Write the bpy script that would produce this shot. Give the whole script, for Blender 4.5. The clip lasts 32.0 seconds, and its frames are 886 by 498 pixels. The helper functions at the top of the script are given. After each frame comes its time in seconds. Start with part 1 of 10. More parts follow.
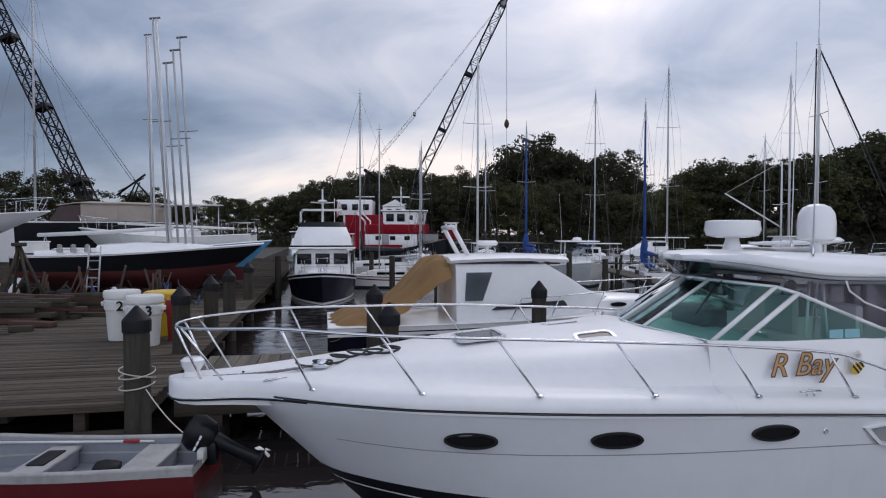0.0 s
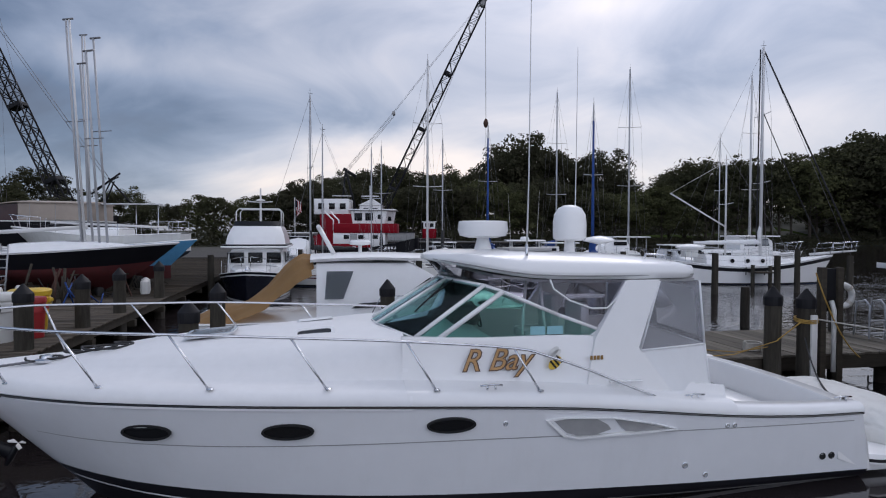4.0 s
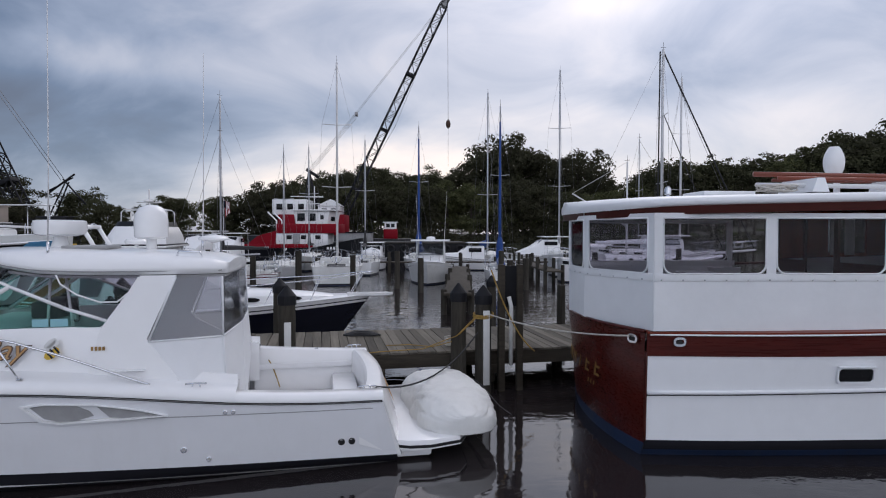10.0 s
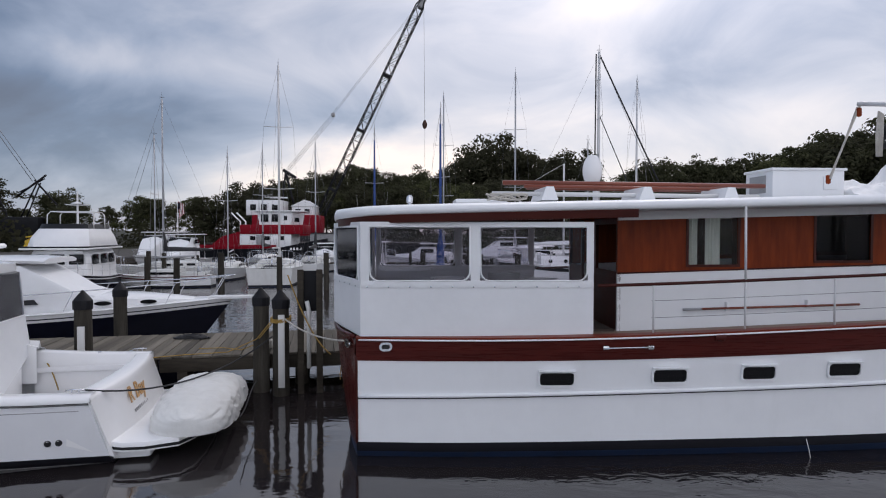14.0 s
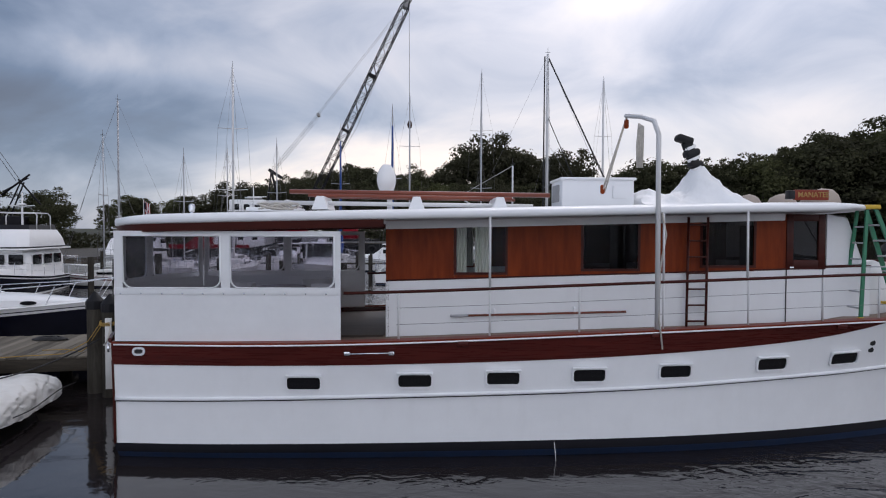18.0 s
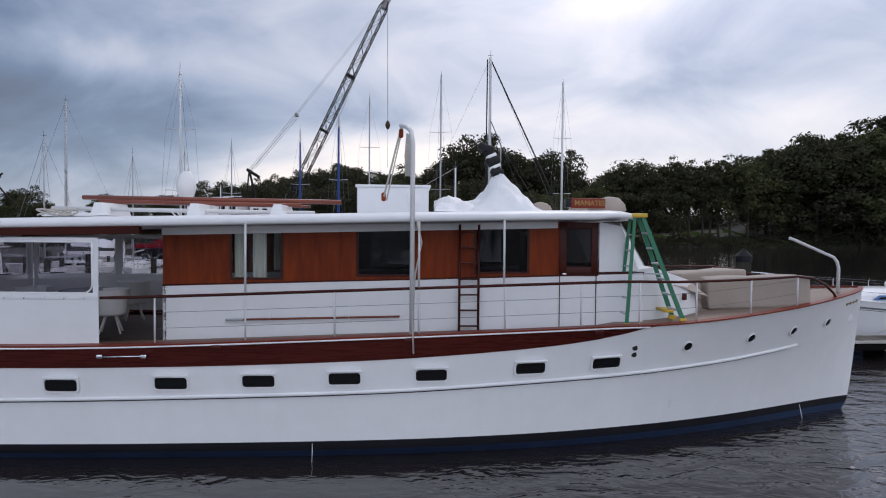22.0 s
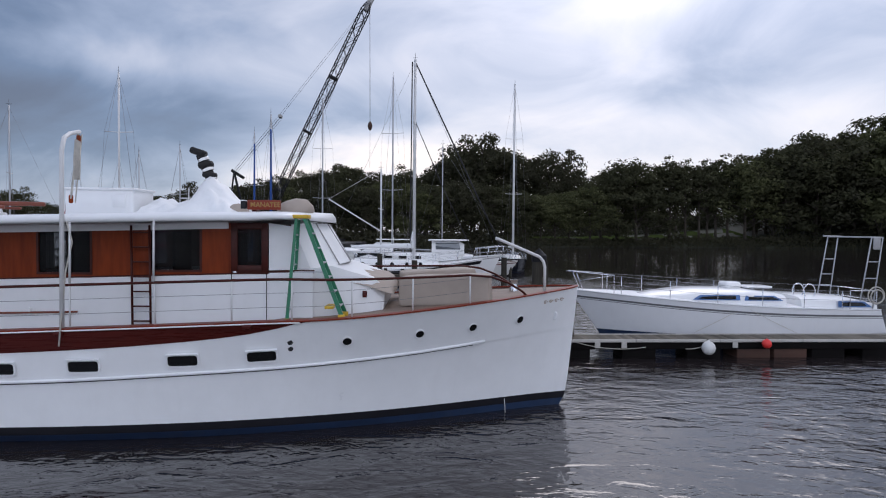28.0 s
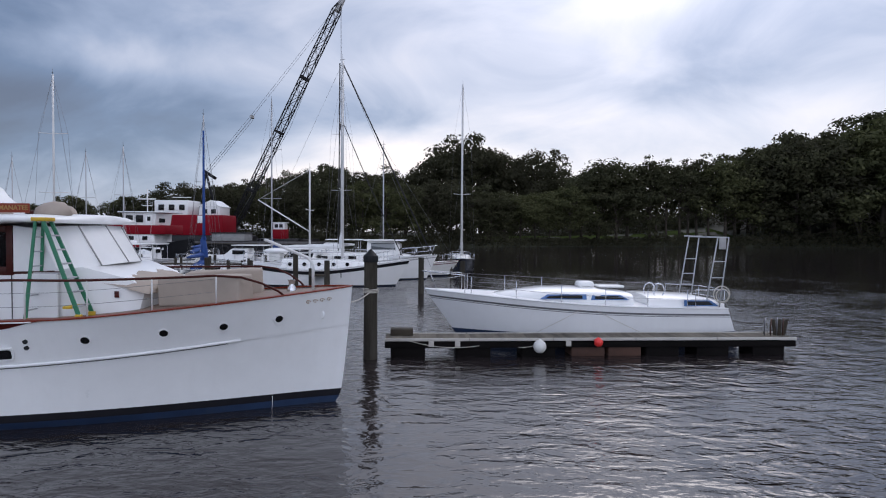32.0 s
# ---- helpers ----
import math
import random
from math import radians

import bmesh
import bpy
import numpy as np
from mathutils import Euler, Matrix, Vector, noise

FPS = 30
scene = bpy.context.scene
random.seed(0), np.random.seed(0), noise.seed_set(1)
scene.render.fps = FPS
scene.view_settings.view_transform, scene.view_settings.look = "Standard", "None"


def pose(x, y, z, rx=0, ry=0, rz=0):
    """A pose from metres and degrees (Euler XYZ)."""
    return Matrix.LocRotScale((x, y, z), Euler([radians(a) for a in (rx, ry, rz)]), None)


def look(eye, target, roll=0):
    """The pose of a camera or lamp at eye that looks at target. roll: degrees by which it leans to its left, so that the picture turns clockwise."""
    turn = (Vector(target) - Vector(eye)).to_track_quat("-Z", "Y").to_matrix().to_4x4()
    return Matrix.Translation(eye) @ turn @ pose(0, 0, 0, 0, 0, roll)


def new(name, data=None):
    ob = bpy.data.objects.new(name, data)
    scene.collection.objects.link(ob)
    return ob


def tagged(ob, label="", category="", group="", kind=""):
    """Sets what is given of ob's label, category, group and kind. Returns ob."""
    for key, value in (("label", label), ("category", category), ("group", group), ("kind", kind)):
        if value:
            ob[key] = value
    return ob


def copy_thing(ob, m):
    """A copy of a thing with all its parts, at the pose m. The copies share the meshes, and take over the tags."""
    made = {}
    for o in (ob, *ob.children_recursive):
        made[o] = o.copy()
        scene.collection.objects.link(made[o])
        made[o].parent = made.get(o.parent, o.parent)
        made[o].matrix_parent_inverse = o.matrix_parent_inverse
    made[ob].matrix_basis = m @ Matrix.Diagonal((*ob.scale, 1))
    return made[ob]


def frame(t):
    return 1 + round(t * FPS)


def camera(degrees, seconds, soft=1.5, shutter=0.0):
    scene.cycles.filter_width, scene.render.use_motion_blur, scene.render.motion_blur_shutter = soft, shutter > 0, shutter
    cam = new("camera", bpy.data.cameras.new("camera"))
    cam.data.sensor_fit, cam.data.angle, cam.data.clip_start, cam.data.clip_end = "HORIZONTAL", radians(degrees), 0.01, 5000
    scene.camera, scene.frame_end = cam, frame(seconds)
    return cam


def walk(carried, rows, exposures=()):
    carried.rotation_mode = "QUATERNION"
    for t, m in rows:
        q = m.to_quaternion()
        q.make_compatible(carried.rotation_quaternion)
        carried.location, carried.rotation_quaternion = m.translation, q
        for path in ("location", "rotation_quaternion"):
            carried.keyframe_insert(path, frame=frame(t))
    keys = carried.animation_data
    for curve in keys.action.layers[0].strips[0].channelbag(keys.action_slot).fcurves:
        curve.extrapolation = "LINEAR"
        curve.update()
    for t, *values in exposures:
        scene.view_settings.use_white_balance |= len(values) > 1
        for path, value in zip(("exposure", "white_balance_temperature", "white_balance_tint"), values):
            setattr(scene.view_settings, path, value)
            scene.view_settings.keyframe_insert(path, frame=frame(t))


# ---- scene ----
cam = camera(73.0, 32.0, soft=1.1)
PATH = [
    (0.0, (-1.055, -0.107, 3.241), (-0.914, 9.888, 2.984), 0.10),
    (1.0, (-0.248, -0.161, 3.243), (-0.097, 9.835, 2.983), 0.10),
    (2.0, (0.582, -0.235, 3.243), (0.739, 9.761, 2.982), 0.13),
    (3.0, (1.439, -0.326, 3.255), (1.602, 9.669, 2.985), 0.19),
    (3.5, (1.881, -0.375, 3.265), (2.047, 9.620, 2.991), 0.20),
    (5.5, (3.764, -0.527, 3.243), (3.929, 9.468, 2.971), 0.02),
    (6.0, (4.283, -0.560, 3.240), (4.458, 9.435, 2.969), 0.06),
    (7.0, (5.336, -0.639, 3.231), (5.522, 9.356, 2.965), 0.03),
    (8.0, (6.397, -0.747, 3.221), (6.591, 9.248, 2.955), 0.01),
    (9.0, (7.478, -0.867, 3.225), (7.676, 9.128, 2.958), 0.04),
    (10.0, (8.572, -0.975, 3.246), (8.769, 9.020, 2.979), 0.08),
    (11.0, (9.653, -1.054, 3.274), (9.853, 8.941, 3.008), 0.10),
    (12.0, (10.710, -1.125, 3.317), (10.913, 8.869, 3.052), 0.10),
    (13.0, (11.749, -1.226, 3.356), (11.954, 8.769, 3.085), 0.07),
    (14.0, (12.757, -1.320, 3.378), (12.949, 8.675, 3.104), 0.04),
    (14.5, (13.246, -1.365, 3.401), (13.419, 8.630, 3.126), 0.08),
    (16.5, (15.190, -1.550, 3.483), (15.267, 8.445, 3.198), 0.18),
    (17.0, (15.660, -1.589, 3.499), (15.743, 8.406, 3.211), 0.16),
    (18.0, (16.612, -1.662, 3.539), (16.699, 8.333, 3.249), 0.22),
    (19.0, (17.565, -1.731, 3.594), (17.649, 8.264, 3.302), 0.29),
    (20.0, (18.523, -1.778, 3.644), (18.608, 8.218, 3.348), 0.34),
    (21.0, (19.472, -1.834, 3.663), (19.565, 8.162, 3.370), 0.46),
    (22.0, (20.403, -1.949, 3.678), (20.511, 8.047, 3.384), 0.49),
    (23.0, (21.366, -2.039, 3.695), (21.488, 7.958, 3.403), 0.50),
    (24.0, (22.357, -2.094, 3.698), (22.488, 7.901, 3.408), 0.58),
    (25.0, (23.362, -2.142, 3.697), (23.501, 7.853, 3.407), 0.56),
    (25.5, (23.880, -2.170, 3.698), (24.021, 7.825, 3.408), 0.58),
    (27.5, (26.068, -2.422, 3.730), (25.904, 7.573, 3.439), 0.59),
    (28.0, (26.647, -2.459, 3.736), (26.478, 7.536, 3.441), 0.51),
    (29.0, (27.826, -2.512, 3.751), (27.659, 7.483, 3.452), 0.43),
    (30.0, (29.033, -2.580, 3.773), (28.874, 7.415, 3.479), 0.49),
    (31.0, (30.277, -2.651, 3.793), (30.128, 7.344, 3.502), 0.58),
    (32.0, (31.555, -2.692, 3.812), (31.405, 7.298, 3.512), 0.40),
]
walk(cam, [(t, look(eye, target, roll)) for t, eye, target, roll in PATH],
     exposures=[(0.0, -0.13, 6650, 16), (2.0, -0.15, 6610, 16), (7.0, -0.17, 6480, 16), (10.0, -0.08, 6710, 16), (13.0, 0.0, 6880, 16), (19.0, 0.0, 6830, 16), (25.0, 0.04, 6510, 16), (32.0, 0.08, 6480, 16)])

# ---------------------------------------------------------------- sky, sun, exposure
world = bpy.data.worlds.new("world")
scene.world = world
world.use_nodes = True
wn, wl = world.node_tree.nodes, world.node_tree.links
wn.clear()


def wnode(kind, **kw):
    n = wn.new(kind)
    for k, v in kw.items():
        n.inputs[k].default_value = v
    return n


def wmath(op, a, b=None, c=None):
    n = wn.new("ShaderNodeMath")
    n.operation = op
    for i, v in enumerate((a, b, c)):
        if v is None:
            continue
        if isinstance(v, (int, float)):
            n.inputs[i].default_value = v
        else:
            wl.new(v, n.inputs[i])
    return n.outputs[0]


w_co = wnode("ShaderNodeTexCoord")
w_sep = wnode("ShaderNodeSeparateXYZ")
wl.new(w_co.outputs["Generated"], w_sep.inputs[0])
dx, dy, dz = w_sep.outputs[0], w_sep.outputs[1], w_sep.outputs[2]
# cloud deck: directions thrown on a high layer, so that the clouds flatten a little towards the horizon
up = wmath("ADD", wmath("MAXIMUM", dz, 0.0), 0.52)
w_xyz = wnode("ShaderNodeCombineXYZ")
wl.new(wmath("DIVIDE", dx, up), w_xyz.inputs[0])
wl.new(wmath("DIVIDE", dy, up), w_xyz.inputs[1])
w_map = wnode("ShaderNodeMapping")
w_map.inputs["Location"].default_value = (3.1, 0.6, 0.0)
w_map.inputs["Scale"].default_value = (1.25, 1.7, 1.0)
w_map.inputs["Rotation"].default_value = (0, 0, radians(14))
wl.new(w_xyz.outputs[0], w_map.inputs[0])
w_big = wnode("ShaderNodeTexNoise", Scale=0.8, Detail=4.0, Roughness=0.48, Distortion=0.35)
wl.new(w_map.outputs[0], w_big.inputs["Vector"])
w_small = wnode("ShaderNodeTexNoise", Scale=1.9, Detail=7.0, Roughness=0.55, Distortion=0.7)
wl.new(w_map.outputs[0], w_small.inputs["Vector"])


def bank_of_cloud(cx, cz, sx, sz, amount):
    """A soft heap of thicker (negative) or thinner cloud round a direction ahead."""
    a = wmath("POWER", wmath("DIVIDE", wmath("SUBTRACT", dx, cx), sx), 2.0)
    b = wmath("POWER", wmath("DIVIDE", wmath("SUBTRACT", dz, cz), sz), 2.0)
    g = wmath("EXPONENT", wmath("MULTIPLY", wmath("ADD", a, b), -1.0))
    front = wmath("MINIMUM", wmath("MAXIMUM", wmath("MULTIPLY", dy, 2.5), 0.0), 1.0)
    return wmath("MULTIPLY", wmath("MULTIPLY", g, front), amount)


cloud = wmath("ADD", wmath("MULTIPLY", w_big.outputs[0], 0.50), wmath("MULTIPLY", w_small.outputs[0], 0.50))
light = wmath("ADD", wmath("MULTIPLY", wmath("SUBTRACT", cloud, 0.5), 1.75), 0.575)
# thin cloud before the hidden sun, the break low over the far bank, and the heavy blue-grey bank beside it
for spec_ in ((0.254, 0.345, 0.09, 0.035, 0.26), (-0.16, 0.24, 0.20, 0.11, 0.17), (0.10, 0.30, 0.16, 0.06, -0.06), (0.0, 0.100, 0.33, 0.046, 0.50), (-0.275, 0.083, 0.11, 0.030, 0.30), (-0.125, 0.133, 0.12, 0.030, 0.25),
              (0.18, 0.175, 0.15, 0.035, 0.18), (-0.42, 0.135, 0.42, 0.085, -0.30), (-0.39, 0.18, 0.25, 0.06, -0.12), (-0.48, 0.24, 0.20, 0.030, 0.17), (-0.49, 0.29, 0.30, 0.030, -0.08),
              (0.355, 0.224, 0.17, 0.030, -0.20), (0.48, 0.164, 0.16, 0.030, 0.14), (-0.60, 0.32, 0.32, 0.22, -0.16), (0.60, 0.12, 0.25, 0.07, 0.04), (0.55, 0.30, 0.35, 0.09, -0.12)):
    light = wmath("ADD", light, bank_of_cloud(*spec_))
# heavier cloud all along the left, spread out of view to dim left-facing sides
light = wmath("SUBTRACT", light, wmath("MULTIPLY", wmath("MAXIMUM", wmath("MULTIPLY", dx, -1.0), 0.0), 0.22))
w_ramp = wn.new("ShaderNodeValToRGB")
wl.new(light, w_ramp.inputs[0])
cr = w_ramp.color_ramp
cr.elements[0].position, cr.elements[0].color = 0.0, (0.094, 0.120, 0.176, 1)
cr.elements[1].position, cr.elements[1].color = 1.0, (0.98, 0.91, 0.86, 1)
for p, c in ((0.2, (0.136, 0.197, 0.302, 1)), (0.4, (0.288, 0.362, 0.486, 1)), (0.6, (0.512, 0.565, 0.660, 1)), (0.8, (0.735, 0.740, 0.772, 1))):
    e = cr.elements.new(p)
    e.color = c
w_sky = wn.new("ShaderNodeTexSky")
w_sky.sky_type, w_sky.sun_disc = "NISHITA", False
w_sky.sun_elevation, w_sky.sun_rotation = radians(40), radians(20)
w_skyc = wn.new("ShaderNodeMix")
w_skyc.data_type, w_skyc.blend_type = "RGBA", "ADD"
w_skyc.inputs["Factor"].default_value = 0.02
wl.new(w_ramp.outputs[0], w_skyc.inputs["A"])
wl.new(w_sky.outputs[0], w_skyc.inputs["B"])
w_bg = wnode("ShaderNodeBackground", Strength=1.0)
wl.new(w_skyc.outputs["Result"], w_bg.inputs[0])
# the veiled sun stands high ahead and brightens the cloud round it
w_dot = wn.new("ShaderNodeVectorMath")
w_dot.operation = "DOT_PRODUCT"
w_dot.inputs[1].default_value = Vector((0.27, 0.62, 0.74)).normalized()
wl.new(w_co.outputs["Generated"], w_dot.inputs[0])
glow = wmath("POWER", wmath("MAXIMUM", w_dot.outputs["Value"], 0.0), 13.0)
# the unseen sky behind is raised to light the sides facing the camera
behind = wmath("MAXIMUM", wmath("MULTIPLY", dy, -1.0), 0.0)
wl.new(wmath("ADD", wmath("ADD", 0.94, wmath("MULTIPLY", glow, 1.25)), wmath("MULTIPLY", behind, 1.0)), w_bg.inputs["Strength"])
w_out = wn.new("ShaderNodeOutputWorld")
wl.new(w_bg.outputs[0], w_out.inputs[0])

sun = new("sun", bpy.data.lights.new("sun", "SUN"))
sun.data.energy, sun.data.angle, sun.data.color = 0.5, radians(28), (1.0, 0.98, 0.96)
sun.matrix_world = look((27, 62, 74), (0, 0, 0))


# ---------------------------------------------------------------- materials
MATS = {}


def mat(name, color, rough=0.5, metal=0.0, var=0.12, scale=6.0, bump=0.0, bscale=40.0, stretch=(1, 1, 1), second=None, amount=0.5,
        random_var=0.0, coat=0.0, spec=0.5, stain=0.0, island=0.0, stainc=(0.10, 0.085, 0.06)):
    """A painted, wooden or metal surface: base colour with variation at two scales, grain and fine relief."""
    m = bpy.data.materials.new(name)
    m.use_nodes = True
    n, l = m.node_tree.nodes, m.node_tree.links
    b = n["Principled BSDF"]
    co = n.new("ShaderNodeTexCoord")
    mp = n.new("ShaderNodeMapping")
    mp.inputs["Scale"].default_value = stretch
    l.new(co.outputs["Object"], mp.inputs[0])
    src = mp.outputs[0]
    if random_var or island:
        # every piece has its own stretch of grain
        info = n.new("ShaderNodeObjectInfo") if random_var else n.new("ShaderNodeNewGeometry")
        out = info.outputs["Random"] if random_var else info.outputs["Random Per Island"]
        add = n.new("ShaderNodeVectorMath")
        mul = n.new("ShaderNodeMath")
        mul.operation, mul.inputs[1].default_value = "MULTIPLY", 37.0
        l.new(out, mul.inputs[0])
        l.new(src, add.inputs[0])
        l.new(mul.outputs[0], add.inputs[1])
        src = add.outputs[0]
    big = n.new("ShaderNodeTexNoise")
    big.inputs["Scale"].default_value, big.inputs["Detail"].default_value = scale * 0.22, 4
    fine = n.new("ShaderNodeTexNoise")
    fine.inputs["Scale"].default_value, fine.inputs["Detail"].default_value, fine.inputs["Roughness"].default_value = scale, 6, 0.6
    l.new(src, big.inputs["Vector"])
    l.new(src, fine.inputs["Vector"])
    mixn = n.new("ShaderNodeMath")
    mixn.operation = "ADD"
    l.new(big.outputs[0], mixn.inputs[0])
    l.new(fine.outputs[0], mixn.inputs[1])
    ramp = n.new("ShaderNodeValToRGB")
    c2 = second or color
    lo = [max(0.0, v * (1 - var)) for v in color] + [1]
    hi = [min(1.0, v * (1 + var)) for v in c2] + [1]
    ramp.color_ramp.elements[0].position, ramp.color_ramp.elements[0].color = 0.5 - amount * 0.35, lo
    ramp.color_ramp.elements[1].position, ramp.color_ramp.elements[1].color = 0.5 + amount * 0.35, hi
    half = n.new("ShaderNodeMath")
    half.operation, half.inputs[1].default_value = "MULTIPLY", 0.5
    l.new(mixn.outputs[0], half.inputs[0])
    l.new(half.outputs[0], ramp.inputs[0])
    col = ramp.outputs[0]
    if stain:
        sn = n.new("ShaderNodeTexNoise")
        sn.inputs["Scale"].default_value, sn.inputs["Detail"].default_value, sn.inputs["Roughness"].default_value = 1.7, 7, 0.65
        smp = n.new("ShaderNodeMapping")
        smp.inputs["Scale"].default_value = (2.2, 2.2, 0.35)
        l.new(co.outputs["Object"], smp.inputs[0])
        l.new(smp.outputs[0], sn.inputs["Vector"])
        sr = n.new("ShaderNodeValToRGB")
        sr.color_ramp.elements[0].position, sr.color_ramp.elements[1].position = 0.52, 0.80
        sr.color_ramp.elements[1].color = (stain, stain, stain, 1)
        l.new(sn.outputs[0], sr.inputs[0])
        sm = n.new("ShaderNodeMix")
        sm.data_type = "RGBA"
        sm.inputs["B"].default_value = (*stainc, 1)
        l.new(sr.outputs[0], sm.inputs["Factor"])
        l.new(col, sm.inputs["A"])
        col = sm.outputs["Result"]
    if random_var or island:
        hv = n.new("ShaderNodeHueSaturation")
        mr = n.new("ShaderNodeMapRange")
        k = random_var or island
        mr.inputs["To Min"].default_value, mr.inputs["To Max"].default_value = 1 - k, 1 + k
        l.new(out, mr.inputs[0])
        l.new(mr.outputs[0], hv.inputs["Value"])
        l.new(col, hv.inputs["Color"])
        col = hv.outputs[0]
    l.new(col, b.inputs["Base Color"])
    rr = n.new("ShaderNodeMapRange")
    rr.inputs["To Min"].default_value, rr.inputs["To Max"].default_value = max(0.02, rough * 0.8), min(1, rough * 1.2)
    l.new(fine.outputs[0], rr.inputs[0])
    l.new(rr.outputs[0], b.inputs["Roughness"])
    b.inputs["Metallic"].default_value = metal
    b.inputs["Coat Weight"].default_value = coat
    b.inputs["Coat Roughness"].default_value = 0.08
    b.inputs["Specular IOR Level"].default_value = spec
    if bump:
        bn = n.new("ShaderNodeTexNoise")
        bn.inputs["Scale"].default_value, bn.inputs["Detail"].default_value = bscale, 5
        l.new(src, bn.inputs["Vector"])
        bp = n.new("ShaderNodeBump")
        bp.inputs["Strength"].default_value, bp.inputs["Distance"].default_value = bump, 0.02
        l.new(bn.outputs[0], bp.inputs["Height"])
        l.new(bp.outputs[0], b.inputs["Normal"])
    MATS[name] = m
    return m


GEL = mat("white_gelcoat", (0.80, 0.80, 0.80), 0.22, var=0.03, scale=3, coat=0.3)
GELDECK = mat("deck_gelcoat", (0.78, 0.78, 0.785), 0.42, var=0.04, scale=9, bump=0.05, bscale=120)
GELHULL = mat("hull_gelcoat", (0.74, 0.75, 0.77), 0.20, var=0.04, scale=2.0, coat=0.35, stain=0.12, stainc=(0.52, 0.50, 0.45))
GELAGED = mat("aged_gelcoat", (0.66, 0.66, 0.64), 0.4, var=0.08, scale=4, stain=0.35, stainc=(0.36, 0.33, 0.28))
PAINTW = mat("white_boat_paint", (0.78, 0.79, 0.80), 0.30, var=0.035, scale=2.5, bump=0.03, bscale=14, stain=0.10, stainc=(0.55, 0.54, 0.50))
CANVASW = mat("white_vinyl_canvas", (0.80, 0.81, 0.82), 0.55, var=0.05, scale=3, bump=0.25, bscale=3.5)
COVERW = mat("white_boat_cover", (0.66, 0.66, 0.64), 0.6, var=0.09, scale=4, bump=0.5, bscale=6, stain=0.25, stainc=(0.42, 0.40, 0.36))
TARPW = mat("white_tarp", (0.78, 0.79, 0.80), 0.5, var=0.05, scale=5, bump=0.5, bscale=7)
BLACKP = mat("black_paint", (0.006, 0.0065, 0.009), 0.32, var=0.2, scale=4, spec=0.25)
BOOT = mat("boot_stripe", (0.012, 0.012, 0.016), 0.45, var=0.2, scale=5, spec=0.2)
BLUEBOT = mat("blue_bottom_paint", (0.012, 0.030, 0.075), 0.55, var=0.25, scale=6, stain=0.4, stainc=(0.04, 0.045, 0.05))
NAVY = mat("navy_hull", (0.008, 0.009, 0.017), 0.2, var=0.2, scale=3, coat=0.08, spec=0.25)
MAHOG = mat("varnished_mahogany", (0.050, 0.0055, 0.004), 0.28, var=0.30, scale=16, stretch=(0.12, 1, 2.5), coat=0.12, second=(0.072, 0.009, 0.006), amount=0.7, spec=0.18)
MAHOGH = mat("mahogany_house_side", (0.125, 0.017, 0.005), 0.38, var=0.26, scale=14, stretch=(1.0, 1, 0.14), coat=0.0, second=(0.225, 0.040, 0.009), amount=0.7, spec=0.12)
MAHOGD = mat("dark_mahogany_trim", (0.050, 0.009, 0.006), 0.34, var=0.3, scale=18, stretch=(0.2, 1, 1.5), coat=0.04, spec=0.15)
TEAK = mat("teak_deck", (0.23, 0.17, 0.135), 0.65, var=0.2, scale=20, stretch=(0.1, 1, 1), bump=0.2, bscale=60)
CHROME = mat("polished_steel", (0.62, 0.63, 0.65), 0.16, metal=1.0, var=0.05)
ALU = mat("anodized_mast", (0.40, 0.41, 0.43), 0.45, metal=0.1, var=0.08, scale=3, stretch=(1, 1, 0.2))
ALUW = mat("white_mast", (0.62, 0.62, 0.62), 0.4, var=0.06, scale=3)
WIRE = mat("rigging_wire", (0.16, 0.16, 0.17), 0.45, metal=0.4, var=0.1)
RUBBER = mat("black_rubber", (0.016, 0.016, 0.017), 0.6, var=0.25, scale=20, bump=0.1, spec=0.25)
PLASTIC = mat("white_plastic", (0.64, 0.64, 0.62), 0.45, var=0.05, scale=6, stain=0.2, stainc=(0.40, 0.38, 0.34))
PILE = mat("weathered_piling", (0.017, 0.0145, 0.011), 0.9, var=0.35, scale=9, stretch=(3, 3, 0.3), bump=0.6, bscale=18, second=(0.060, 0.054, 0.044), amount=0.9, random_var=0.2, spec=0.15, stain=0.5, stainc=(0.14, 0.13, 0.115))
PILECAP = mat("black_pile_cap", (0.009, 0.009, 0.011), 0.55, var=0.3, scale=8, bump=0.08, spec=0.2)
PLANK = mat("weathered_plank", (0.037, 0.030, 0.023), 0.9, var=0.35, scale=14, stretch=(0.10, 1.4, 1), bump=0.5, bscale=30, second=(0.094, 0.078, 0.061), amount=0.75, random_var=0.40, stain=0.5, stainc=(0.03, 0.025, 0.02), spec=0.2)
PLANKI = mat("weathered_plank_far", (0.033, 0.027, 0.020), 0.9, var=0.28, scale=14, stretch=(0.10, 1.4, 1), bump=0.5, bscale=30, second=(0.054, 0.044, 0.034), amount=0.75, island=0.40, spec=0.05)
TIMBER = mat("wet_timber", (0.027, 0.022, 0.017), 0.8, var=0.35, scale=8, stretch=(0.3, 2, 2), bump=0.5, bscale=20, second=(0.060, 0.051, 0.039), amount=0.8, spec=0.2)
REDHULL = mat("red_paint", (0.10, 0.007, 0.010), 0.4, var=0.18, scale=6, stain=0.3, stainc=(0.10, 0.03, 0.025))
REDBOT = mat("red_antifouling", (0.070, 0.009, 0.010), 0.75, var=0.3, scale=5, stain=0.25, stainc=(0.05, 0.025, 0.02))
TUGRED = mat("tug_red_paint", (0.21, 0.004, 0.012), 0.55, var=0.12, scale=2, spec=0.12)
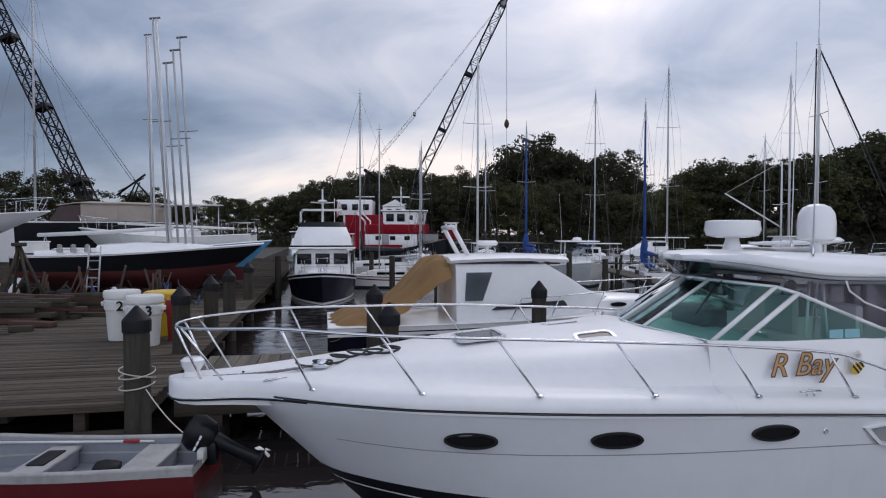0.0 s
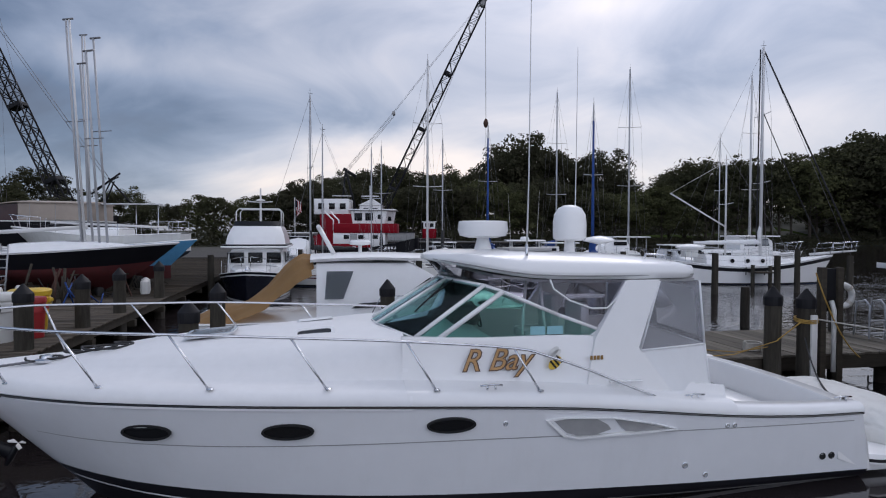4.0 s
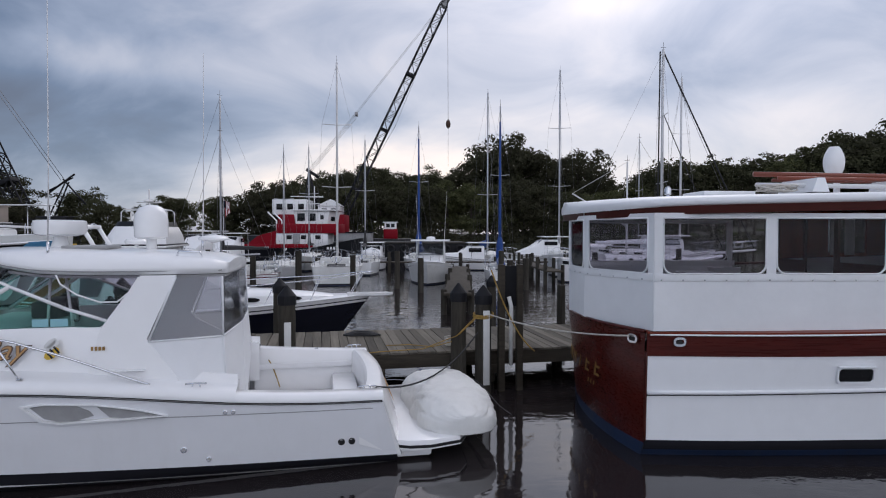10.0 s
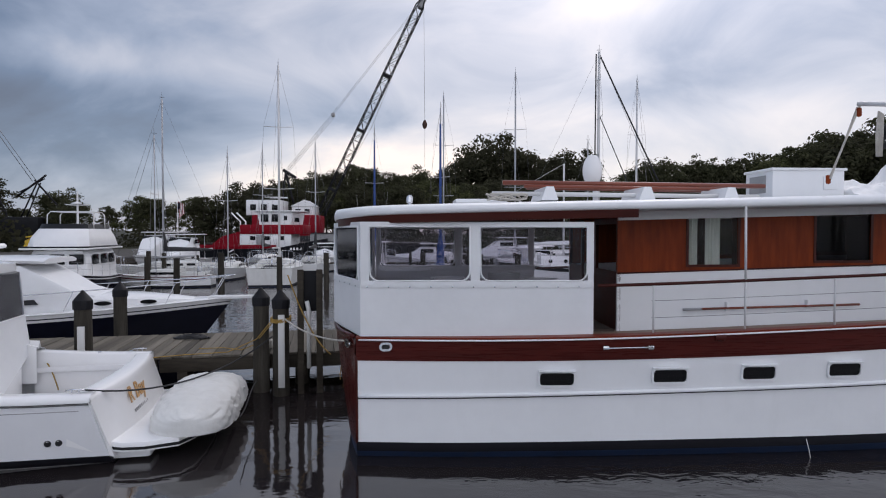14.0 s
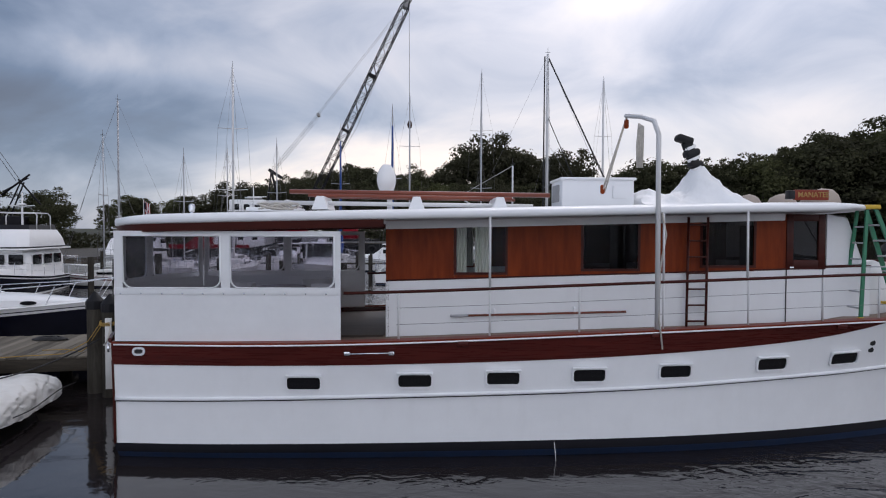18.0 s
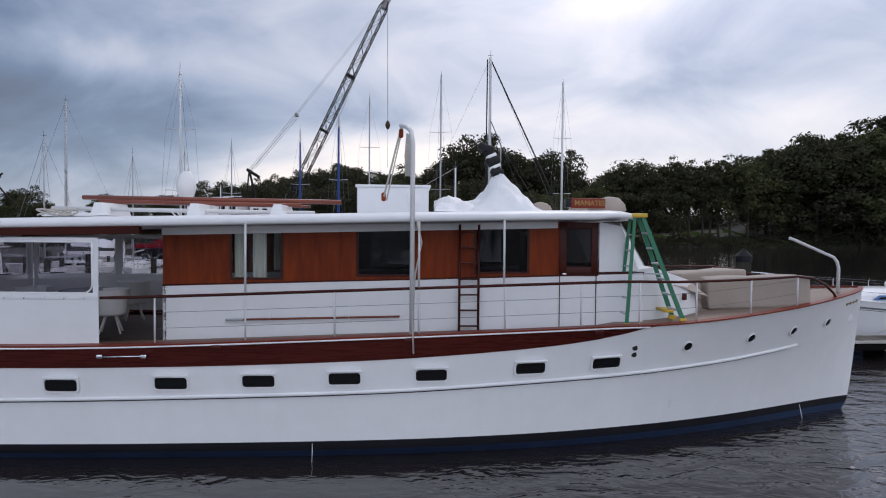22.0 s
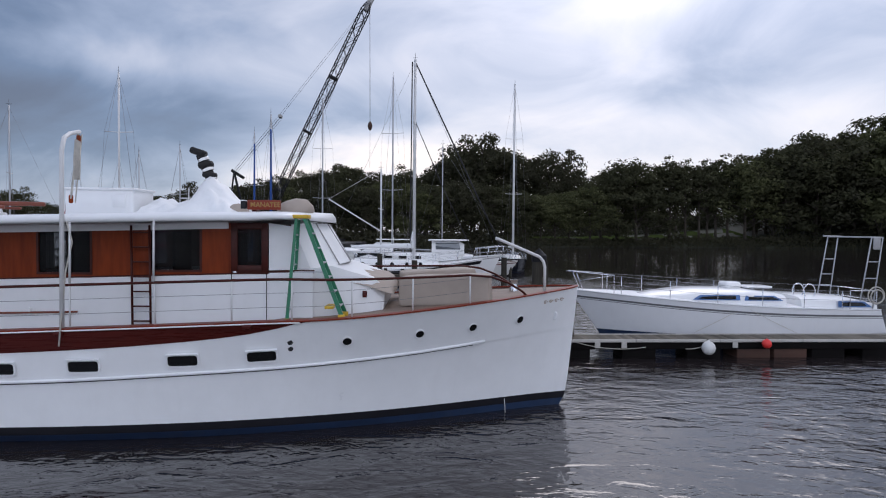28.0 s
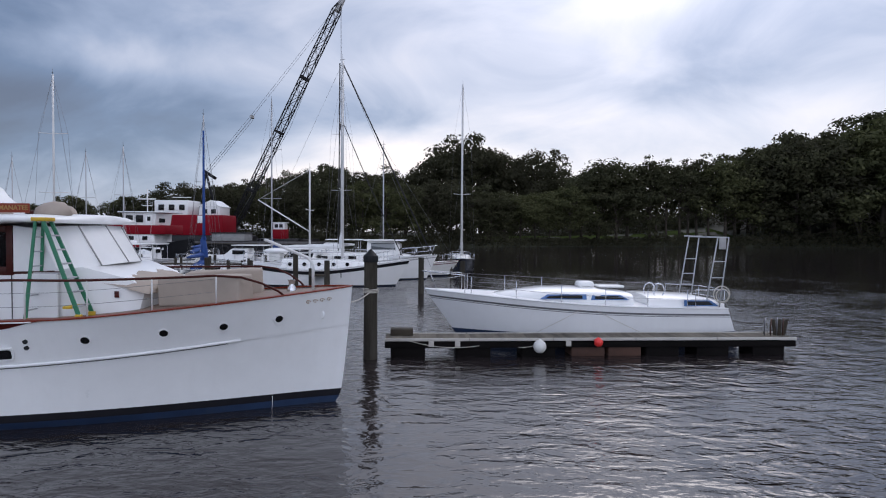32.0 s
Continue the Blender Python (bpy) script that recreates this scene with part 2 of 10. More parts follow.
BLUEC = mat("blue_sail_cover", (0.012, 0.055, 0.22), 0.75, var=0.25, scale=8, bump=0.4, bscale=9)
LBLUE = mat("light_blue_paint", (0.09, 0.30, 0.52), 0.35, var=0.1, scale=4)
TANTARP = mat("tan_tarp", (0.30, 0.175, 0.070), 0.7, var=0.2, scale=5, bump=0.6, bscale=5)
BEIGE = mat("beige_canvas", (0.36, 0.305, 0.26), 0.8, var=0.08, scale=5, bump=0.35, bscale=6)
GREENF = mat("green_fibreglass", (0.012, 0.17, 0.085), 0.4, var=0.12, scale=5)
YELLOWP = mat("yellow_plastic", (0.62, 0.40, 0.03), 0.45, var=0.1, scale=5)
REDP = mat("red_plastic", (0.30, 0.018, 0.02), 0.45, var=0.1, scale=5)
ROPEY = mat("yellow_rope", (0.36, 0.22, 0.05), 0.8, var=0.25, scale=40, bump=0.5, bscale=120)
ROPEW = mat("white_rope", (0.50, 0.47, 0.42), 0.8, var=0.2, scale=40, bump=0.5, bscale=120)
ROPED = mat("dark_rope", (0.03, 0.03, 0.032), 0.8, var=0.3, scale=40, bump=0.5, bscale=120)
GOLD = mat("gold_leaf", (0.28, 0.16, 0.05), 0.35, metal=0.4, var=0.2, scale=10)
DARKIN = mat("dark_interior", (0.02, 0.02, 0.022), 0.7, var=0.3, scale=5)
GREYV = mat("grey_vinyl", (0.30, 0.30, 0.30), 0.5, var=0.15, scale=6)
CURTAIN = mat("curtain_cloth", (0.74, 0.75, 0.70), 0.9, var=0.1, scale=8)
STEELD = mat("dark_crane_steel", (0.014, 0.014, 0.016), 0.6, var=0.25, scale=4, spec=0.15)
DRUM = mat("tarred_float", (0.007, 0.006, 0.006), 0.8, var=0.4, scale=5, bump=0.3, spec=0.08)
CONC = mat("concrete", (0.05, 0.045, 0.039), 0.9, var=0.2, scale=3, bump=0.4)
BARK = mat("bark", (0.05, 0.04, 0.03), 0.95, var=0.3, scale=6, bump=0.6)
RUST = mat("rusty_steel", (0.065, 0.030, 0.020), 0.8, var=0.3, scale=5)
CAPR = mat("varnished_cap_rail", (0.19, 0.032, 0.016), 0.4, var=0.25, scale=10, stretch=(0.1, 1, 1), spec=0.2)
SPARV = mat("varnished_spar", (0.20, 0.050, 0.028), 0.3, var=0.25, scale=10, stretch=(0.1, 1, 1), coat=0.4, spec=0.2)
BLUETRIM = mat("blue_window_trim", (0.05, 0.14, 0.34), 0.35, var=0.12, scale=4)
ORANGEB = mat("orange_buoy", (0.72, 0.035, 0.03), 0.45, var=0.1, scale=6)


def glass(name, tint, rough=0.02, mixv=0.75, dark=(0.02, 0.02, 0.022), ior=1.30):
    """A thin pane: clear with a tint, and the mirror of the sky over it."""
    m = bpy.data.materials.new(name)
    m.use_nodes = True
    n, l = m.node_tree.nodes, m.node_tree.links
    n.clear()
    o = n.new("ShaderNodeOutputMaterial")
    tr = n.new("ShaderNodeBsdfTransparent")
    tr.inputs[0].default_value = (*tint, 1)
    gl = n.new("ShaderNodeBsdfGlossy")
    gl.inputs["Roughness"].default_value = rough
    gl.inputs["Color"].default_value = (0.9, 0.92, 0.95, 1)
    df = n.new("ShaderNodeBsdfDiffuse")
    df.inputs[0].default_value = (*dark, 1)
    fr = n.new("ShaderNodeFresnel")
    fr.inputs[0].default_value = ior
    nz = n.new("ShaderNodeTexNoise")
    nz.inputs["Scale"].default_value, nz.inputs["Detail"].default_value = 3.0, 4
    bp = n.new("ShaderNodeBump")
    bp.inputs["Strength"].default_value, bp.inputs["Distance"].default_value = 0.04, 0.05
    l.new(nz.outputs[0], bp.inputs["Height"])
    l.new(bp.outputs[0], gl.inputs["Normal"])
    a = n.new("ShaderNodeMixShader")
    a.inputs[0].default_value = mixv
    l.new(df.outputs[0], a.inputs[1])
    l.new(tr.outputs[0], a.inputs[2])
    c = n.new("ShaderNodeMixShader")
    l.new(fr.outputs[0], c.inputs[0])
    l.new(a.outputs[0], c.inputs[1])
    l.new(gl.outputs[0], c.inputs[2])
    l.new(c.outputs[0], o.inputs[0])
    return m


TINTED = glass("green_tinted_glass", (0.66, 0.84, 0.80), mixv=0.97, dark=(0.10, 0.20, 0.19), ior=1.20)
CLEARV = glass("clear_vinyl_window", (0.84, 0.83, 0.86), 0.05, 0.985, dark=(0.30, 0.30, 0.32), ior=1.16)
HAZYV = glass("clouded_vinyl_window", (0.88, 0.88, 0.90), 0.10, 0.84, dark=(0.50, 0.50, 0.52), ior=1.20)
DARKG = glass("dark_glass", (0.10, 0.11, 0.12), 0.03, 0.6)
CLEARG = glass("cabin_glass", (0.62, 0.64, 0.66), 0.03, 0.92)
# tinted darker in place of the dim cabin behind the pane
SALOONG = glass("saloon_glass", (0.42, 0.42, 0.43), 0.03, 0.97, ior=1.16)
CURTAING = glass("curtained_glass", (0.90, 0.91, 0.90), 0.03, 0.98, ior=1.16)


def translucent(m, share, tint):
    """Cloth that lets some light through."""
    n, l = m.node_tree.nodes, m.node_tree.links
    o, b = n["Material Output"], n["Principled BSDF"]
    t = n.new("ShaderNodeBsdfTranslucent")
    t.inputs[0].default_value = (*tint, 1)
    x = n.new("ShaderNodeMixShader")
    x.inputs[0].default_value = share
    l.new(b.outputs[0], x.inputs[1])
    l.new(t.outputs[0], x.inputs[2])
    l.new(x.outputs[0], o.inputs[0])


translucent(CANVASW, 0.10, (0.80, 0.81, 0.83))
translucent(TANTARP, 0.30, (0.42, 0.24, 0.09))


def leaf_mat(name, col):
    m = mat(name, col, 0.85, var=0.3, scale=0.5, island=0.22, second=(col[0] * 1.4, col[1] * 1.3, col[2] * 1.1), spec=0.02)
    translucent(m, 0.25, (col[0] * 1.4, col[1] * 1.5, col[2]))
    return m


LEAF = [leaf_mat("leaves_dark", (0.040, 0.041, 0.030)), leaf_mat("leaves_mid", (0.048, 0.051, 0.034)), leaf_mat("leaves_light", (0.064, 0.070, 0.040))]


# ---------------------------------------------------------------- mesh helpers
def finish(bm, name, material, angle=38):
    me = bpy.data.meshes.new(name)
    lim = radians(angle)
    for e in bm.edges:
        e.smooth = len(e.link_faces) == 2 and e.calc_face_angle(0) < lim
    for f in bm.faces:
        f.smooth = True
    bm.to_mesh(me)
    bm.free()
    me.materials.append(material)
    return me


def part(name, bm, material, parent, label="", angle=38, at=None):
    """One mesh object under a thing or a part; at: its pose within the parent."""
    ob = new(name, finish(bm, name, material, angle))
    ob.parent = parent
    if at is not None:
        ob.matrix_basis = at
    return tagged(ob, label)


def same_part(ob, m, parent):
    """One more piece on the same mesh."""
    c = new(ob.name.split(".")[0], ob.data)
    c.parent = parent
    c.matrix_basis = m
    return c


def thing(name, m, label, category, group="", kind=""):
    ob = new(name)
    ob.empty_display_size = 0.2
    ob.matrix_basis = m
    return tagged(ob, label, category, group, kind)


def solid(name, bm, material, m, label, category, group="", kind="", angle=38):
    """A thing that is one mesh."""
    ob = new(name, finish(bm, name, material, angle))
    ob.matrix_basis = m
    return tagged(ob, label, category, group, kind)


def nb():
    return bmesh.new()


def box(bm, c, s, bevel=0.0, m=None, seg=2):
    r = bmesh.ops.create_cube(bm, size=1.0)
    vs = r["verts"]
    for v in vs:
        v.co = Vector((v.co.x * s[0], v.co.y * s[1], v.co.z * s[2]))
    if bevel:
        es = list({e for v in vs for e in v.link_edges})
        q = bmesh.ops.bevel(bm, geom=es, offset=bevel, segments=seg, profile=0.5, affect="EDGES")
        vs = list({v for f in q["faces"] for v in f.verts} | {v for v in vs if v.is_valid})
    t = Matrix.Translation(c) @ (m or Matrix())
    for v in vs:
        v.co = t @ v.co
    return bm


def ring(bm, c, r, ax, ay, n):
    return [bm.verts.new(c + ax * (r * math.cos(2 * math.pi * i / n)) + ay * (r * math.sin(2 * math.pi * i / n))) for i in range(n)]


def skin(bm, a, b, closed=True):
    n = len(a)
    for i in range(n if closed else n - 1):
        j = (i + 1) % n
        try:
            bm.faces.new((a[i], a[j], b[j], b[i]))
        except ValueError:
            pass


def tube(bm, pts, r, n=8, caps=True, r1=None):
    """A round bar or rope along a line of points."""
    pts = [Vector(p) for p in pts]
    prev, side = None, None
    last = len(pts) - 1
    for i, p in enumerate(pts):
        d = (pts[min(i + 1, last)] - pts[max(i - 1, 0)]).normalized()
        if side is None:
            side = d.orthogonal().normalized()
        side = (side - d * side.dot(d)).normalized()
        other = d.cross(side)
        rr = r if r1 is None else r + (r1 - r) * i / last
        cur = ring(bm, p, rr, side, other, n)
        if prev:
            skin(bm, prev, cur)
        elif caps:
            bm.faces.new(cur[::-1])
        prev = cur
    if caps:
        bm.faces.new(prev)
    return bm


def lathe(bm, prof, n=20, c=(0, 0, 0), axis="z"):
    """A turned form: (radius, height) pairs."""
    c = Vector(c)
    prev = None
    for r, h in prof:
        vs = []
        for i in range(n):
            a = 2 * math.pi * i / n
            x, y = max(r, 0.0005) * math.cos(a), max(r, 0.0005) * math.sin(a)
            p = Vector((x, y, h)) if axis == "z" else (Vector((h, x, y)) if axis == "x" else Vector((x, h, y)))
            vs.append(bm.verts.new(c + p))
        if prev:
            skin(bm, prev, vs)
        else:
            bm.faces.new(vs[::-1])
        prev = vs
    bm.faces.new(prev)
    bmesh.ops.recalc_face_normals(bm, faces=bm.faces)
    return bm


def loft(bm, secs, closed=False, cap0=False, cap1=False):
    """Skin over a row of sections with as many points each."""
    rows = [[bm.verts.new(p) for p in s] for s in secs]
    for a, b in zip(rows, rows[1:]):
        skin(bm, a, b, closed)
    if cap0:
        bm.faces.new(rows[0][::-1])
    if cap1:
        bm.faces.new(rows[-1])
    bmesh.ops.remove_doubles(bm, verts=bm.verts, dist=0.0004)
    bmesh.ops.recalc_face_normals(bm, faces=bm.faces)
    return bm


def slab(bm, outline, z0, z1, bevel=0.0):
    """A plate with the given outline, (x, y) pairs, from z0 up to z1."""
    lo = [bm.verts.new((x, y, z0)) for x, y in outline]
    hi = [bm.verts.new((x, y, z1)) for x, y in outline]
    bm.faces.new(lo[::-1])
    top = bm.faces.new(hi)
    skin(bm, lo, hi)
    bmesh.ops.recalc_face_normals(bm, faces=bm.faces)
    if bevel:
        bmesh.ops.bevel(bm, geom=list(top.edges), offset=bevel, segments=2, profile=0.5, affect="EDGES")
    return bm


def plate(bm, pts, d):
    """A flat panel: corner points in order, and the way of its thickness."""
    d = Vector(d)
    a = [bm.verts.new(Vector(p)) for p in pts]
    b = [bm.verts.new(Vector(p) + d) for p in pts]
    bm.faces.new(a[::-1])
    bm.faces.new(b)
    skin(bm, a, b)
    bmesh.ops.recalc_face_normals(bm, faces=bm.faces)
    return bm


def band(bm, outer, inner, d):
    """A frame between two outlines with as many points, with thickness d."""
    d = Vector(d)
    o0, i0 = [bm.verts.new(Vector(p)) for p in outer], [bm.verts.new(Vector(p)) for p in inner]
    o1, i1 = [bm.verts.new(Vector(p) + d) for p in outer], [bm.verts.new(Vector(p) + d) for p in inner]
    skin(bm, o0, i0), skin(bm, o1, i1), skin(bm, o0, o1), skin(bm, i0, i1)
    bmesh.ops.recalc_face_normals(bm, faces=bm.faces)
    return bm


def lerp(tab, x):
    """Reads a table of (x, value) pairs, smoothly."""
    if x <= tab[0][0]:
        return tab[0][1]
    for i in range(len(tab) - 1):
        x0, v0 = tab[i]
        x1, v1 = tab[i + 1]
        if x <= x1:
            h = x1 - x0
            t = (x - x0) / h
            m0 = (v1 - tab[i - 1][1]) / (x1 - tab[i - 1][0]) if i else (v1 - v0) / h
            m1 = (tab[i + 2][1] - v0) / (tab[i + 2][0] - x0) if i + 2 < len(tab) else (v1 - v0) / h
            t2, t3 = t * t, t * t * t
            return (2 * t3 - 3 * t2 + 1) * v0 + (t3 - 2 * t2 + t) * h * m0 + (3 * t2 - 2 * t3) * v1 + (t3 - t2) * h * m1
    return tab[-1][1]


def rrect(w, h, r, n=4):
    """Outline of a rectangle with round corners, round its middle."""
    r = min(r, w / 2 - 1e-4, h / 2 - 1e-4)
    out = []
    for cx, cy, a0 in ((w / 2 - r, h / 2 - r, 0), (-w / 2 + r, h / 2 - r, 90), (-w / 2 + r, -h / 2 + r, 180), (w / 2 - r, -h / 2 + r, 270)):
        for i in range(n + 1):
            a = radians(a0 + 90 * i / n)
            out.append((cx + r * math.cos(a), cy + r * math.sin(a)))
    return out


def sag(p, q, d, n=14):
    """A line that hangs between two points."""
    p, q = Vector(p), Vector(q)
    return [p.lerp(q, i / n) - Vector((0, 0, d * 4 * (i / n) * (1 - i / n))) for i in range(n + 1)]


def letters(name, words, size, m, material, parent, shear=0.0, depth=0.004, bold=0.0):
    """Writing in the built-in font, as a mesh."""
    cu = bpy.data.curves.new(name, "FONT")
    cu.body, cu.size, cu.extrude, cu.shear, cu.align_x, cu.align_y, cu.offset = words, size, depth, shear, "CENTER", "CENTER", bold
    cu.resolution_u = 3
    ob = bpy.data.objects.new(name, cu)
    scene.collection.objects.link(ob)
    me = bpy.data.meshes.new_from_object(ob.evaluated_get(bpy.context.evaluated_depsgraph_get()))
    bpy.data.objects.remove(ob)
    me.materials.clear()
    me.materials.append(material)
    o2 = new(name, me)
    o2.parent = parent
    o2.matrix_basis = m
    return o2


def hull_points(xs, half, z_lo, z_hi, rows, mirror=True):
    """Sections of a hull's skin between two height lines; half(x, z) gives (x, half breadth)."""
    secs = []
    for x in xs:
        a, b = z_lo(x), z_hi(x)
        col = []
        for i in range(rows + 1):
            z = a + (b - a) * i / rows
            px, py = half(x, z)
            col.append((px, py, z))
        secs.append(col)
    return secs


def hull_band(bm, xs, half, z_lo, z_hi, rows=3, out=0.0, stern=False):
    """Both sides of a hull between two height lines. out: how far it stands proud."""
    for s in (1, -1):
        loft_rows = []
        for sec in hull_points(xs, half, z_lo, z_hi, rows):
            loft_rows.append([bm.verts.new((x, s * (y + (out if y > 0.001 else 0)), z)) for x, y, z in sec])
        for a, b in zip(loft_rows, loft_rows[1:]):
            skin(bm, a, b, False)
        if stern:
            first = loft_rows[0]
            if s == 1:
                keep = first
            else:
                for i in range(len(first) - 1):
                    bm.faces.new((keep[i], keep[i + 1], first[i + 1], first[i]))
    bmesh.ops.remove_doubles(bm, verts=bm.verts, dist=0.0006)
    bmesh.ops.recalc_face_normals(bm, faces=bm.faces)
    return bm


def deck(bm, xs, half, z_at, camber=0.04, inset=0.0, cols=6, drop=0.0):
    """The deck between the two sheers, slightly cambered."""
    secs = []
    for x in xs:
        z = z_at(x)
        px, py = half(x, z)
        py = max(py - inset, 0.002)
        secs.append([(px, py * (1 - 2 * j / cols), z - drop + camber * (1 - (1 - 2 * j / cols) ** 2)) for j in range(cols + 1)])
    return loft(bm, secs)


def steps(a, b, n):
    return [a + (b - a) * i / n for i in range(n + 1)]


# ---------------------------------------------------------------- water, banks, piers
def water_mat():
    m = bpy.data.materials.new("river_water")
    m.use_nodes = True
    n, l = m.node_tree.nodes, m.node_tree.links
    b = n["Principled BSDF"]
    b.inputs["Base Color"].default_value = (0.021, 0.017, 0.0175, 1)
    b.inputs["Roughness"].default_value = 0.045
    b.inputs["IOR"].default_value = 1.75
    co = n.new("ShaderNodeTexCoord")
    hts = []
    for sc, st, rot, w in ((0.30, (1.0, 1.6, 1), 0.5, 0.60), (1.15, (1.0, 1.9, 1), -0.35, 0.75), (3.2, (1.0, 1.7, 1), 0.3, 0.22)):
        mp = n.new("ShaderNodeMapping")
        mp.inputs["Scale"].default_value, mp.inputs["Rotation"].default_value = st, (0, 0, rot)
        nz = n.new("ShaderNodeTexNoise")
        nz.inputs["Scale"].default_value, nz.inputs["Detail"].default_value, nz.inputs["Distortion"].default_value = sc, 3, 0.6
        l.new(co.outputs["Object"], mp.inputs[0])
        l.new(mp.outputs[0], nz.inputs["Vector"])
        mu = n.new("ShaderNodeMath")
        mu.operation, mu.inputs[1].default_value = "MULTIPLY", w
        l.new(nz.outputs[0], mu.inputs[0])
        hts.append(mu.outputs[0])
    a = n.new("ShaderNodeMath")
    l.new(hts[0], a.inputs[0])
    l.new(hts[1], a.inputs[1])
    a2 = n.new("ShaderNodeMath")
    l.new(a.outputs[0], a2.inputs[0])
    l.new(hts[2], a2.inputs[1])
    # open water to the right is more ruffled than the sheltered berths
    sp = n.new("ShaderNodeSeparateXYZ")
    l.new(co.outputs["Object"], sp.inputs[0])
    mr = n.new("ShaderNodeMapRange")
    mr.inputs["From Min"].default_value, mr.inputs["From Max"].default_value = 12.0, 27.0
    mr.inputs["To Min"].default_value, mr.inputs["To Max"].default_value = 0.07, 0.60
    l.new(sp.outputs[0], mr.inputs[0])
    bp = n.new("ShaderNodeBump")
    bp.inputs["Distance"].default_value = 0.20
    # the far side lies in the lee of the wood
    lee = n.new("ShaderNodeMapRange")
    l.new(sp.outputs[1], lee.inputs[0])
    lee.inputs["From Min"].default_value, lee.inputs["From Max"].default_value = 17.0, 60.0
    lee.inputs["To Min"].default_value, lee.inputs["To Max"].default_value = 1.0, 0.13
    # the basin behind the finger pier is ruffled, the berths before it are calm
    bas = n.new("ShaderNodeMapRange")
    bas.inputs["From Min"].default_value, bas.inputs["From Max"].default_value = 12.5, 17.0
    bas.inputs["To Min"].default_value, bas.inputs["To Max"].default_value = 0.0, 0.25
    l.new(sp.outputs[1], bas.inputs[0])
    mx = n.new("ShaderNodeMath")
    mx.operation = "MAXIMUM"
    l.new(mr.outputs[0], mx.inputs[0])
    l.new(bas.outputs[0], mx.inputs[1])
    both = n.new("ShaderNodeMath")
    both.operation = "MULTIPLY"
    l.new(mx.outputs[0], both.inputs[0])
    l.new(lee.outputs[0], both.inputs[1])
    # cat's paws: ruffled and calm patches
    pn = n.new("ShaderNodeTexNoise")
    pn.inputs["Scale"].default_value, pn.inputs["Detail"].default_value, pn.inputs["Distortion"].default_value = 0.16, 3, 0.8
    l.new(co.outputs["Object"], pn.inputs["Vector"])
    pr_ = n.new("ShaderNodeMapRange")
    pr_.inputs["From Min"].default_value, pr_.inputs["From Max"].default_value = 0.40, 0.62
    pr_.inputs["To Min"].default_value, pr_.inputs["To Max"].default_value = 0.45, 1.15
    l.new(pn.outputs[0], pr_.inputs[0])
    paw = n.new("ShaderNodeMath")
    paw.operation = "MULTIPLY"
    l.new(both.outputs[0], paw.inputs[0])
    l.new(pr_.outputs[0], paw.inputs[1])
    l.new(paw.outputs[0], bp.inputs["Strength"])
    l.new(a2.outputs[0], bp.inputs["Height"])
    l.new(bp.outputs[0], b.inputs["Normal"])
    return m


bm = nb()
for p in ((-600, -400), (700, -400), (700, 420), (-600, 420)):
    bm.verts.new((*p, 0))
bm.faces.new(bm.verts)
solid("water", bm, water_mat(), Matrix(), "dark rippled river water", "water", kind="structure")

GROUND = mat("bank_soil", (0.016, 0.017, 0.010), 0.95, var=0.4, scale=0.4, second=(0.030, 0.034, 0.016), amount=0.9, bump=0.5, bscale=2)
GRASSM = mat("grass", (0.026, 0.036, 0.012), 0.95, var=0.35, scale=0.8, second=(0.045, 0.060, 0.020), amount=0.8, spec=0.0)


def bank_y(x):
    """The far waterline."""
    return lerp(((-400, 60), (-120, 52), (-60, 55), (-42, 70), (-30, 100), (-10, 112), (15, 120), (30, 136), (50, 150), (80, 158), (120, 160), (170, 148), (230, 120), (400, 60)), x)


def bank_z(x, d):
    """Height of the far land, d metres behind its waterline."""
    rise = lerp(((-400, 6), (-60, 2.2), (0, 2.0), (40, 1.6), (80, 2.2), (110, 5), (150, 11), (220, 14), (400, 14)), x)
    return min(d, 2.0) * 0.45 + rise * min(1.0, max(0.0, d - 2) / 45.0) + 0.35 * noise.noise((x * 0.06, d * 0.08, 0))


bm = nb()
gx = [-400 + 12 * i for i in range(75)]
gd = [-3, 0, 0.7, 2, 5, 10, 18, 28, 40, 55, 75, 110, 170, 300]
loft(bm, [[(x, bank_y(x) + d, (bank_z(x, d) if d >= 0 else -0.8)) for d in gd] for x in gx])
solid("ground", bm, GROUND, Matrix(), "wooded far bank of earth and grass", "ground", kind="structure")

# mown grass behind the trees of the far bank
bm = nb()
loft(bm, [[(x, bank_y(x) + d, bank_z(x, d) + 0.06) for d in (4.5, 9, 14, 20, 28, 38)] for x in steps(40, 116, 19)])
solid("lawn", bm, GRASSM, Matrix(), "mown green lawn on the far bank", "lawn", kind="structure")

PIER = pose(-5.2, 8.65, 0, 0, 0, 10.4)
PIER_Z = 0.78


def plank_mesh(length, width=0.145, thick=0.045):
    b = nb()
    box(b, (0, 0, -thick / 2), (length, width, thick), 0.006, seg=1)
    return b


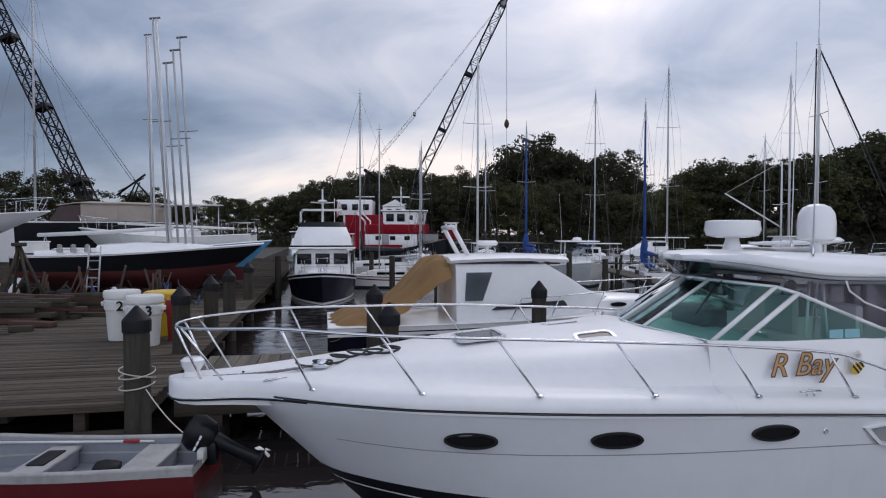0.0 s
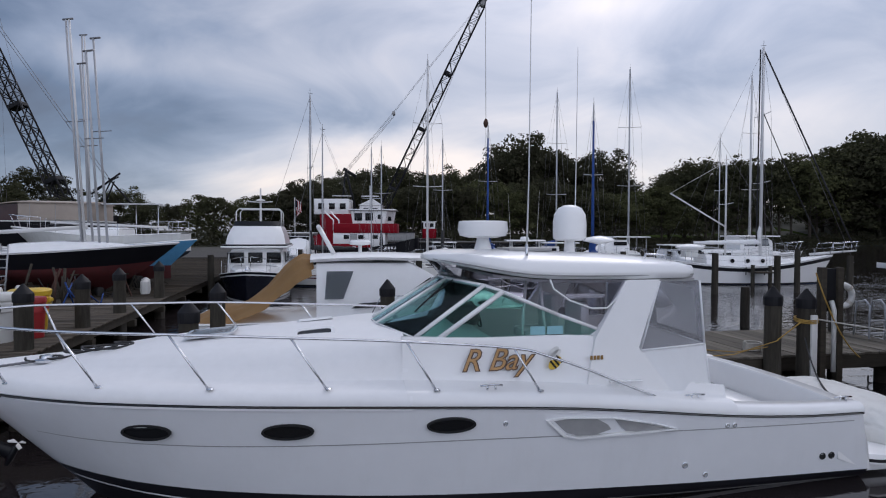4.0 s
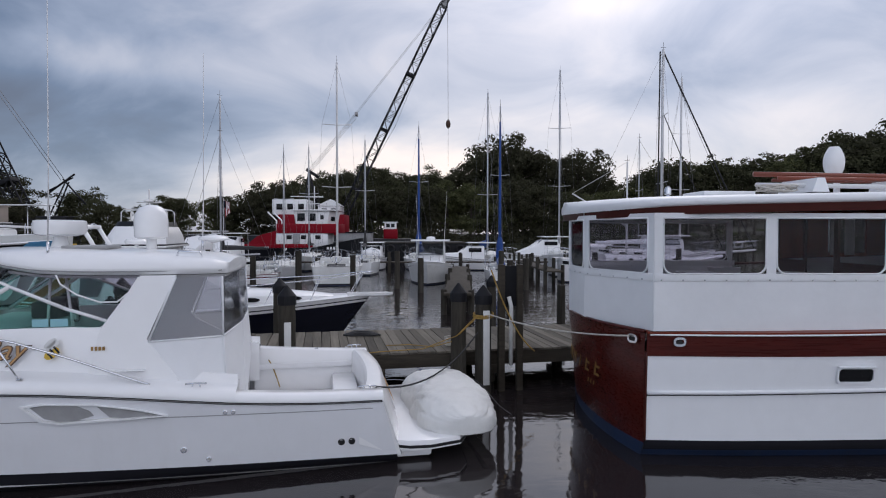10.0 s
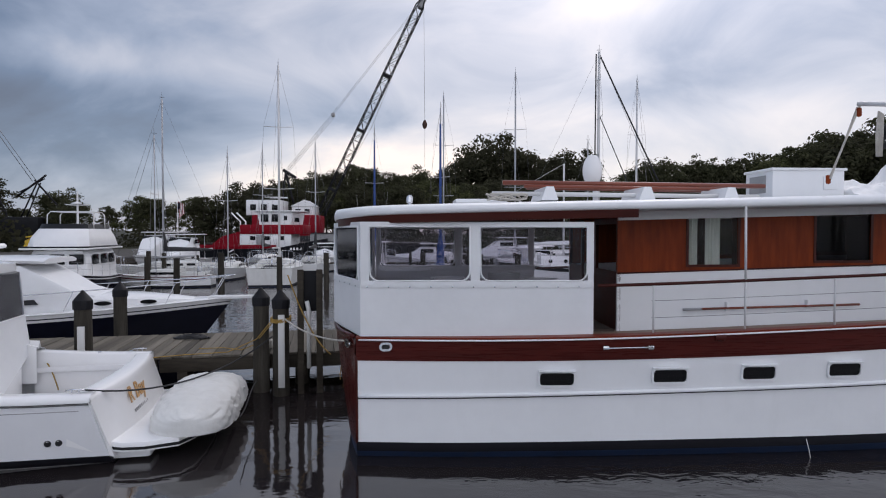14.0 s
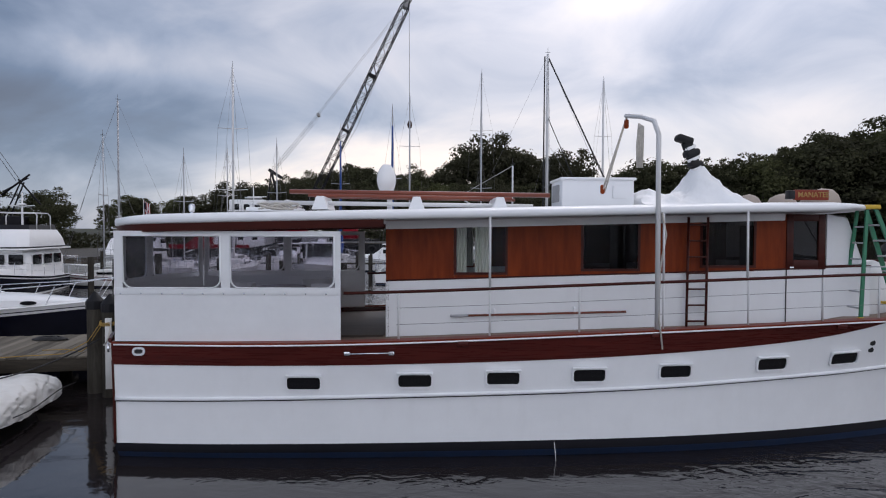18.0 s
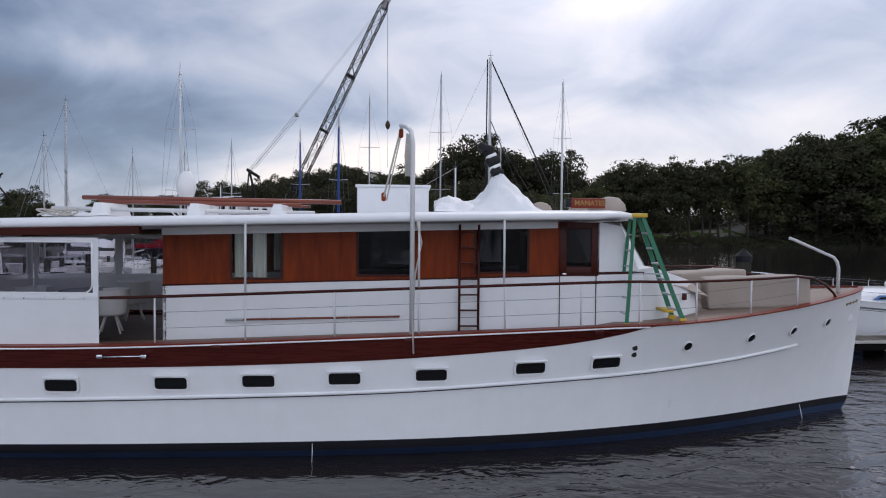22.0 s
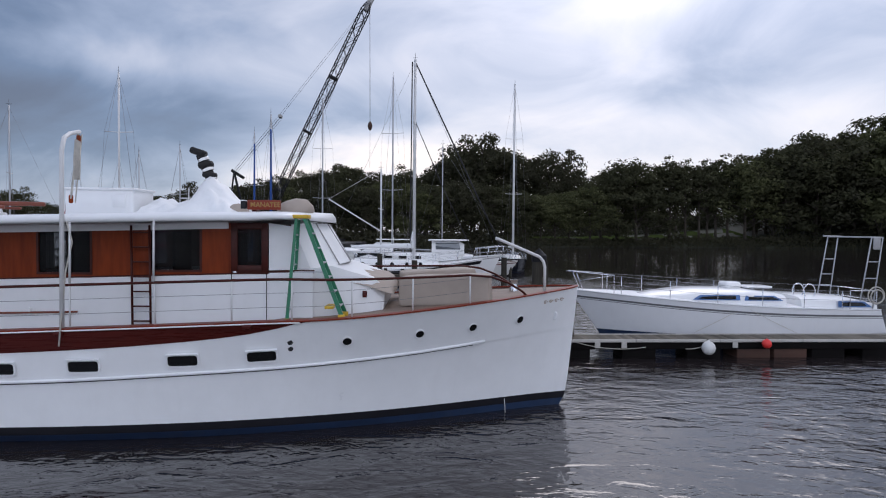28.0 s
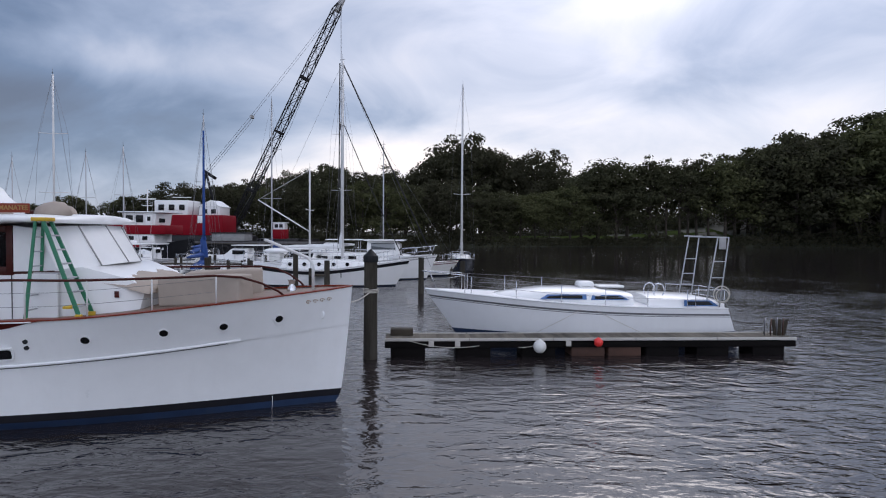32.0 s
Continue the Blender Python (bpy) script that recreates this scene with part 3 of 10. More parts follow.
def piling(m, height, r=0.17, cap=True, white=0.0, name="dock_piling", label="weathered round timber piling with a pointed black cap", below=1.6):
    t = thing(name, m, label, "piling", "dock pilings")
    b = nb()
    prof = [(r * 1.05, -below), (r * 1.04, 0.1), (r, height * 0.5), (r * 0.97, height)]
    lathe(b, prof, 14)
    for v in b.verts:
        k = 1 + 0.07 * noise.noise((v.co.x * 9, v.co.y * 9, v.co.z * 1.3 + m.translation.x))
        v.co.x *= k
        v.co.y *= k
    part("shaft", b, PILE, t)
    if cap:
        b = nb()
        lathe(b, [(r * 1.10, height - 0.17), (r * 1.12, height - 0.02), (r * 1.08, height + 0.01), (0.02, height + 0.21), (0.0, height + 0.215)], 14)
        part("cap", b, PILECAP, t, "pointed black plastic cap", angle=24)
    if white:
        b = nb()
        box(b, (0.02, -r * 1.06, height * 0.5 - 0.05), (0.13, 0.05, white), 0.008)
        part("rub_strip", b, PLASTIC, t, "white rubbing strip")
    return t

# main pier: deck boards across it, stringers, piles; the finger pier runs off it beside the cruiser
main_pier = thing("pier", PIER, "weathered grey timber pier with long deck boards", "pier", kind="structure")
finger = thing("finger_pier", PIER @ pose(0.25, 0.25, 0), "weathered timber finger pier with cross boards", "pier", kind="structure")
rng = random.Random(7)
first = None
board = nb()
box(board, (0, 0, -0.0225), (4.97, 0.134, 0.045), 0.006, seg=1)
board_me = finish(board, "deck_board", PLANK)
for r in range(96):
    for k in range(3):
        o = new("deck_board", board_me)
        o.parent = main_pier
        o.matrix_basis = pose(-2.5 - 5.0 * k - (1.2 if r % 2 else 0) + (1.2 if k == 0 and r % 2 else 0) * 1.0, 0.075 + r * 0.15, PIER_Z + rng.uniform(-0.006, 0.006), rng.uniform(-0.5, 0.5), 0, rng.uniform(-0.05, 0.05))
        if k == 0 and r % 2:
            o.scale = (0.995 * 0.76 + 0.235, 1, 1)
verts, faces = [], []
for r in range(96, 330):
    for k in range(5):
        x0, x1 = -30 + 6 * k + 0.01, -24 + 6 * k - 0.01
        y0 = r * 0.15 + 0.004
        z = PIER_Z + rng.uniform(-0.007, 0.007)
        n0 = len(verts)
        for zz in (z - 0.045, z):
            verts += [(x0, y0, zz), (x1, y0, zz), (x1, y0 + 0.142, zz), (x0, y0 + 0.142, zz)]
        faces += [(n0, n0 + 3, n0 + 2, n0 + 1), (n0 + 4, n0 + 5, n0 + 6, n0 + 7), (n0, n0 + 1, n0 + 5, n0 + 4), (n0 + 1, n0 + 2, n0 + 6, n0 + 5), (n0 + 2, n0 + 3, n0 + 7, n0 + 6), (n0 + 3, n0, n0 + 4, n0 + 7)]
for r in range(0, 96):
    for k in range(2):
        x0, x1 = -30 + 7.4 * k, -22.6 + 7.4 * k - 0.01
        y0 = r * 0.15 + 0.004
        z = PIER_Z - 0.012
        n0 = len(verts)
        for zz in (z - 0.045, z):
            verts += [(x0, y0, zz), (x1, y0, zz), (x1, y0 + 0.142, zz), (x0, y0 + 0.142, zz)]
        faces += [(n0, n0 + 3, n0 + 2, n0 + 1), (n0 + 4, n0 + 5, n0 + 6, n0 + 7), (n0, n0 + 1, n0 + 5, n0 + 4), (n0 + 1, n0 + 2, n0 + 6, n0 + 5), (n0 + 2, n0 + 3, n0 + 7, n0 + 6), (n0 + 3, n0, n0 + 4, n0 + 7)]
me = bpy.data.meshes.new("far_deck_boards")
me.from_pydata(verts, [], faces)
me.materials.append(PLANKI)
o = new("far_deck_boards", me)
o.parent = main_pier
tagged(o, kind="stuff")
# front beams, posts and the dark crawl space under the deck
for z, h, y in ((PIER_Z - 0.085, 0.075, 0.03), (0.27, 0.20, 0.06)):
    for k in range(3):
        part("fascia_beam", box(nb(), (-4.9 - 9.8 * k, y, z), (9.75, 0.09, h), 0.01), PLANK, main_pier)
for k in range(16):
    part("pier_post", box(nb(), (-1.0 - 1.55 * k, 0.18, 0.2), (0.16, 0.16, 1.1), 0.01), TIMBER, main_pier)
for k in range(8):
    part("stringer", box(nb(), (-0.15 - 1.9 * k, 24.5, PIER_Z - 0.17), (0.12, 48.5, 0.22)), TIMBER, main_pier)
for y in steps(3, 45, 12):
    part("cap_beam", box(nb(), (-15, y, PIER_Z - 0.38), (30, 0.22, 0.2)), TIMBER, main_pier)

fb = nb()
box(fb, (0, 0, -0.0225), (0.188, 3.0, 0.045), 0.006, seg=1)
FPLANK = mat("weathered_cross_plank", (0.068, 0.060, 0.048), 0.9, var=0.32, scale=14, stretch=(1.4, 0.10, 1), bump=0.5, bscale=30, second=(0.155, 0.138, 0.112), amount=0.8, random_var=0.36, stain=0.3, spec=0.2)
fb_me = finish(fb, "deck_board", FPLANK)
for i in range(94):
    o = new("deck_board", fb_me)
    o.parent = finger
    o.matrix_basis = pose(0.1 + i * 0.196, 1.5 + rng.uniform(-0.03, 0.03), PIER_Z + rng.uniform(-0.007, 0.007), 0, rng.uniform(-0.8, 0.8), rng.uniform(-0.35, 0.35))
for y in (0.06, 2.92):
    for k in range(3):
        part("fascia_beam", box(nb(), (3.05 + 6.15 * k, y, PIER_Z - 0.19), (6.1, 0.10, 0.28), 0.012), TIMBER, finger)
for x in steps(0.6, 17.6, 7):
    part("cap_beam", box(nb(), (x, 1.5, PIER_Z - 0.42), (0.2, 3.0, 0.18), 0.01), TIMBER, finger)
    for y in (0.45, 2.5):
        b = nb()
        lathe(b, [(0.15, -1.6), (0.14, PIER_Z - 0.05)], 10, (x, y, 0))
        part("under_pile", b, TIMBER, finger)
part("stringer", box(nb(), (9.2, 1.5, PIER_Z - 0.17), (18.2, 0.12, 0.22)), TIMBER, finger)

# pilings, as (x, y, height over the water, white strip)
for x, y, h, wst in ((-5.38, 8.62, 1.98, 0), (-6.27, 12.26, 1.95, 0), (-6.75, 15.2, 1.95, 0), (-7.25, 18.0, 1.95, 0), (-8.0, 22.3, 1.95, 0)):
    piling(pose(x, y, 0, 0, 0, 40), h, 0.18)
for x, y, h, wst in ((-2.33, 12.6, 1.95, 0), (-1.80, 9.75, 1.9, 0.9), (1.29, 13.25, 1.98, 0), (2.55, 10.35, 1.85, 0), (4.75, 14.2, 1.90, 0), (5.73, 10.85, 2.0, 1.1), (9.63, 11.13, 1.98, 1.5), (9.14, 11.42, 2.0, 0), (12.55, 14.55, 1.95, 0)):
    piling(pose(x, y, 0, 0, 0, 10), h, 0.165, white=wst)
for x, y, h, r in ((10.62, 19.3, 1.6, 0.16), (17.5, 31.5, 2.2, 0.17), (8.0, 31.5, 1.9, 0.16), (14.0, 33.0, 1.8, 0.15), (20.3, 30.5, 2.1, 0.16), (-0.9, 31.0, 2.0, 0.16), (-3.4, 33.0, 2.0, 0.16), (4.2, 32.5, 2.0, 0.16), (29.7, 33.4, 2.2, 0.17), (24.5, 31.0, 2.1, 0.16), (13.2, 20.2, 1.4, 0.15), (-8.6, 33, 2.1, 0.17), (-8.9, 30.0, 2.1, 0.16), (32.2, 33.6, 2.0, 0.17), (22.4, 32.2, 2.4, 0.15), (1.6, 30.6, 2.3, 0.17), (-6.6, 40.0, 2.1, 0.16), (-5.2, 39.2, 2.0, 0.15), (6.6, 33.8, 2.2, 0.16), (12.2, 26.5, 2.0, 0.15), (12.3, 30.8, 2.3, 0.15)):
    piling(pose(x, y, 0), h, r, cap=x > 9 and x < 11, name="mooring_piling", label="dark weathered mooring piling standing in the water")

# power post on the finger pier: two square posts, board, white pipe
post = thing("power_post", pose(10.08, 11.27, 0, 0, 0, 10.4), "dark square timber posts with a boarded panel on the pier", "utility post")
for x in (-0.07, 0.32):
    part("post", box(nb(), (x, 0, 1.25), (0.13, 0.13, 2.7), 0.01), TIMBER, post)
part("panel", box(nb(), (0.125, 0.03, 2.15), (0.34, 0.06, 0.85), 0.01), STEELD, post)
b = nb()
tube(b, [(0.10, -0.13, 0.55), (0.10, -0.13, 1.75), (0.06, -0.10, 1.95)], 0.045, 8)
part("white_conduit", b, PLASTIC, post, "white plastic conduit")
b = nb()
tube(b, sag((-0.32, -0.12, 2.5), (0.55, -0.3, 0.85), 0.25), 0.014, 6)
part("hanging_hose", b, ROPEY, post)

ringt = thing("life_ring", pose(12.52, 14.35, 1.72, 90, 0, 6), "white life ring hung on a piling", "life ring")
b = nb()
tube(b, [(0.27 * math.cos(a), 0.27 * math.sin(a), 0.05) for a in steps(0, 6.2832, 24)], 0.075, 10, caps=False)
part("ring", b, PLASTIC, ringt)
for a in (45, 135, 225, 315):
    b = nb()
    lathe(b, [(0.085, -0.04), (0.085, 0.04)], 10)
    part("band", b, ROPEW, ringt, at=pose(0.27 * math.cos(radians(a)), 0.27 * math.sin(radians(a)), 0.05, 90, 0, a))

# boarding ladder at the pier's edge
lad = thing("dock_ladder", pose(12.9, 13.6, 0, 0, 0, 10), "grey metal boarding ladder on the pier edge", "ladder")
b = nb()
for x in (-0.22, 0.22):
    tube(b, [(x, 0, 0.1), (x, 0, 1.55), (x, 0.12, 1.68), (x, 0.35, 1.62), (x, 0.42, 0.8)], 0.022, 6)
part("stile", b, ALU, lad)
for z in (0.3, 0.6, 0.9, 1.2):
    part("rung", box(nb(), (0, 0, z), (0.44, 0.05, 0.03)), ALU, lad)

# mooring lines
def rope(name, pts, r, material, label):
    b = nb()
    tube(b, pts, r, 6)
    return solid(name, b, material, Matrix(), label, "rope", "mooring lines")


rope("mooring_rope", sag((9.72, 11.0, 1.62), (11.44, 7.62, 1.76), 0.10), 0.014, ROPEW, "white rope from the piling to the yacht's stern")
b = nb()
coil = [(9.63 + 0.205 * math.cos(i * 0.5), 11.13 + 0.205 * math.sin(i * 0.5), 1.54 + 0.0022 * i + 0.03 * math.sin(i * 0.5)) for i in range(40)]
tube(b, coil, 0.013, 6)
solid("rope_coil", b, ROPEY, Matrix(), "yellow rope wound round the piling", "rope", "mooring lines")
rope("yellow_line", [(9.5, 11.0, 1.6), (9.1, 11.2, 1.15), (8.4, 11.5, 0.82), (7.6, 11.35, 0.80), (6.9, 11.0, 0.80), (6.6, 10.9, 0.80)], 0.010, ROPEY, "yellow polypropylene rope lying on the pier")
rope("yellow_line", [(9.5, 11.05, 1.55), (9.0, 11.35, 1.0), (8.6, 11.8, 0.81), (8.1, 12.1, 0.80), (7.6, 12.0, 0.80)], 0.010, ROPEY, "yellow polypropylene rope lying on the pier")
rope("stern_line", sag((7.75, 7.3, 1.12), (9.5, 10.95, 1.25), 0.35), 0.014, ROPED, "dark stern line over the covered dinghy")
rope("bow_line", sag((-3.3, 6.9, 1.62), (-1.80, 9.6, 1.3), 0.25), 0.013, ROPED, "dark bow line to the piling")
rope("coiled_hose", [(6.9 + 0.45 * math.cos(i * 0.55) * (1 - i / 90), 13.35 + 0.16 * math.sin(i * 0.55), 0.80 + 0.0015 * i) for i in range(46)], 0.022, ROPED, "dark hose coiled on the pier")
rope("coiled_rope", [(9.05 + 0.18 * math.cos(i * 0.7), 12.0 + 0.14 * math.sin(i * 0.7), 0.81 + 0.003 * i) for i in range(60)], 0.016, ROPEW, "heap of white rope on the pier")


# ---------------------------------------------------------------- trees
def tree_parts(seed, h, w, leaf, quads, size, lean=0.0, sparse=False, base=0.05):
    """Trunk with limbs, and a crown of leaf clumps."""
    r = random.Random(seed)
    tb = nb()
    top = h * 0.72
    trunk = [(0, 0, -1.0), (0.02 * h * lean, 0, h * 0.2), (0.04 * h * lean, 0.01 * h, h * 0.45), (0.06 * h * lean, 0, top)]
    tube(tb, trunk, h * 0.019, 7, r1=h * 0.005)
    tips = []
    for i in range(20):
        z0 = h * (base + (0.67 - base) * i / 19)
        a = r.uniform(0, 6.283)
        reach = w * 0.5 * r.uniform(0.45, 0.95) * (1.0 if z0 < h * 0.5 else 0.75)
        p0 = Vector((0.04 * h * lean * z0 / h, 0, z0))
        p2 = p0 + Vector((math.cos(a) * reach, math.sin(a) * reach, h * r.uniform(0.04, 0.22)))
        p1 = p0.lerp(p2, 0.5) + Vector((0, 0, h * 0.02))
        tube(tb, [p0, p1, p2], h * 0.007, 5, r1=h * 0.002)
        tips.append(p2)
    cl = []
    for p in tips:
        for _ in range(3):
            cl.append(p + Vector((r.gauss(0, w * 0.09), r.gauss(0, w * 0.09), r.gauss(0.02 * h, h * 0.05))))
    # a domed top of many clumps
    for _ in range(34):
        a, q = r.uniform(0, 6.283), r.random() ** 0.5
        z = h * r.uniform(0.52, 0.93)
        k = math.sqrt(max(0.03, 1 - ((z / h - 0.5) / 0.46) ** 2))
        cl.append(Vector((math.cos(a) * q * w * 0.46 * k, math.sin(a) * q * w * 0.46 * k, z)))
    verts, faces = [], []
    mid = Vector((0, 0, h * 0.5))
    for c in cl:
        rad = w * r.uniform(0.085, 0.15)
        for _ in range(int(quads / len(cl) * (0.5 if sparse else 1.0))):
            d = Vector((r.gauss(0, 1), r.gauss(0, 1), r.gauss(0.25, 0.8)))
            d.normalize()
            p = c + Vector((d.x * rad, d.y * rad, d.z * rad * 0.72)) * (r.random() ** 0.4 * 1.08)
            # leaves face outwards from their clump, so that each one catches the light from above
            nrm = (d + Vector((r.gauss(0, 0.45), r.gauss(0, 0.45), r.gauss(0.2, 0.45)))).normalized()
            u = nrm.cross(Vector((r.gauss(0, 1), r.gauss(0, 1), r.gauss(0, 1)))).normalized()
            v = nrm.cross(u)
            s = size * r.uniform(0.55, 1.25)
            n0 = len(verts)
            verts += [tuple(p + u * s), tuple(p + v * s * 0.62), tuple(p - u * s), tuple(p - v * s * 0.62)]
            faces.append((n0, n0 + 1, n0 + 2, n0 + 3))
    me = bpy.data.meshes.new("crown")
    me.from_pydata(verts, [], faces)
    me.materials.append(leaf)
    return finish(tb, "trunk", BARK), me


def make_tree(seed, h, w, leaf, quads=7600, size=0.29, lean=0.0, sparse=False, base=0.05, label="broad dark green oak on the far bank"):
    t = thing("tree", pose(0, 0, -200), label, "tree", "trees on the far bank")
    tm, cm = tree_parts(seed, h, w, leaf, quads, size, lean, sparse, base)
    for n_, m_ in (("trunk", tm), ("crown", cm)):
        o = new(n_, m_)
        o.parent = t
    return t


TREES = [make_tree(1, 18, 13, LEAF[0]), make_tree(2, 18, 11, LEAF[1]), make_tree(3, 18, 15, LEAF[0], 8400), make_tree(4, 18, 9, LEAF[1], 6400, lean=0.6), make_tree(5, 18, 12, LEAF[2], 7000),
         make_tree(6, 18, 8, LEAF[1], 6400, sparse=True, lean=-0.5, base=0.25, label="slender open-crowned tree on the far bank"), make_tree(8, 18, 14, LEAF[1], 8400),
         make_tree(9, 18, 12, LEAF[1], 7000, base=0.14, label="tall tree with a bare lower trunk on the far bank"), make_tree(10, 18, 14, LEAF[2], 7000, base=0.16, label="tall tree with a bare lower trunk on the far bank")]
used = set()


def plant(kind, x, y, z, h, turn, widen=1.0):
    k = h / 18.0
    if kind not in used:
        used.add(kind)
        t = TREES[kind]
        t.matrix_basis = pose(x, y, z, 0, 0, turn)
        t.scale = (k * widen, k * widen, k)
        return t
    t = copy_thing(TREES[kind], pose(x, y, z, 0, 0, turn))
    t.scale = (k * widen, k * widen, k)
    return t


# tops of the front row and of the wood on the rise behind it, over the water
front_top = lambda x: lerp(((-150, 12), (-75, 12.5), (-62, 11.5), (-50, 9.0), (-42, 8.2), (-34, 9.0), (-26, 11.5), (-16, 13), (2, 14), (17, 14.5), (28, 16), (40, 15), (52, 14), (62, 16.5), (70, 22), (76, 24.5), (84, 23.5), (92, 23), (101, 24.5), (106, 25.5), (115, 27.5), (125, 28.5), (137, 32.5), (148, 35), (180, 40)), x)
back_top = lambda x: lerp(((-160, 12.5), (-100, 13.5), (-76, 14), (-62, 16.5), (-50, 20.5), (-44, 23), (-29, 28), (-11, 28.5), (10, 26.5), (23, 29), (30, 35.5), (38, 40.5), (45, 38), (52, 33.5), (62, 33.5), (69, 30), (75, 25), (90, 22), (130, 20)), x)
rt = random.Random(11)
x = -150.0
while x < 190:
    y = bank_y(x) + rt.uniform(3, 9)
    top = front_top(x) * rt.uniform(0.93, 1.05)
    z = bank_z(x, y - bank_y(x)) - 0.2
    thin = 84 < x < 107
    plant(5 if thin else (rt.choice((7, 8)) if 44 < x < 112 else rt.choice((0, 1, 2, 3, 4, 4, 6))), x, y, z, top - z, rt.uniform(0, 360), 1.0 if thin else rt.uniform(1.05, 1.3))
    x += rt.uniform(2.6, 3.6) if thin else (rt.uniform(3.6, 5.6) if x > -45 else rt.uniform(4.5, 6.0))
x = 119.0
while x < 190:
    y = bank_y(x) + rt.uniform(16, 34)
    z = bank_z(x, y - bank_y(x)) - 0.3
    plant(rt.choice((0, 1, 2, 6)), x, y, z, front_top(x) * rt.uniform(1.0, 1.16) - z, rt.uniform(0, 360), 1.15)
    x += rt.uniform(6, 9)
x = -160.0
while x < 128:
    y = rt.uniform(212, 236)
    z = bank_z(x, y - bank_y(x)) - 0.3
    plant(rt.choice((0, 2, 6, 1)), x, y, z, back_top(x) * rt.uniform(0.93, 1.03) - z, rt.uniform(0, 360), 1.0)
    x += rt.uniform(5.2, 7.4)
# a middle row that closes the view under the crowns
x = -120.0
while x < 160:
    y = bank_y(x) + rt.uniform(20, 40)
    z = bank_z(x, y - bank_y(x)) - 0.3
    low = 46 < x < 118
    plant(rt.choice((0, 1, 2, 4, 6)), x, y + (18 if low else 0), z, (8.5 if low else min(front_top(x), 22)) * rt.uniform(0.8, 1.02), rt.uniform(0, 360), 2.0 if low else 1.3)
    x += rt.uniform(6.5, 9.0)

# undergrowth along the waterline
verts, faces = [], []
for i in range(44000):
    hedge = i >= 34000   # a hedge closes the lawn
    x = rt.uniform(40, 124) if hedge else rt.uniform(-110, 180)
    d = rt.uniform(37, 46) if hedge else rt.uniform(-0.7, 7)
    hmax = (9.0 if hedge else 2.6 if 46 < x < 110 else 4.6) * (0.4 + 0.6 * abs(noise.noise((x * 0.13, 0, 3))) * 2)
    p = Vector((x, bank_y(x) + d, max(0.0, bank_z(x, d) if d > 0 else 0.0) + rt.random() ** 1.3 * hmax))
    u = Vector((rt.gauss(0, 1), rt.gauss(0, 1), rt.gauss(0, 1))).normalized()
    v = u.orthogonal().normalized()
    s = rt.uniform(0.16, 0.42)
    n0 = len(verts)
    verts += [tuple(p + u * s), tuple(p + v * s * 0.7), tuple(p - u * s), tuple(p - v * s * 0.7)]
    faces.append((n0, n0 + 1, n0 + 2, n0 + 3))
me = bpy.data.meshes.new("undergrowth")
me.from_pydata(verts, [], faces)
me.materials.append(LEAF[0])
tagged(new("undergrowth", me), "dense dark bushes along the far waterline", "bushes", kind="stuff")

# bare dead tree over the bank
dead = thing("bare_tree", pose(72, 166, 1.5), "leafless grey tree among the green ones", "tree")
b = nb()
rd_ = random.Random(5)


def branch(p, d, l, r, n):
    q = p + d * l
    tube(b, [p, p.lerp(q, 0.5) + Vector((rd_.uniform(-0.1, 0.1), 0, 0.05)) * l, q], r, 5, r1=r * 0.45)
    if n:
        for _ in range(3):
            branch(p.lerp(q, rd_.uniform(0.5, 1.0)), (d + Vector((rd_.uniform(-0.8, 0.8), rd_.uniform(-0.5, 0.5), rd_.uniform(0, 0.35)))).normalized(), l * 0.62, r * 0.5, n - 1)


branch(Vector((0, 0, -0.5)), Vector((0.03, 0, 1)), 8.0, 0.22, 4)
part("trunk", b, mat("grey_bark", (0.16, 0.15, 0.14), 0.9, var=0.2), dead)


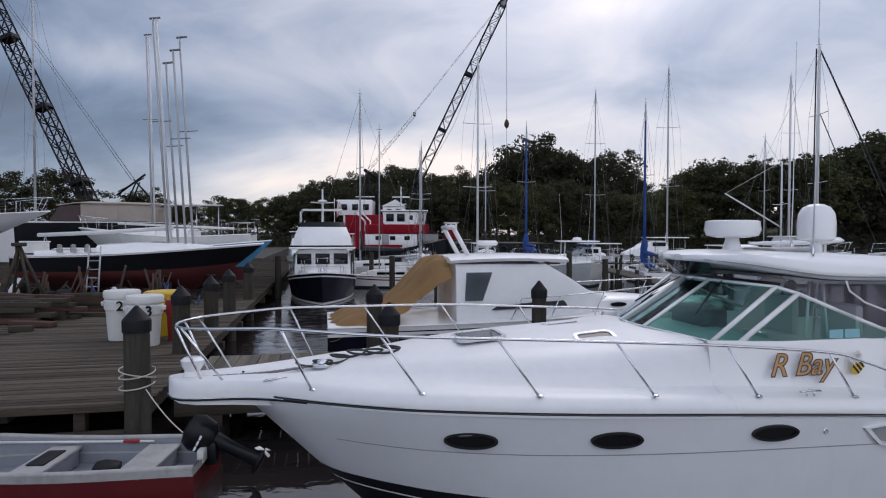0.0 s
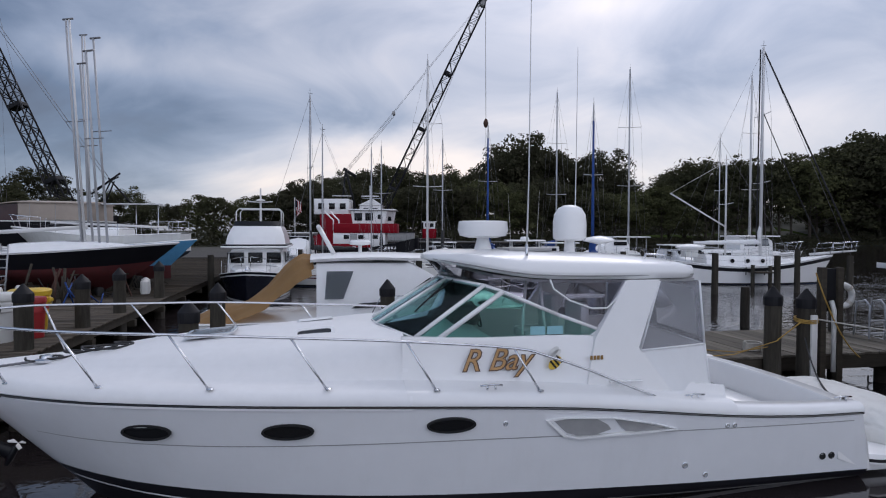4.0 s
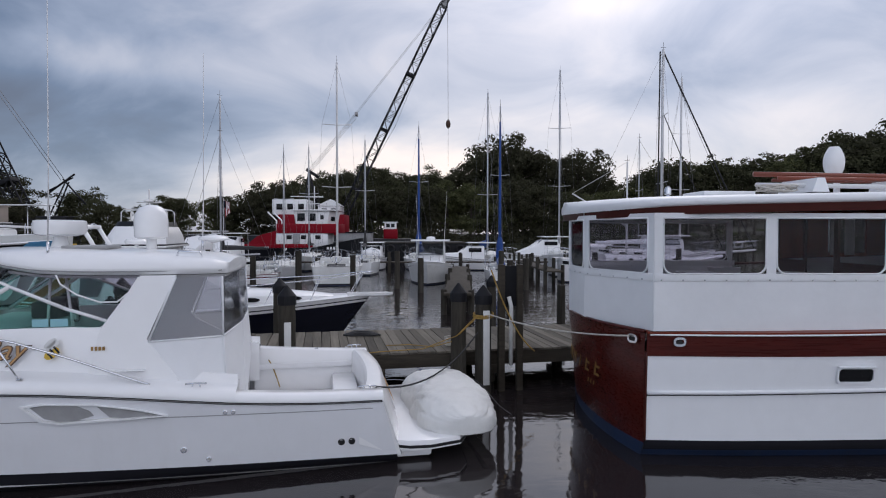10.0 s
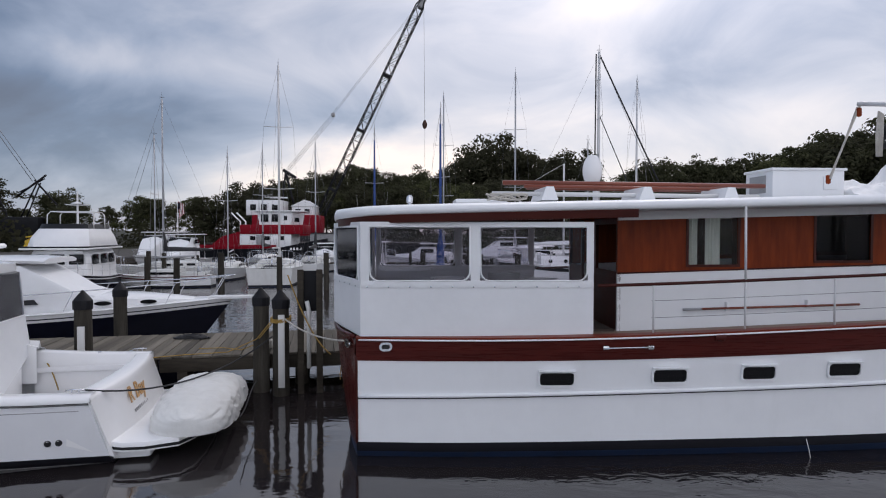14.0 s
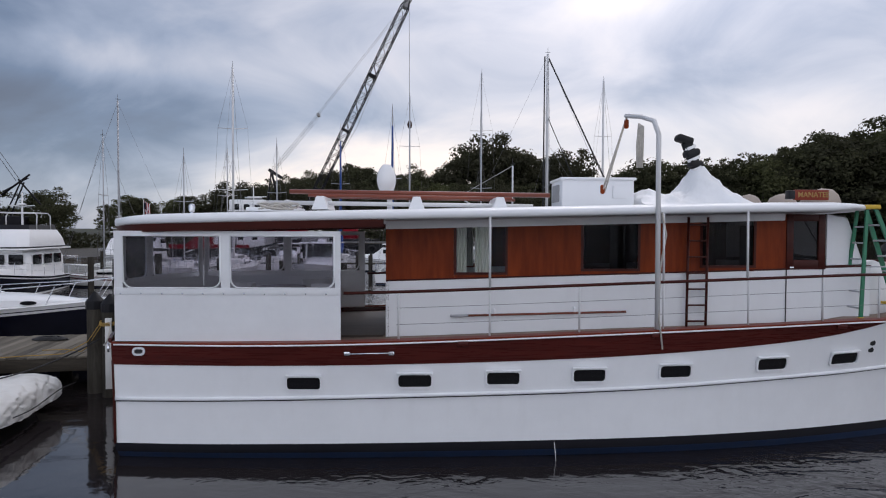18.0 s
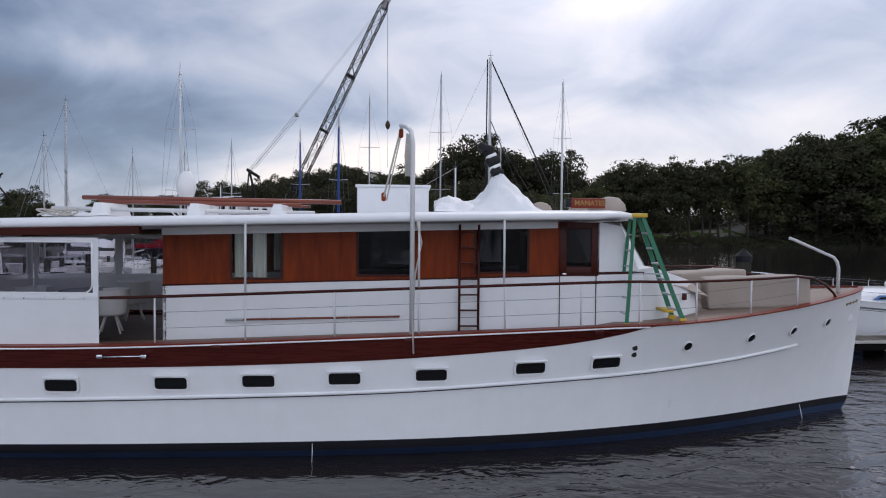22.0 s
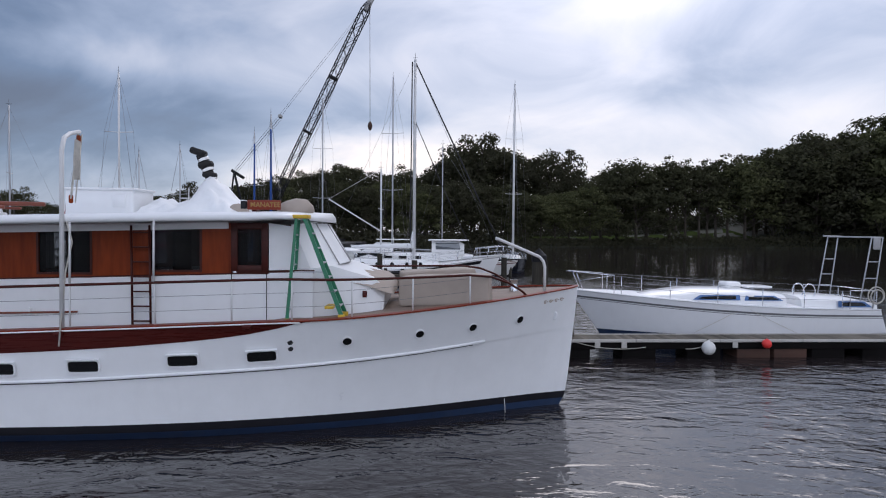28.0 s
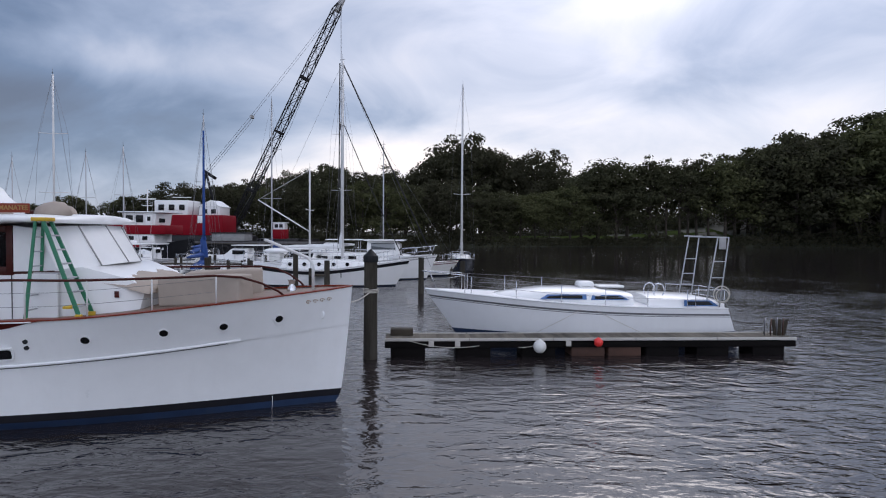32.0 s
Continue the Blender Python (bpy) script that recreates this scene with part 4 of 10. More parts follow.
# ---------------------------------------------------------------- express cruiser in the near berth
def express_cruiser():
    boat = thing("express_cruiser", pose(7.6, 8.81, 0, 0, 0, 190.4), "white express cruiser with hardtop and gold lettering at the pier", "boat")
    rub = lambda x: lerp(((0, 0.97), (1, 1.0), (2, 1.07), (3, 1.18), (4, 1.28), (5.5, 1.37), (7, 1.44), (9, 1.50), (10.5, 1.50), (11.4, 1.47), (12, 1.45)), x)
    beam = lambda x: lerp(((0, 1.66), (1, 1.72), (3, 1.77), (5, 1.78), (6.8, 1.74), (8, 1.63), (9.16, 1.38), (9.8, 1.10), (10.3, 0.80), (10.7, 0.48), (11.0, 0.02)), x)
    chine = lambda x: lerp(((0, 1.52), (3, 1.58), (6, 1.48), (8, 1.12), (9, 0.80), (10, 0.38), (10.6, 0.14), (11.0, 0.0)), x)
    stem = lambda z: 11.0 + (min(z, 1.4) - 1.33) * 1.02

    def half(x, z):
        t = max(0.0, min(1.0, (z - 0.1) / (rub(x) - 0.1)))
        y = chine(x) + (beam(x) - chine(x)) * t ** 0.85
        if z < 0.1:
            y *= max(0.0, 1 + (z - 0.1) * 0.9)
        k = (stem(z) / 11.0 - 1) * (x / 11.0) ** 5
        rake = -0.24 * (1 - t) * max(0.0, 1 - x / 0.9) ** 1.5
        return x * (1 + k) + rake, max(0.0, y)

    xs = [0, 0.1, 0.2, 0.3, 0.45, 0.6, 0.8] + steps(1, 8, 14) + [8.4, 8.8, 9.2, 9.5, 9.8, 10.1, 10.4, 10.6, 10.8, 10.92, 11.0]
    boot = lambda x: lerp(((0, 0.15), (3, 0.22), (6.6, 0.34), (9.5, 0.46), (11, 0.52)), x)
    part("topside", hull_band(nb(), xs, half, boot, rub, 8, stern=True), GELHULL, boat, "glossy white hull sides")
    part("boot_stripe", hull_band(nb(), xs, half, lambda x: boot(x) - 0.15, boot, 2, stern=True), BOOT, boat, "black boot stripe")
    part("stripe_line", hull_band(nb(), xs, half, lambda x: boot(x) - 0.175, lambda x: boot(x) - 0.15, 1, stern=True), GEL, boat)
    part("bottom", hull_band(nb(), xs, half, lambda x: -0.55, lambda x: boot(x) - 0.175, 3, stern=True), BOOT, boat)
    # feature line along the side
    line = lambda x: lerp(((0, 0.85), (2, 0.89), (5, 0.95), (8, 0.98), (10, 1.02), (11, 1.05)), x)
    part("feature_line", hull_band(nb(), steps(0.15, 10.2, 30), half, lambda x: line(x) - 0.006, lambda x: line(x) + 0.006, 1, out=0.003), GREYV, boat)
    # rub rail: black and white bands
    part("rub_rail", hull_band(nb(), xs[:-2], half, lambda x: rub(x) - 0.035, lambda x: rub(x) - 0.004, 2, out=0.016, stern=True), RUBBER, boat, "black rub rail")
    part("rub_rail_insert", hull_band(nb(), xs[:-2], half, lambda x: rub(x) - 0.024, lambda x: rub(x) - 0.014, 1, out=0.022, stern=True), CHROME, boat)

    # foredeck with its crown and pulpit
    dbeam = lambda x: max(beam(x) if x < 10.3 else 0.0, lerp(((9.8, 1.10), (10.3, 0.80), (10.7, 0.56), (11.1, 0.40), (11.5, 0.33), (11.65, 0.27), (11.78, 0.17), (11.85, 0.02)), x))
    crown = lambda x: lerp(((5.9, 2.08), (6.4, 2.07), (7.2, 2.02), (8.5, 1.92), (9.5, 1.80), (10.2, 1.68), (10.8, 1.61), (12, 1.58)), x)
    edge_out = lambda x: lerp(((5.9, 1.36), (6.6, 1.34), (8, 1.18), (9.1, 0.85), (10, 0.42), (10.6, 0.16), (12, 0.05)), x)
    secs = []
    for x in steps(5.9, 9.5, 14) + steps(9.7, 11.58, 12) + [11.70, 11.78, 11.83, 11.85]:
        b, z, zc = dbeam(x), rub(x), crown(x)
        e = min(edge_out(x), b * 0.8)
        sideh = z + 0.15
        half_sec = [(b, z - 0.06), (b + 0.012, z + 0.03), (b - 0.02 * min(1, b), z + 0.10), (b * 0.93, z + 0.14), (b * 0.86, sideh)]
        crest = [(e + (b * 0.86 - e) * 0.35, sideh + 0.02), (e * 0.97, sideh + (zc - sideh) * 0.45), (e * 0.86, sideh + (zc - sideh) * 0.78), (e * 0.55, zc - 0.03), (0, zc)]
        # it runs into the upright coaming beside the helm
        flank = [(1.39, z + 0.19), (1.36, z + 0.32), (1.31, zc - 0.16), (1.22, zc - 0.07), (0, zc)]
        k = max(0.0, min(1.0, (6.9 - x) / 0.9))
        k = k * k * (3 - 2 * k)
        half_sec += [(p0 + (q0 - p0) * k, p1 + (q1 - p1) * k) for (p0, p1), (q0, q1) in zip(crest, flank)]
        secs.append([(x, y, zz) for y, zz in half_sec] + [(x, -y, zz) for y, zz in half_sec[-2::-1]])
    b = loft(nb(), secs, cap1=True)
    part("foredeck", b, GELDECK, boat, "white moulded foredeck with pulpit", angle=50)
    b = nb()
    outl = [(10.2, 0.7), (10.6, 0.5), (11.1, 0.36), (11.5, 0.30), (11.7, 0.2), (11.82, 0.0), (11.7, -0.2), (11.5, -0.30), (11.1, -0.36), (10.6, -0.5), (10.2, -0.7)]
    slab(b, outl, 1.36, 1.43)
    part("pulpit_underside", b, GEL, boat)
    for r_, dz, m_, o_ in ((0.014, -0.045, RUBBER, 0.0), (0.007, -0.030, CHROME, 0.012)):
        b = nb()
        px_ = [10.3, 10.5, 10.7, 10.9, 11.1, 11.3, 11.5, 11.62, 11.70, 11.76, 11.80, 11.83]
        edge_pts = [(x, dbeam(x) + o_, rub(x) + dz) for x in px_]
        tube(b, edge_pts + [(11.86 + o_, 0, rub(11.85) + dz)] + [(x, -y, z) for x, y, z in edge_pts[::-1]], r_, 6)
        part("pulpit_rub_rail", b, m_, boat)

    # side decks and coamings beside the helm
    for s in (1, -1):
        secs = []
        for x in steps(1.9, 5.96, 14):
            bb, z = beam(x), rub(x)
            sill = lerp(((1.9, 1.26), (2.5, 1.50), (3.0, 1.78), (3.6, 2.0), (5.0, 2.02), (6.1, 2.06)), x)
            wy = lerp(((1.9, 1.46), (3.0, 1.40), (6.1, 1.34)), x)
            sec = [(bb, z - 0.03), (bb + 0.012, z + 0.03), (bb - 0.02, z + 0.10), (bb - 0.10, z + 0.14), (max(bb - 0.22, wy + 0.06), z + 0.15), (wy + 0.05, z + 0.19), (wy + 0.02, z + 0.3), (wy - 0.03, sill - 0.05), (wy - 0.06, sill), (wy - 0.12, sill), (wy - 0.13, 0.6)]
            secs.append([(x, s * y, zz) for y, zz in sec])
        part("side_deck", loft(nb(), secs, cap0=False), GEL, boat, angle=50)
        # cockpit gunwale further aft
        secs = []
        for x in steps(-0.02, 2.0, 8):
            bb, z = beam(x), rub(x)
            sec = [(bb, z - 0.03), (bb + 0.012, z + 0.03), (bb - 0.02, z + 0.08), (bb - 0.07, z + 0.10), (bb - 0.24, z + 0.10), (bb - 0.27, z + 0.07), (bb - 0.28, 0.35)]
            secs.append([(x, s * y, zz) for y, zz in sec])
        part("cockpit_gunwale", loft(nb(), secs), GEL, boat, angle=50)
    # cockpit: sole, transom bulwark, seats
    part("cockpit_sole", box(nb(), (1.4, 0, 0.33), (3.2, 2.8, 0.05)), GELDECK, boat)
    b = nb()
    secs = []
    for y in steps(-1.60, 1.60, 14):
        q = 0.02 - 0.16 * (1 - (y / 1.66) ** 2)
        inside = lambda z: y * min(1.0, (half(0.0, z)[1] - 0.015) / 1.60)
        secs.append([(q + 0.30, y, 0.35), (q + 0.28, y, 1.02), (q + 0.24, y, 1.07), (q + 0.05, y, 1.07), (q - 0.01, y, 1.03), (q - 0.03, inside(0.95), 0.95), (q - 0.18, inside(0.50), 0.50), (q - 0.30, inside(0.12), 0.12)])
    part("transom", loft(b, secs, cap0=True, cap1=True), GEL, boat, "curved white transom with gold name", angle=45)
    part("stern_seat", box(nb(), (0.42, -0.35, 0.62), (0.42, 1.9, 0.14), 0.05), GEL, boat, "white cushioned stern seat")
    part("seat_front", box(nb(), (0.40, -0.35, 0.45), (0.36, 1.9, 0.22), 0.01), GELDECK, boat)
    part("bait_locker", box(nb(), (2.3, -0.7, 0.75), (0.5, 0.9, 0.8), 0.04), GEL, boat)
    b = nb()
    box(b, (1.0, -1.37, 0.83), (1.9, 0.03, 0.10), 0.01)
    part("rod_holder_panel", b, GELDECK, boat)
    for x in (0.35, 0.9, 1.45, 1.9):
        b = nb()
        lathe(b, [(0.035, -0.004), (0.035, 0.006), (0.02, 0.008)], 10, (x, -1.52, 1.10))
        part("rod_holder", b, CHROME, boat)
    # swim platform
    outl = [(-0.10, 1.42), (-0.4, 1.56), (-0.7, 1.58), (-1.15, 1.45), (-1.32, 1.15), (-1.38, 0.6), (-1.4, 0), (-1.38, -0.6), (-1.32, -1.15), (-1.15, -1.45), (-0.7, -1.58), (-0.4, -1.56), (-0.10, -1.42)]
    part("swim_platform", slab(nb(), outl, 0.20, 0.34, 0.03), GEL, boat, "white swim platform")
    part("platform_rubber", slab(nb(), [(x * 1.008 - 0.004, y * 1.006) for x, y in outl], 0.225, 0.265), RUBBER, boat)
    for y in (1.15, -1.15):
        part("trim_tab_bracket", box(nb(), (-0.45, y, 0.12), (0.6, 0.5, 0.16), 0.05), GEL, boat)

    # portholes
    for x in (8.72, 7.23, 5.47):
        px, py = half(x, 1.15)
        p2, y2 = half(x + 0.3, 1.15)
        ang = math.degrees(math.atan2(y2 - py, p2 - px))
        m = pose(px, py + 0.006, 1.15, 90 + 6, 0, 180 + ang)
        b = nb()
        o = [(0.275 * math.cos(a), 0.088 * math.sin(a), 0) for a in steps(0, 2 * math.pi, 28)[:-1]]
        i = [(0.25 * math.cos(a), 0.066 * math.sin(a), 0) for a in steps(0, 2 * math.pi, 28)[:-1]]
        band(b, o, i, (0, 0, 0.03))
        port = part("porthole", b, RUBBER, boat, "dark oval porthole", at=m)
        b = nb()
        plate(b, [(0.255 * math.cos(a), 0.070 * math.sin(a), 0.004) for a in steps(0, 2 * math.pi, 28)[:-1]], (0, 0, 0.006))
        part("pane", b, DARKG, port)
        b = nb()
        plate(b, [(0.26 * math.cos(a), 0.073 * math.sin(a), -0.004) for a in steps(0, 2 * math.pi, 28)[:-1]], (0, 0, 0.004))
        part("backing", b, DARKIN, port)
    # engine-room vents with their raised surround
    m = pose(3.55, beam(3.55) - 0.045, 1.045, 90 + 5, 0, 180 - 0.5)
    outer = [(-0.83, 0.10), (-0.60, 0.125), (0.0, 0.085), (0.55, -0.02), (0.84, -0.11), (0.3, -0.13), (-0.42, -0.145), (-0.62, -0.10)]
    i1 = [(-0.73, 0.085), (-0.55, 0.095), (-0.2, 0.075), (-0.06, 0.0), (-0.02, -0.06), (-0.2, -0.11), (-0.40, -0.115), (-0.57, -0.07)]
    b = nb()
    band(b, [(x, y, 0) for x, y in outer], [(x * 0.94, y * 0.86, 0) for x, y in outer], (0, 0, 0.05))
    vent = part("engine_vent", b, GEL, boat, "white framed engine vent with mesh panels", at=m)
    part("vent_mesh", plate(nb(), [(x, y, 0.012) for x, y in i1], (0, 0, 0.012)), GREYV, vent)
    i2 = [(0.02, 0.055), (0.2, 0.03), (0.5, -0.04), (0.70, -0.095), (0.3, -0.11), (0.16, -0.09)]
    part("vent_mesh", plate(nb(), [(x, y, 0.012) for x, y in i2], (0, 0, 0.012)), GREYV, vent)
    part("vent_backing", plate(nb(), [(x * 0.95, y * 0.88, 0.002) for x, y in outer], (0, 0, 0.006)), GELAGED, vent)
    # outlets
    for x, z, r in ((2.03, 0.93, 0.022), (1.93, 0.93, 0.022), (0.58, 0.40, 0.035), (0.46, 0.40, 0.035), (2.55, 0.45, 0.03), (2.25, 0.30, 0.025), (4.85, 1.13, 0.022)):
        px, py = half(x, z)
        b = nb()
        lathe(b, [(r * 1.35, 0), (r * 1.35, 0.008), (r, 0.012), (r * 0.9, 0.004)], 12, (px, py, z), "y")
        part("outlet", b, CHROME if x > 1 else RUBBER, boat)

    # bow rail
    feet = [(10.25, 0.80, 1.60), (9.16, 1.30, 1.63), (8.01, 1.56, 1.62), (6.8, 1.66, 1.59), (5.62, 1.69, 1.53), (4.41, 1.68, 1.46)]
    tops = [(10.57, 0.90, 2.26), (9.58, 1.25, 2.22), (8.43, 1.48, 2.19), (7.19, 1.56, 2.13), (5.95, 1.62, 2.06), (4.72, 1.65, 1.95)]
    lowt = [(11.88, 0.0, 2.30)]
    for s in (1, -1):
        b = nb()
        rail_pts = [(11.76, 0.0, 2.22), (11.70, 0.26 * s, 2.22), (11.5, 0.52 * s, 2.23), (11.0, 0.74 * s, 2.25)] + [(x, y * s, z) for x, y, z in tops] + [(4.3, 1.66 * s, 1.84), (3.8, 1.66 * s, 1.66), (3.3, 1.65 * s, 1.45), (2.95, 1.64 * s, 1.31)]
        fine = []
        for i in range(len(rail_pts) - 1):
            p0, p1, p2, p3 = (Vector(rail_pts[max(0, min(len(rail_pts) - 1, i + k))]) for k in (-1, 0, 1, 2))
            for j in range(4):
                t = j / 4
                fine.append(0.5 * ((2 * p1) + (p2 - p0) * t + (2 * p0 - 5 * p1 + 4 * p2 - p3) * t * t + (3 * p1 - p0 - 3 * p2 + p3) * t ** 3))
        fine.append(Vector(rail_pts[-1]))
        tube(b, fine, 0.016, 8)
        part("bow_rail", b, CHROME, boat, "polished steel rail")
        # second run: from the pulpit down to the mid posts
        for f, t in zip(feet, tops):
            b = nb()
            tube(b, [(f[0], f[1] * s, f[2] - 0.02), (t[0], t[1] * s, t[2])], 0.013, 8)
            p = part("stanchion", b, CHROME, boat)
            b = nb()
            lathe(b, [(0.04, 0), (0.04, 0.008), (0.02, 0.02)], 12, (f[0], f[1] * s, f[2] - 0.005))
            part("base", b, CHROME, p)
        b = nb()
        tube(b, [(11.45, 0.22 * s, 1.58), (11.73, 0.22 * s, 2.22)], 0.013, 8)
        part("stanchion", b, CHROME, boat)
        b = nb()
        tube(b, [(11.20, 0.30 * s, 1.58), (11.62, 0.45 * s, 2.23)], 0.013, 8)
        part("stanchion", b, CHROME, boat)
    # anchor roller, chain, windlass, cleats
    b = nb()
    lathe(b, [(0.11, 1.56), (0.10, 1.64), (0.085, 1.68), (0.12, 1.74), (0.13, 1.80), (0.09, 1.83)], 14, (11.60, 0.0, 0))
    part("anchor_light", b, GEL, boat, "white moulded bow fitting")
    b = nb()
    for i in range(30):
        x = 11.35 - i * 0.036
        bmesh.ops.create_cone(b, cap_ends=True, segments=6, radius1=0.016, radius2=0.016, depth=0.035, matrix=Matrix.Translation((x, 0.05 + 0.012 * (i % 2), crown(x) + 0.02)) @ Matrix.Rotation(radians(90), 4, "Y"))
    part("anchor_chain", b, WIRE, boat)
    b = nb()
    lathe(b, [(0.13, 0), (0.13, 0.025), (0.07, 0.04), (0.06, 0.07), (0.03, 0.08)], 18, (10.15, 0.05, 1.68))
    part("windlass", b, CHROME, boat)
    b = nb()
    coil = [(10.3 - 0.012 * i + 0.16 * math.cos(i * 0.37), -0.12 + 0.16 * math.sin(i * 0.37) + 0.10 * math.sin(i * 0.11), crown(10.3 - 0.012 * i) + 0.03 - 0.10 * abs(math.sin(i * 0.37) * 0.16)) for i in range(90)]
    tube(b, coil, 0.014, 6)
    part("mooring_line", b, ROPED, boat, "coiled dark mooring line")

    def cleat(x, y, z, ang=0, k=1.0):
        b = nb()
        tube(b, [(-0.13 * k, 0, 0.05), (0, 0, 0.06), (0.13 * k, 0, 0.05)], 0.012 * k, 6)
        tube(b, [(-0.05 * k, 0, 0), (-0.04 * k, 0, 0.05)], 0.012 * k, 6)
        tube(b, [(0.05 * k, 0, 0), (0.04 * k, 0, 0.05)], 0.012 * k, 6)
        part("cleat", b, CHROME, boat, at=pose(x, y, z, 0, 0, ang))

    cleat(10.65, 0.50, 1.60, 20)
    cleat(5.0, 1.70, 1.50)
    cleat(0.2, 1.55, 1.08)
    cleat(0.2, -1.55, 1.08)
    cleat(2.4, 1.62, 1.24)

    # deck hatches
    for x, y, z, w in ((8.25, 0.02, 1.955, 0.60), (6.95, 0.66, 1.985, 0.50), (6.95, -0.66, 1.985, 0.50)):
        ang = (0, 4.5, 0) if y == 0.02 else (-16 if y > 0 else 16, 5, 0)
        m = pose(x, y, z, *ang) if y == 0.02 else pose(x, y, z - 0.02, ang[0], 5, 0)
        b = nb()
        o, i = rrect(w, w * 0.95, 0.09), rrect(w - 0.09, w * 0.95 - 0.09, 0.06)
        band(b, [(px, py, 0) for px, py in o], [(px, py, 0) for px, py in i], (0, 0, 0.035))
        h = part("deck_hatch", b, GEL if y != 0.02 else CHROME, boat, "deck hatch with smoked pane", at=m)
        part("pane", plate(nb(), [(px, py, 0.012) for px, py in i], (0, 0, 0.012)), DARKG, h)
        part("backing", plate(nb(), [(px, py, 0.002) for px, py in i], (0, 0, 0.006)), GREYV, h)

    # windscreen and side glass
    def pane(name, pts, material, th=0.008):
        a, c, d = (Vector(p) for p in pts[:3])
        nrm = (c - a).cross(d - a).normalized()
        o = part(name, plate(nb(), pts, nrm * th), material, boat)
        o.visible_shadow = False
        return o

    def bar(p, q, w=0.035, material=None, name="windscreen_frame"):
        b = nb()
        tube(b, [p, q], w, 6)
        part(name, b, material or GEL, boat)

    for s in (1, -1):
        A, B = (6.16, 0.30 * s, 2.075), (5.78, 1.12 * s, 2.01)   # foot of the screen, middle and corner
        C, D = (5.22, 0.27 * s, 2.65), (4.92, 1.08 * s, 2.62)   # head
        E, F = (5.53, 1.25 * s, 2.005), (4.72, 1.20 * s, 2.55)   # second pillar
        G, H, K = (3.62, 1.30 * s, 2.005), (3.50, 1.29 * s, 2.07), (4.05, 1.30 * s, 2.27)   # aft corner of the side window
        M0, M1 = (6.20, 0.0, 2.08), (5.26, 0.0, 2.66)
        pane("windscreen_pane", [M0, A, C, M1], TINTED)
        pane("windscreen_pane", [A, B, D, C], TINTED)
        pane("windscreen_pane", [B, E, F, D], TINTED)
        pane("side_window", [E, G, H, K, F], TINTED)
        for p, q, w in ((A, C, 0.026), (B, D, 0.030), (E, F, 0.032), (M1, C, 0.022), (C, D, 0.022), (D, F, 0.024), (F, K, 0.024), (K, H, 0.024), (M0, A, 0.012), (A, B, 0.012), (B, E, 0.012), (E, G, 0.012), (G, H, 0.02)):
            bar(p, q, w)
        # black seal along the screen's head, and a wiper on the near pane
        bar((5.23, 0.0, 2.70), (5.19, 0.30 * s, 2.69), 0.018, RUBBER, "screen_seal")
        bar((5.19, 0.30 * s, 2.69), (4.88, 1.10 * s, 2.655), 0.018, RUBBER, "screen_seal")
        bar((5.12, 0.42 * s, 2.68), (5.52, 0.62 * s, 2.42), 0.008, RUBBER, "wiper")
        bar((5.30, 0.50 * s, 2.60), (5.72, 0.72 * s, 2.27), 0.010, RUBBER, "wiper")
        # clear curtain between screen and hardtop
        pts = [F, (4.05, 1.29 * s, 2.30), (3.55, 1.29 * s, 2.10), (3.42, 1.29 * s, 2.24), (3.10, 1.25 * s, 2.68), (4.6, 1.22 * s, 2.70)]
        pane("side_curtain", pts, CLEARV, 0.004)
        b = nb()
        arc = [(4.15, 1.28 * s, 2.70), (4.10, 1.28 * s, 2.58), (3.9, 1.30 * s, 2.44), (3.62, 1.32 * s, 2.34), (3.42, 1.32 * s, 2.34), (3.28, 1.31 * s, 2.46), (3.16, 1.30 * s, 2.66)]
        tube(b, arc, 0.012, 6)
        part("zipper", b, GEL, boat)
        # radar arch leg
        b = nb()
        top = [(3.14, 1.30, 2.68), (2.70, 1.30, 2.68), (2.70, 1.20, 2.68), (3.14, 1.20, 2.68)]
        mid = [(3.60, 1.40, 2.0), (3.04, 1.42, 1.86), (3.04, 1.28, 1.86), (3.60, 1.28, 2.0)]
        low = [(3.75, 1.46, 1.35), (2.62, 1.50, 1.30), (2.62, 1.30, 1.30), (3.75, 1.30, 1.35)]
        loft(b, [[(x, y * s, z) for x, y, z in r] for r in (top, mid, low)], closed=True, cap0=True, cap1=True)
        part("arch_leg", b, GEL, boat)
        # aft curtains: clear above, white below, round to the stern side
        c0, c1, c2 = (2.70, 1.30 * s, 2.66), (2.12, 1.27 * s, 2.66), (2.08, 0.0, 2.66)
        d0, d1, d2 = (3.02, 1.42 * s, 1.82), (2.10, 1.36 * s, 1.86), (2.02, 0.0, 1.86)
        e0, e1, e2 = (2.66, 1.50 * s, 1.28), (2.05, 1.46 * s, 1.16), (1.98, 0.0, 0.5)
        pane("curtain_window", [c0, c1, d1, d0], HAZYV, 0.004)
        pane("curtain_window", [c1, c2, d2, d1], HAZYV, 0.004)
        pane("curtain_panel", [d0, d1, e1, e0], CANVASW, 0.006)
        pane("curtain_panel", [d1, d2, e2, e1], CANVASW, 0.006)
        for p, q in ((c1, d1), (d1, e1), (d0, d1), (c0, d0), (d1, d2)):
            bar(p, q, 0.014, CANVASW, "curtain_seam")

    # hardtop with its upswept visor
    secs = []
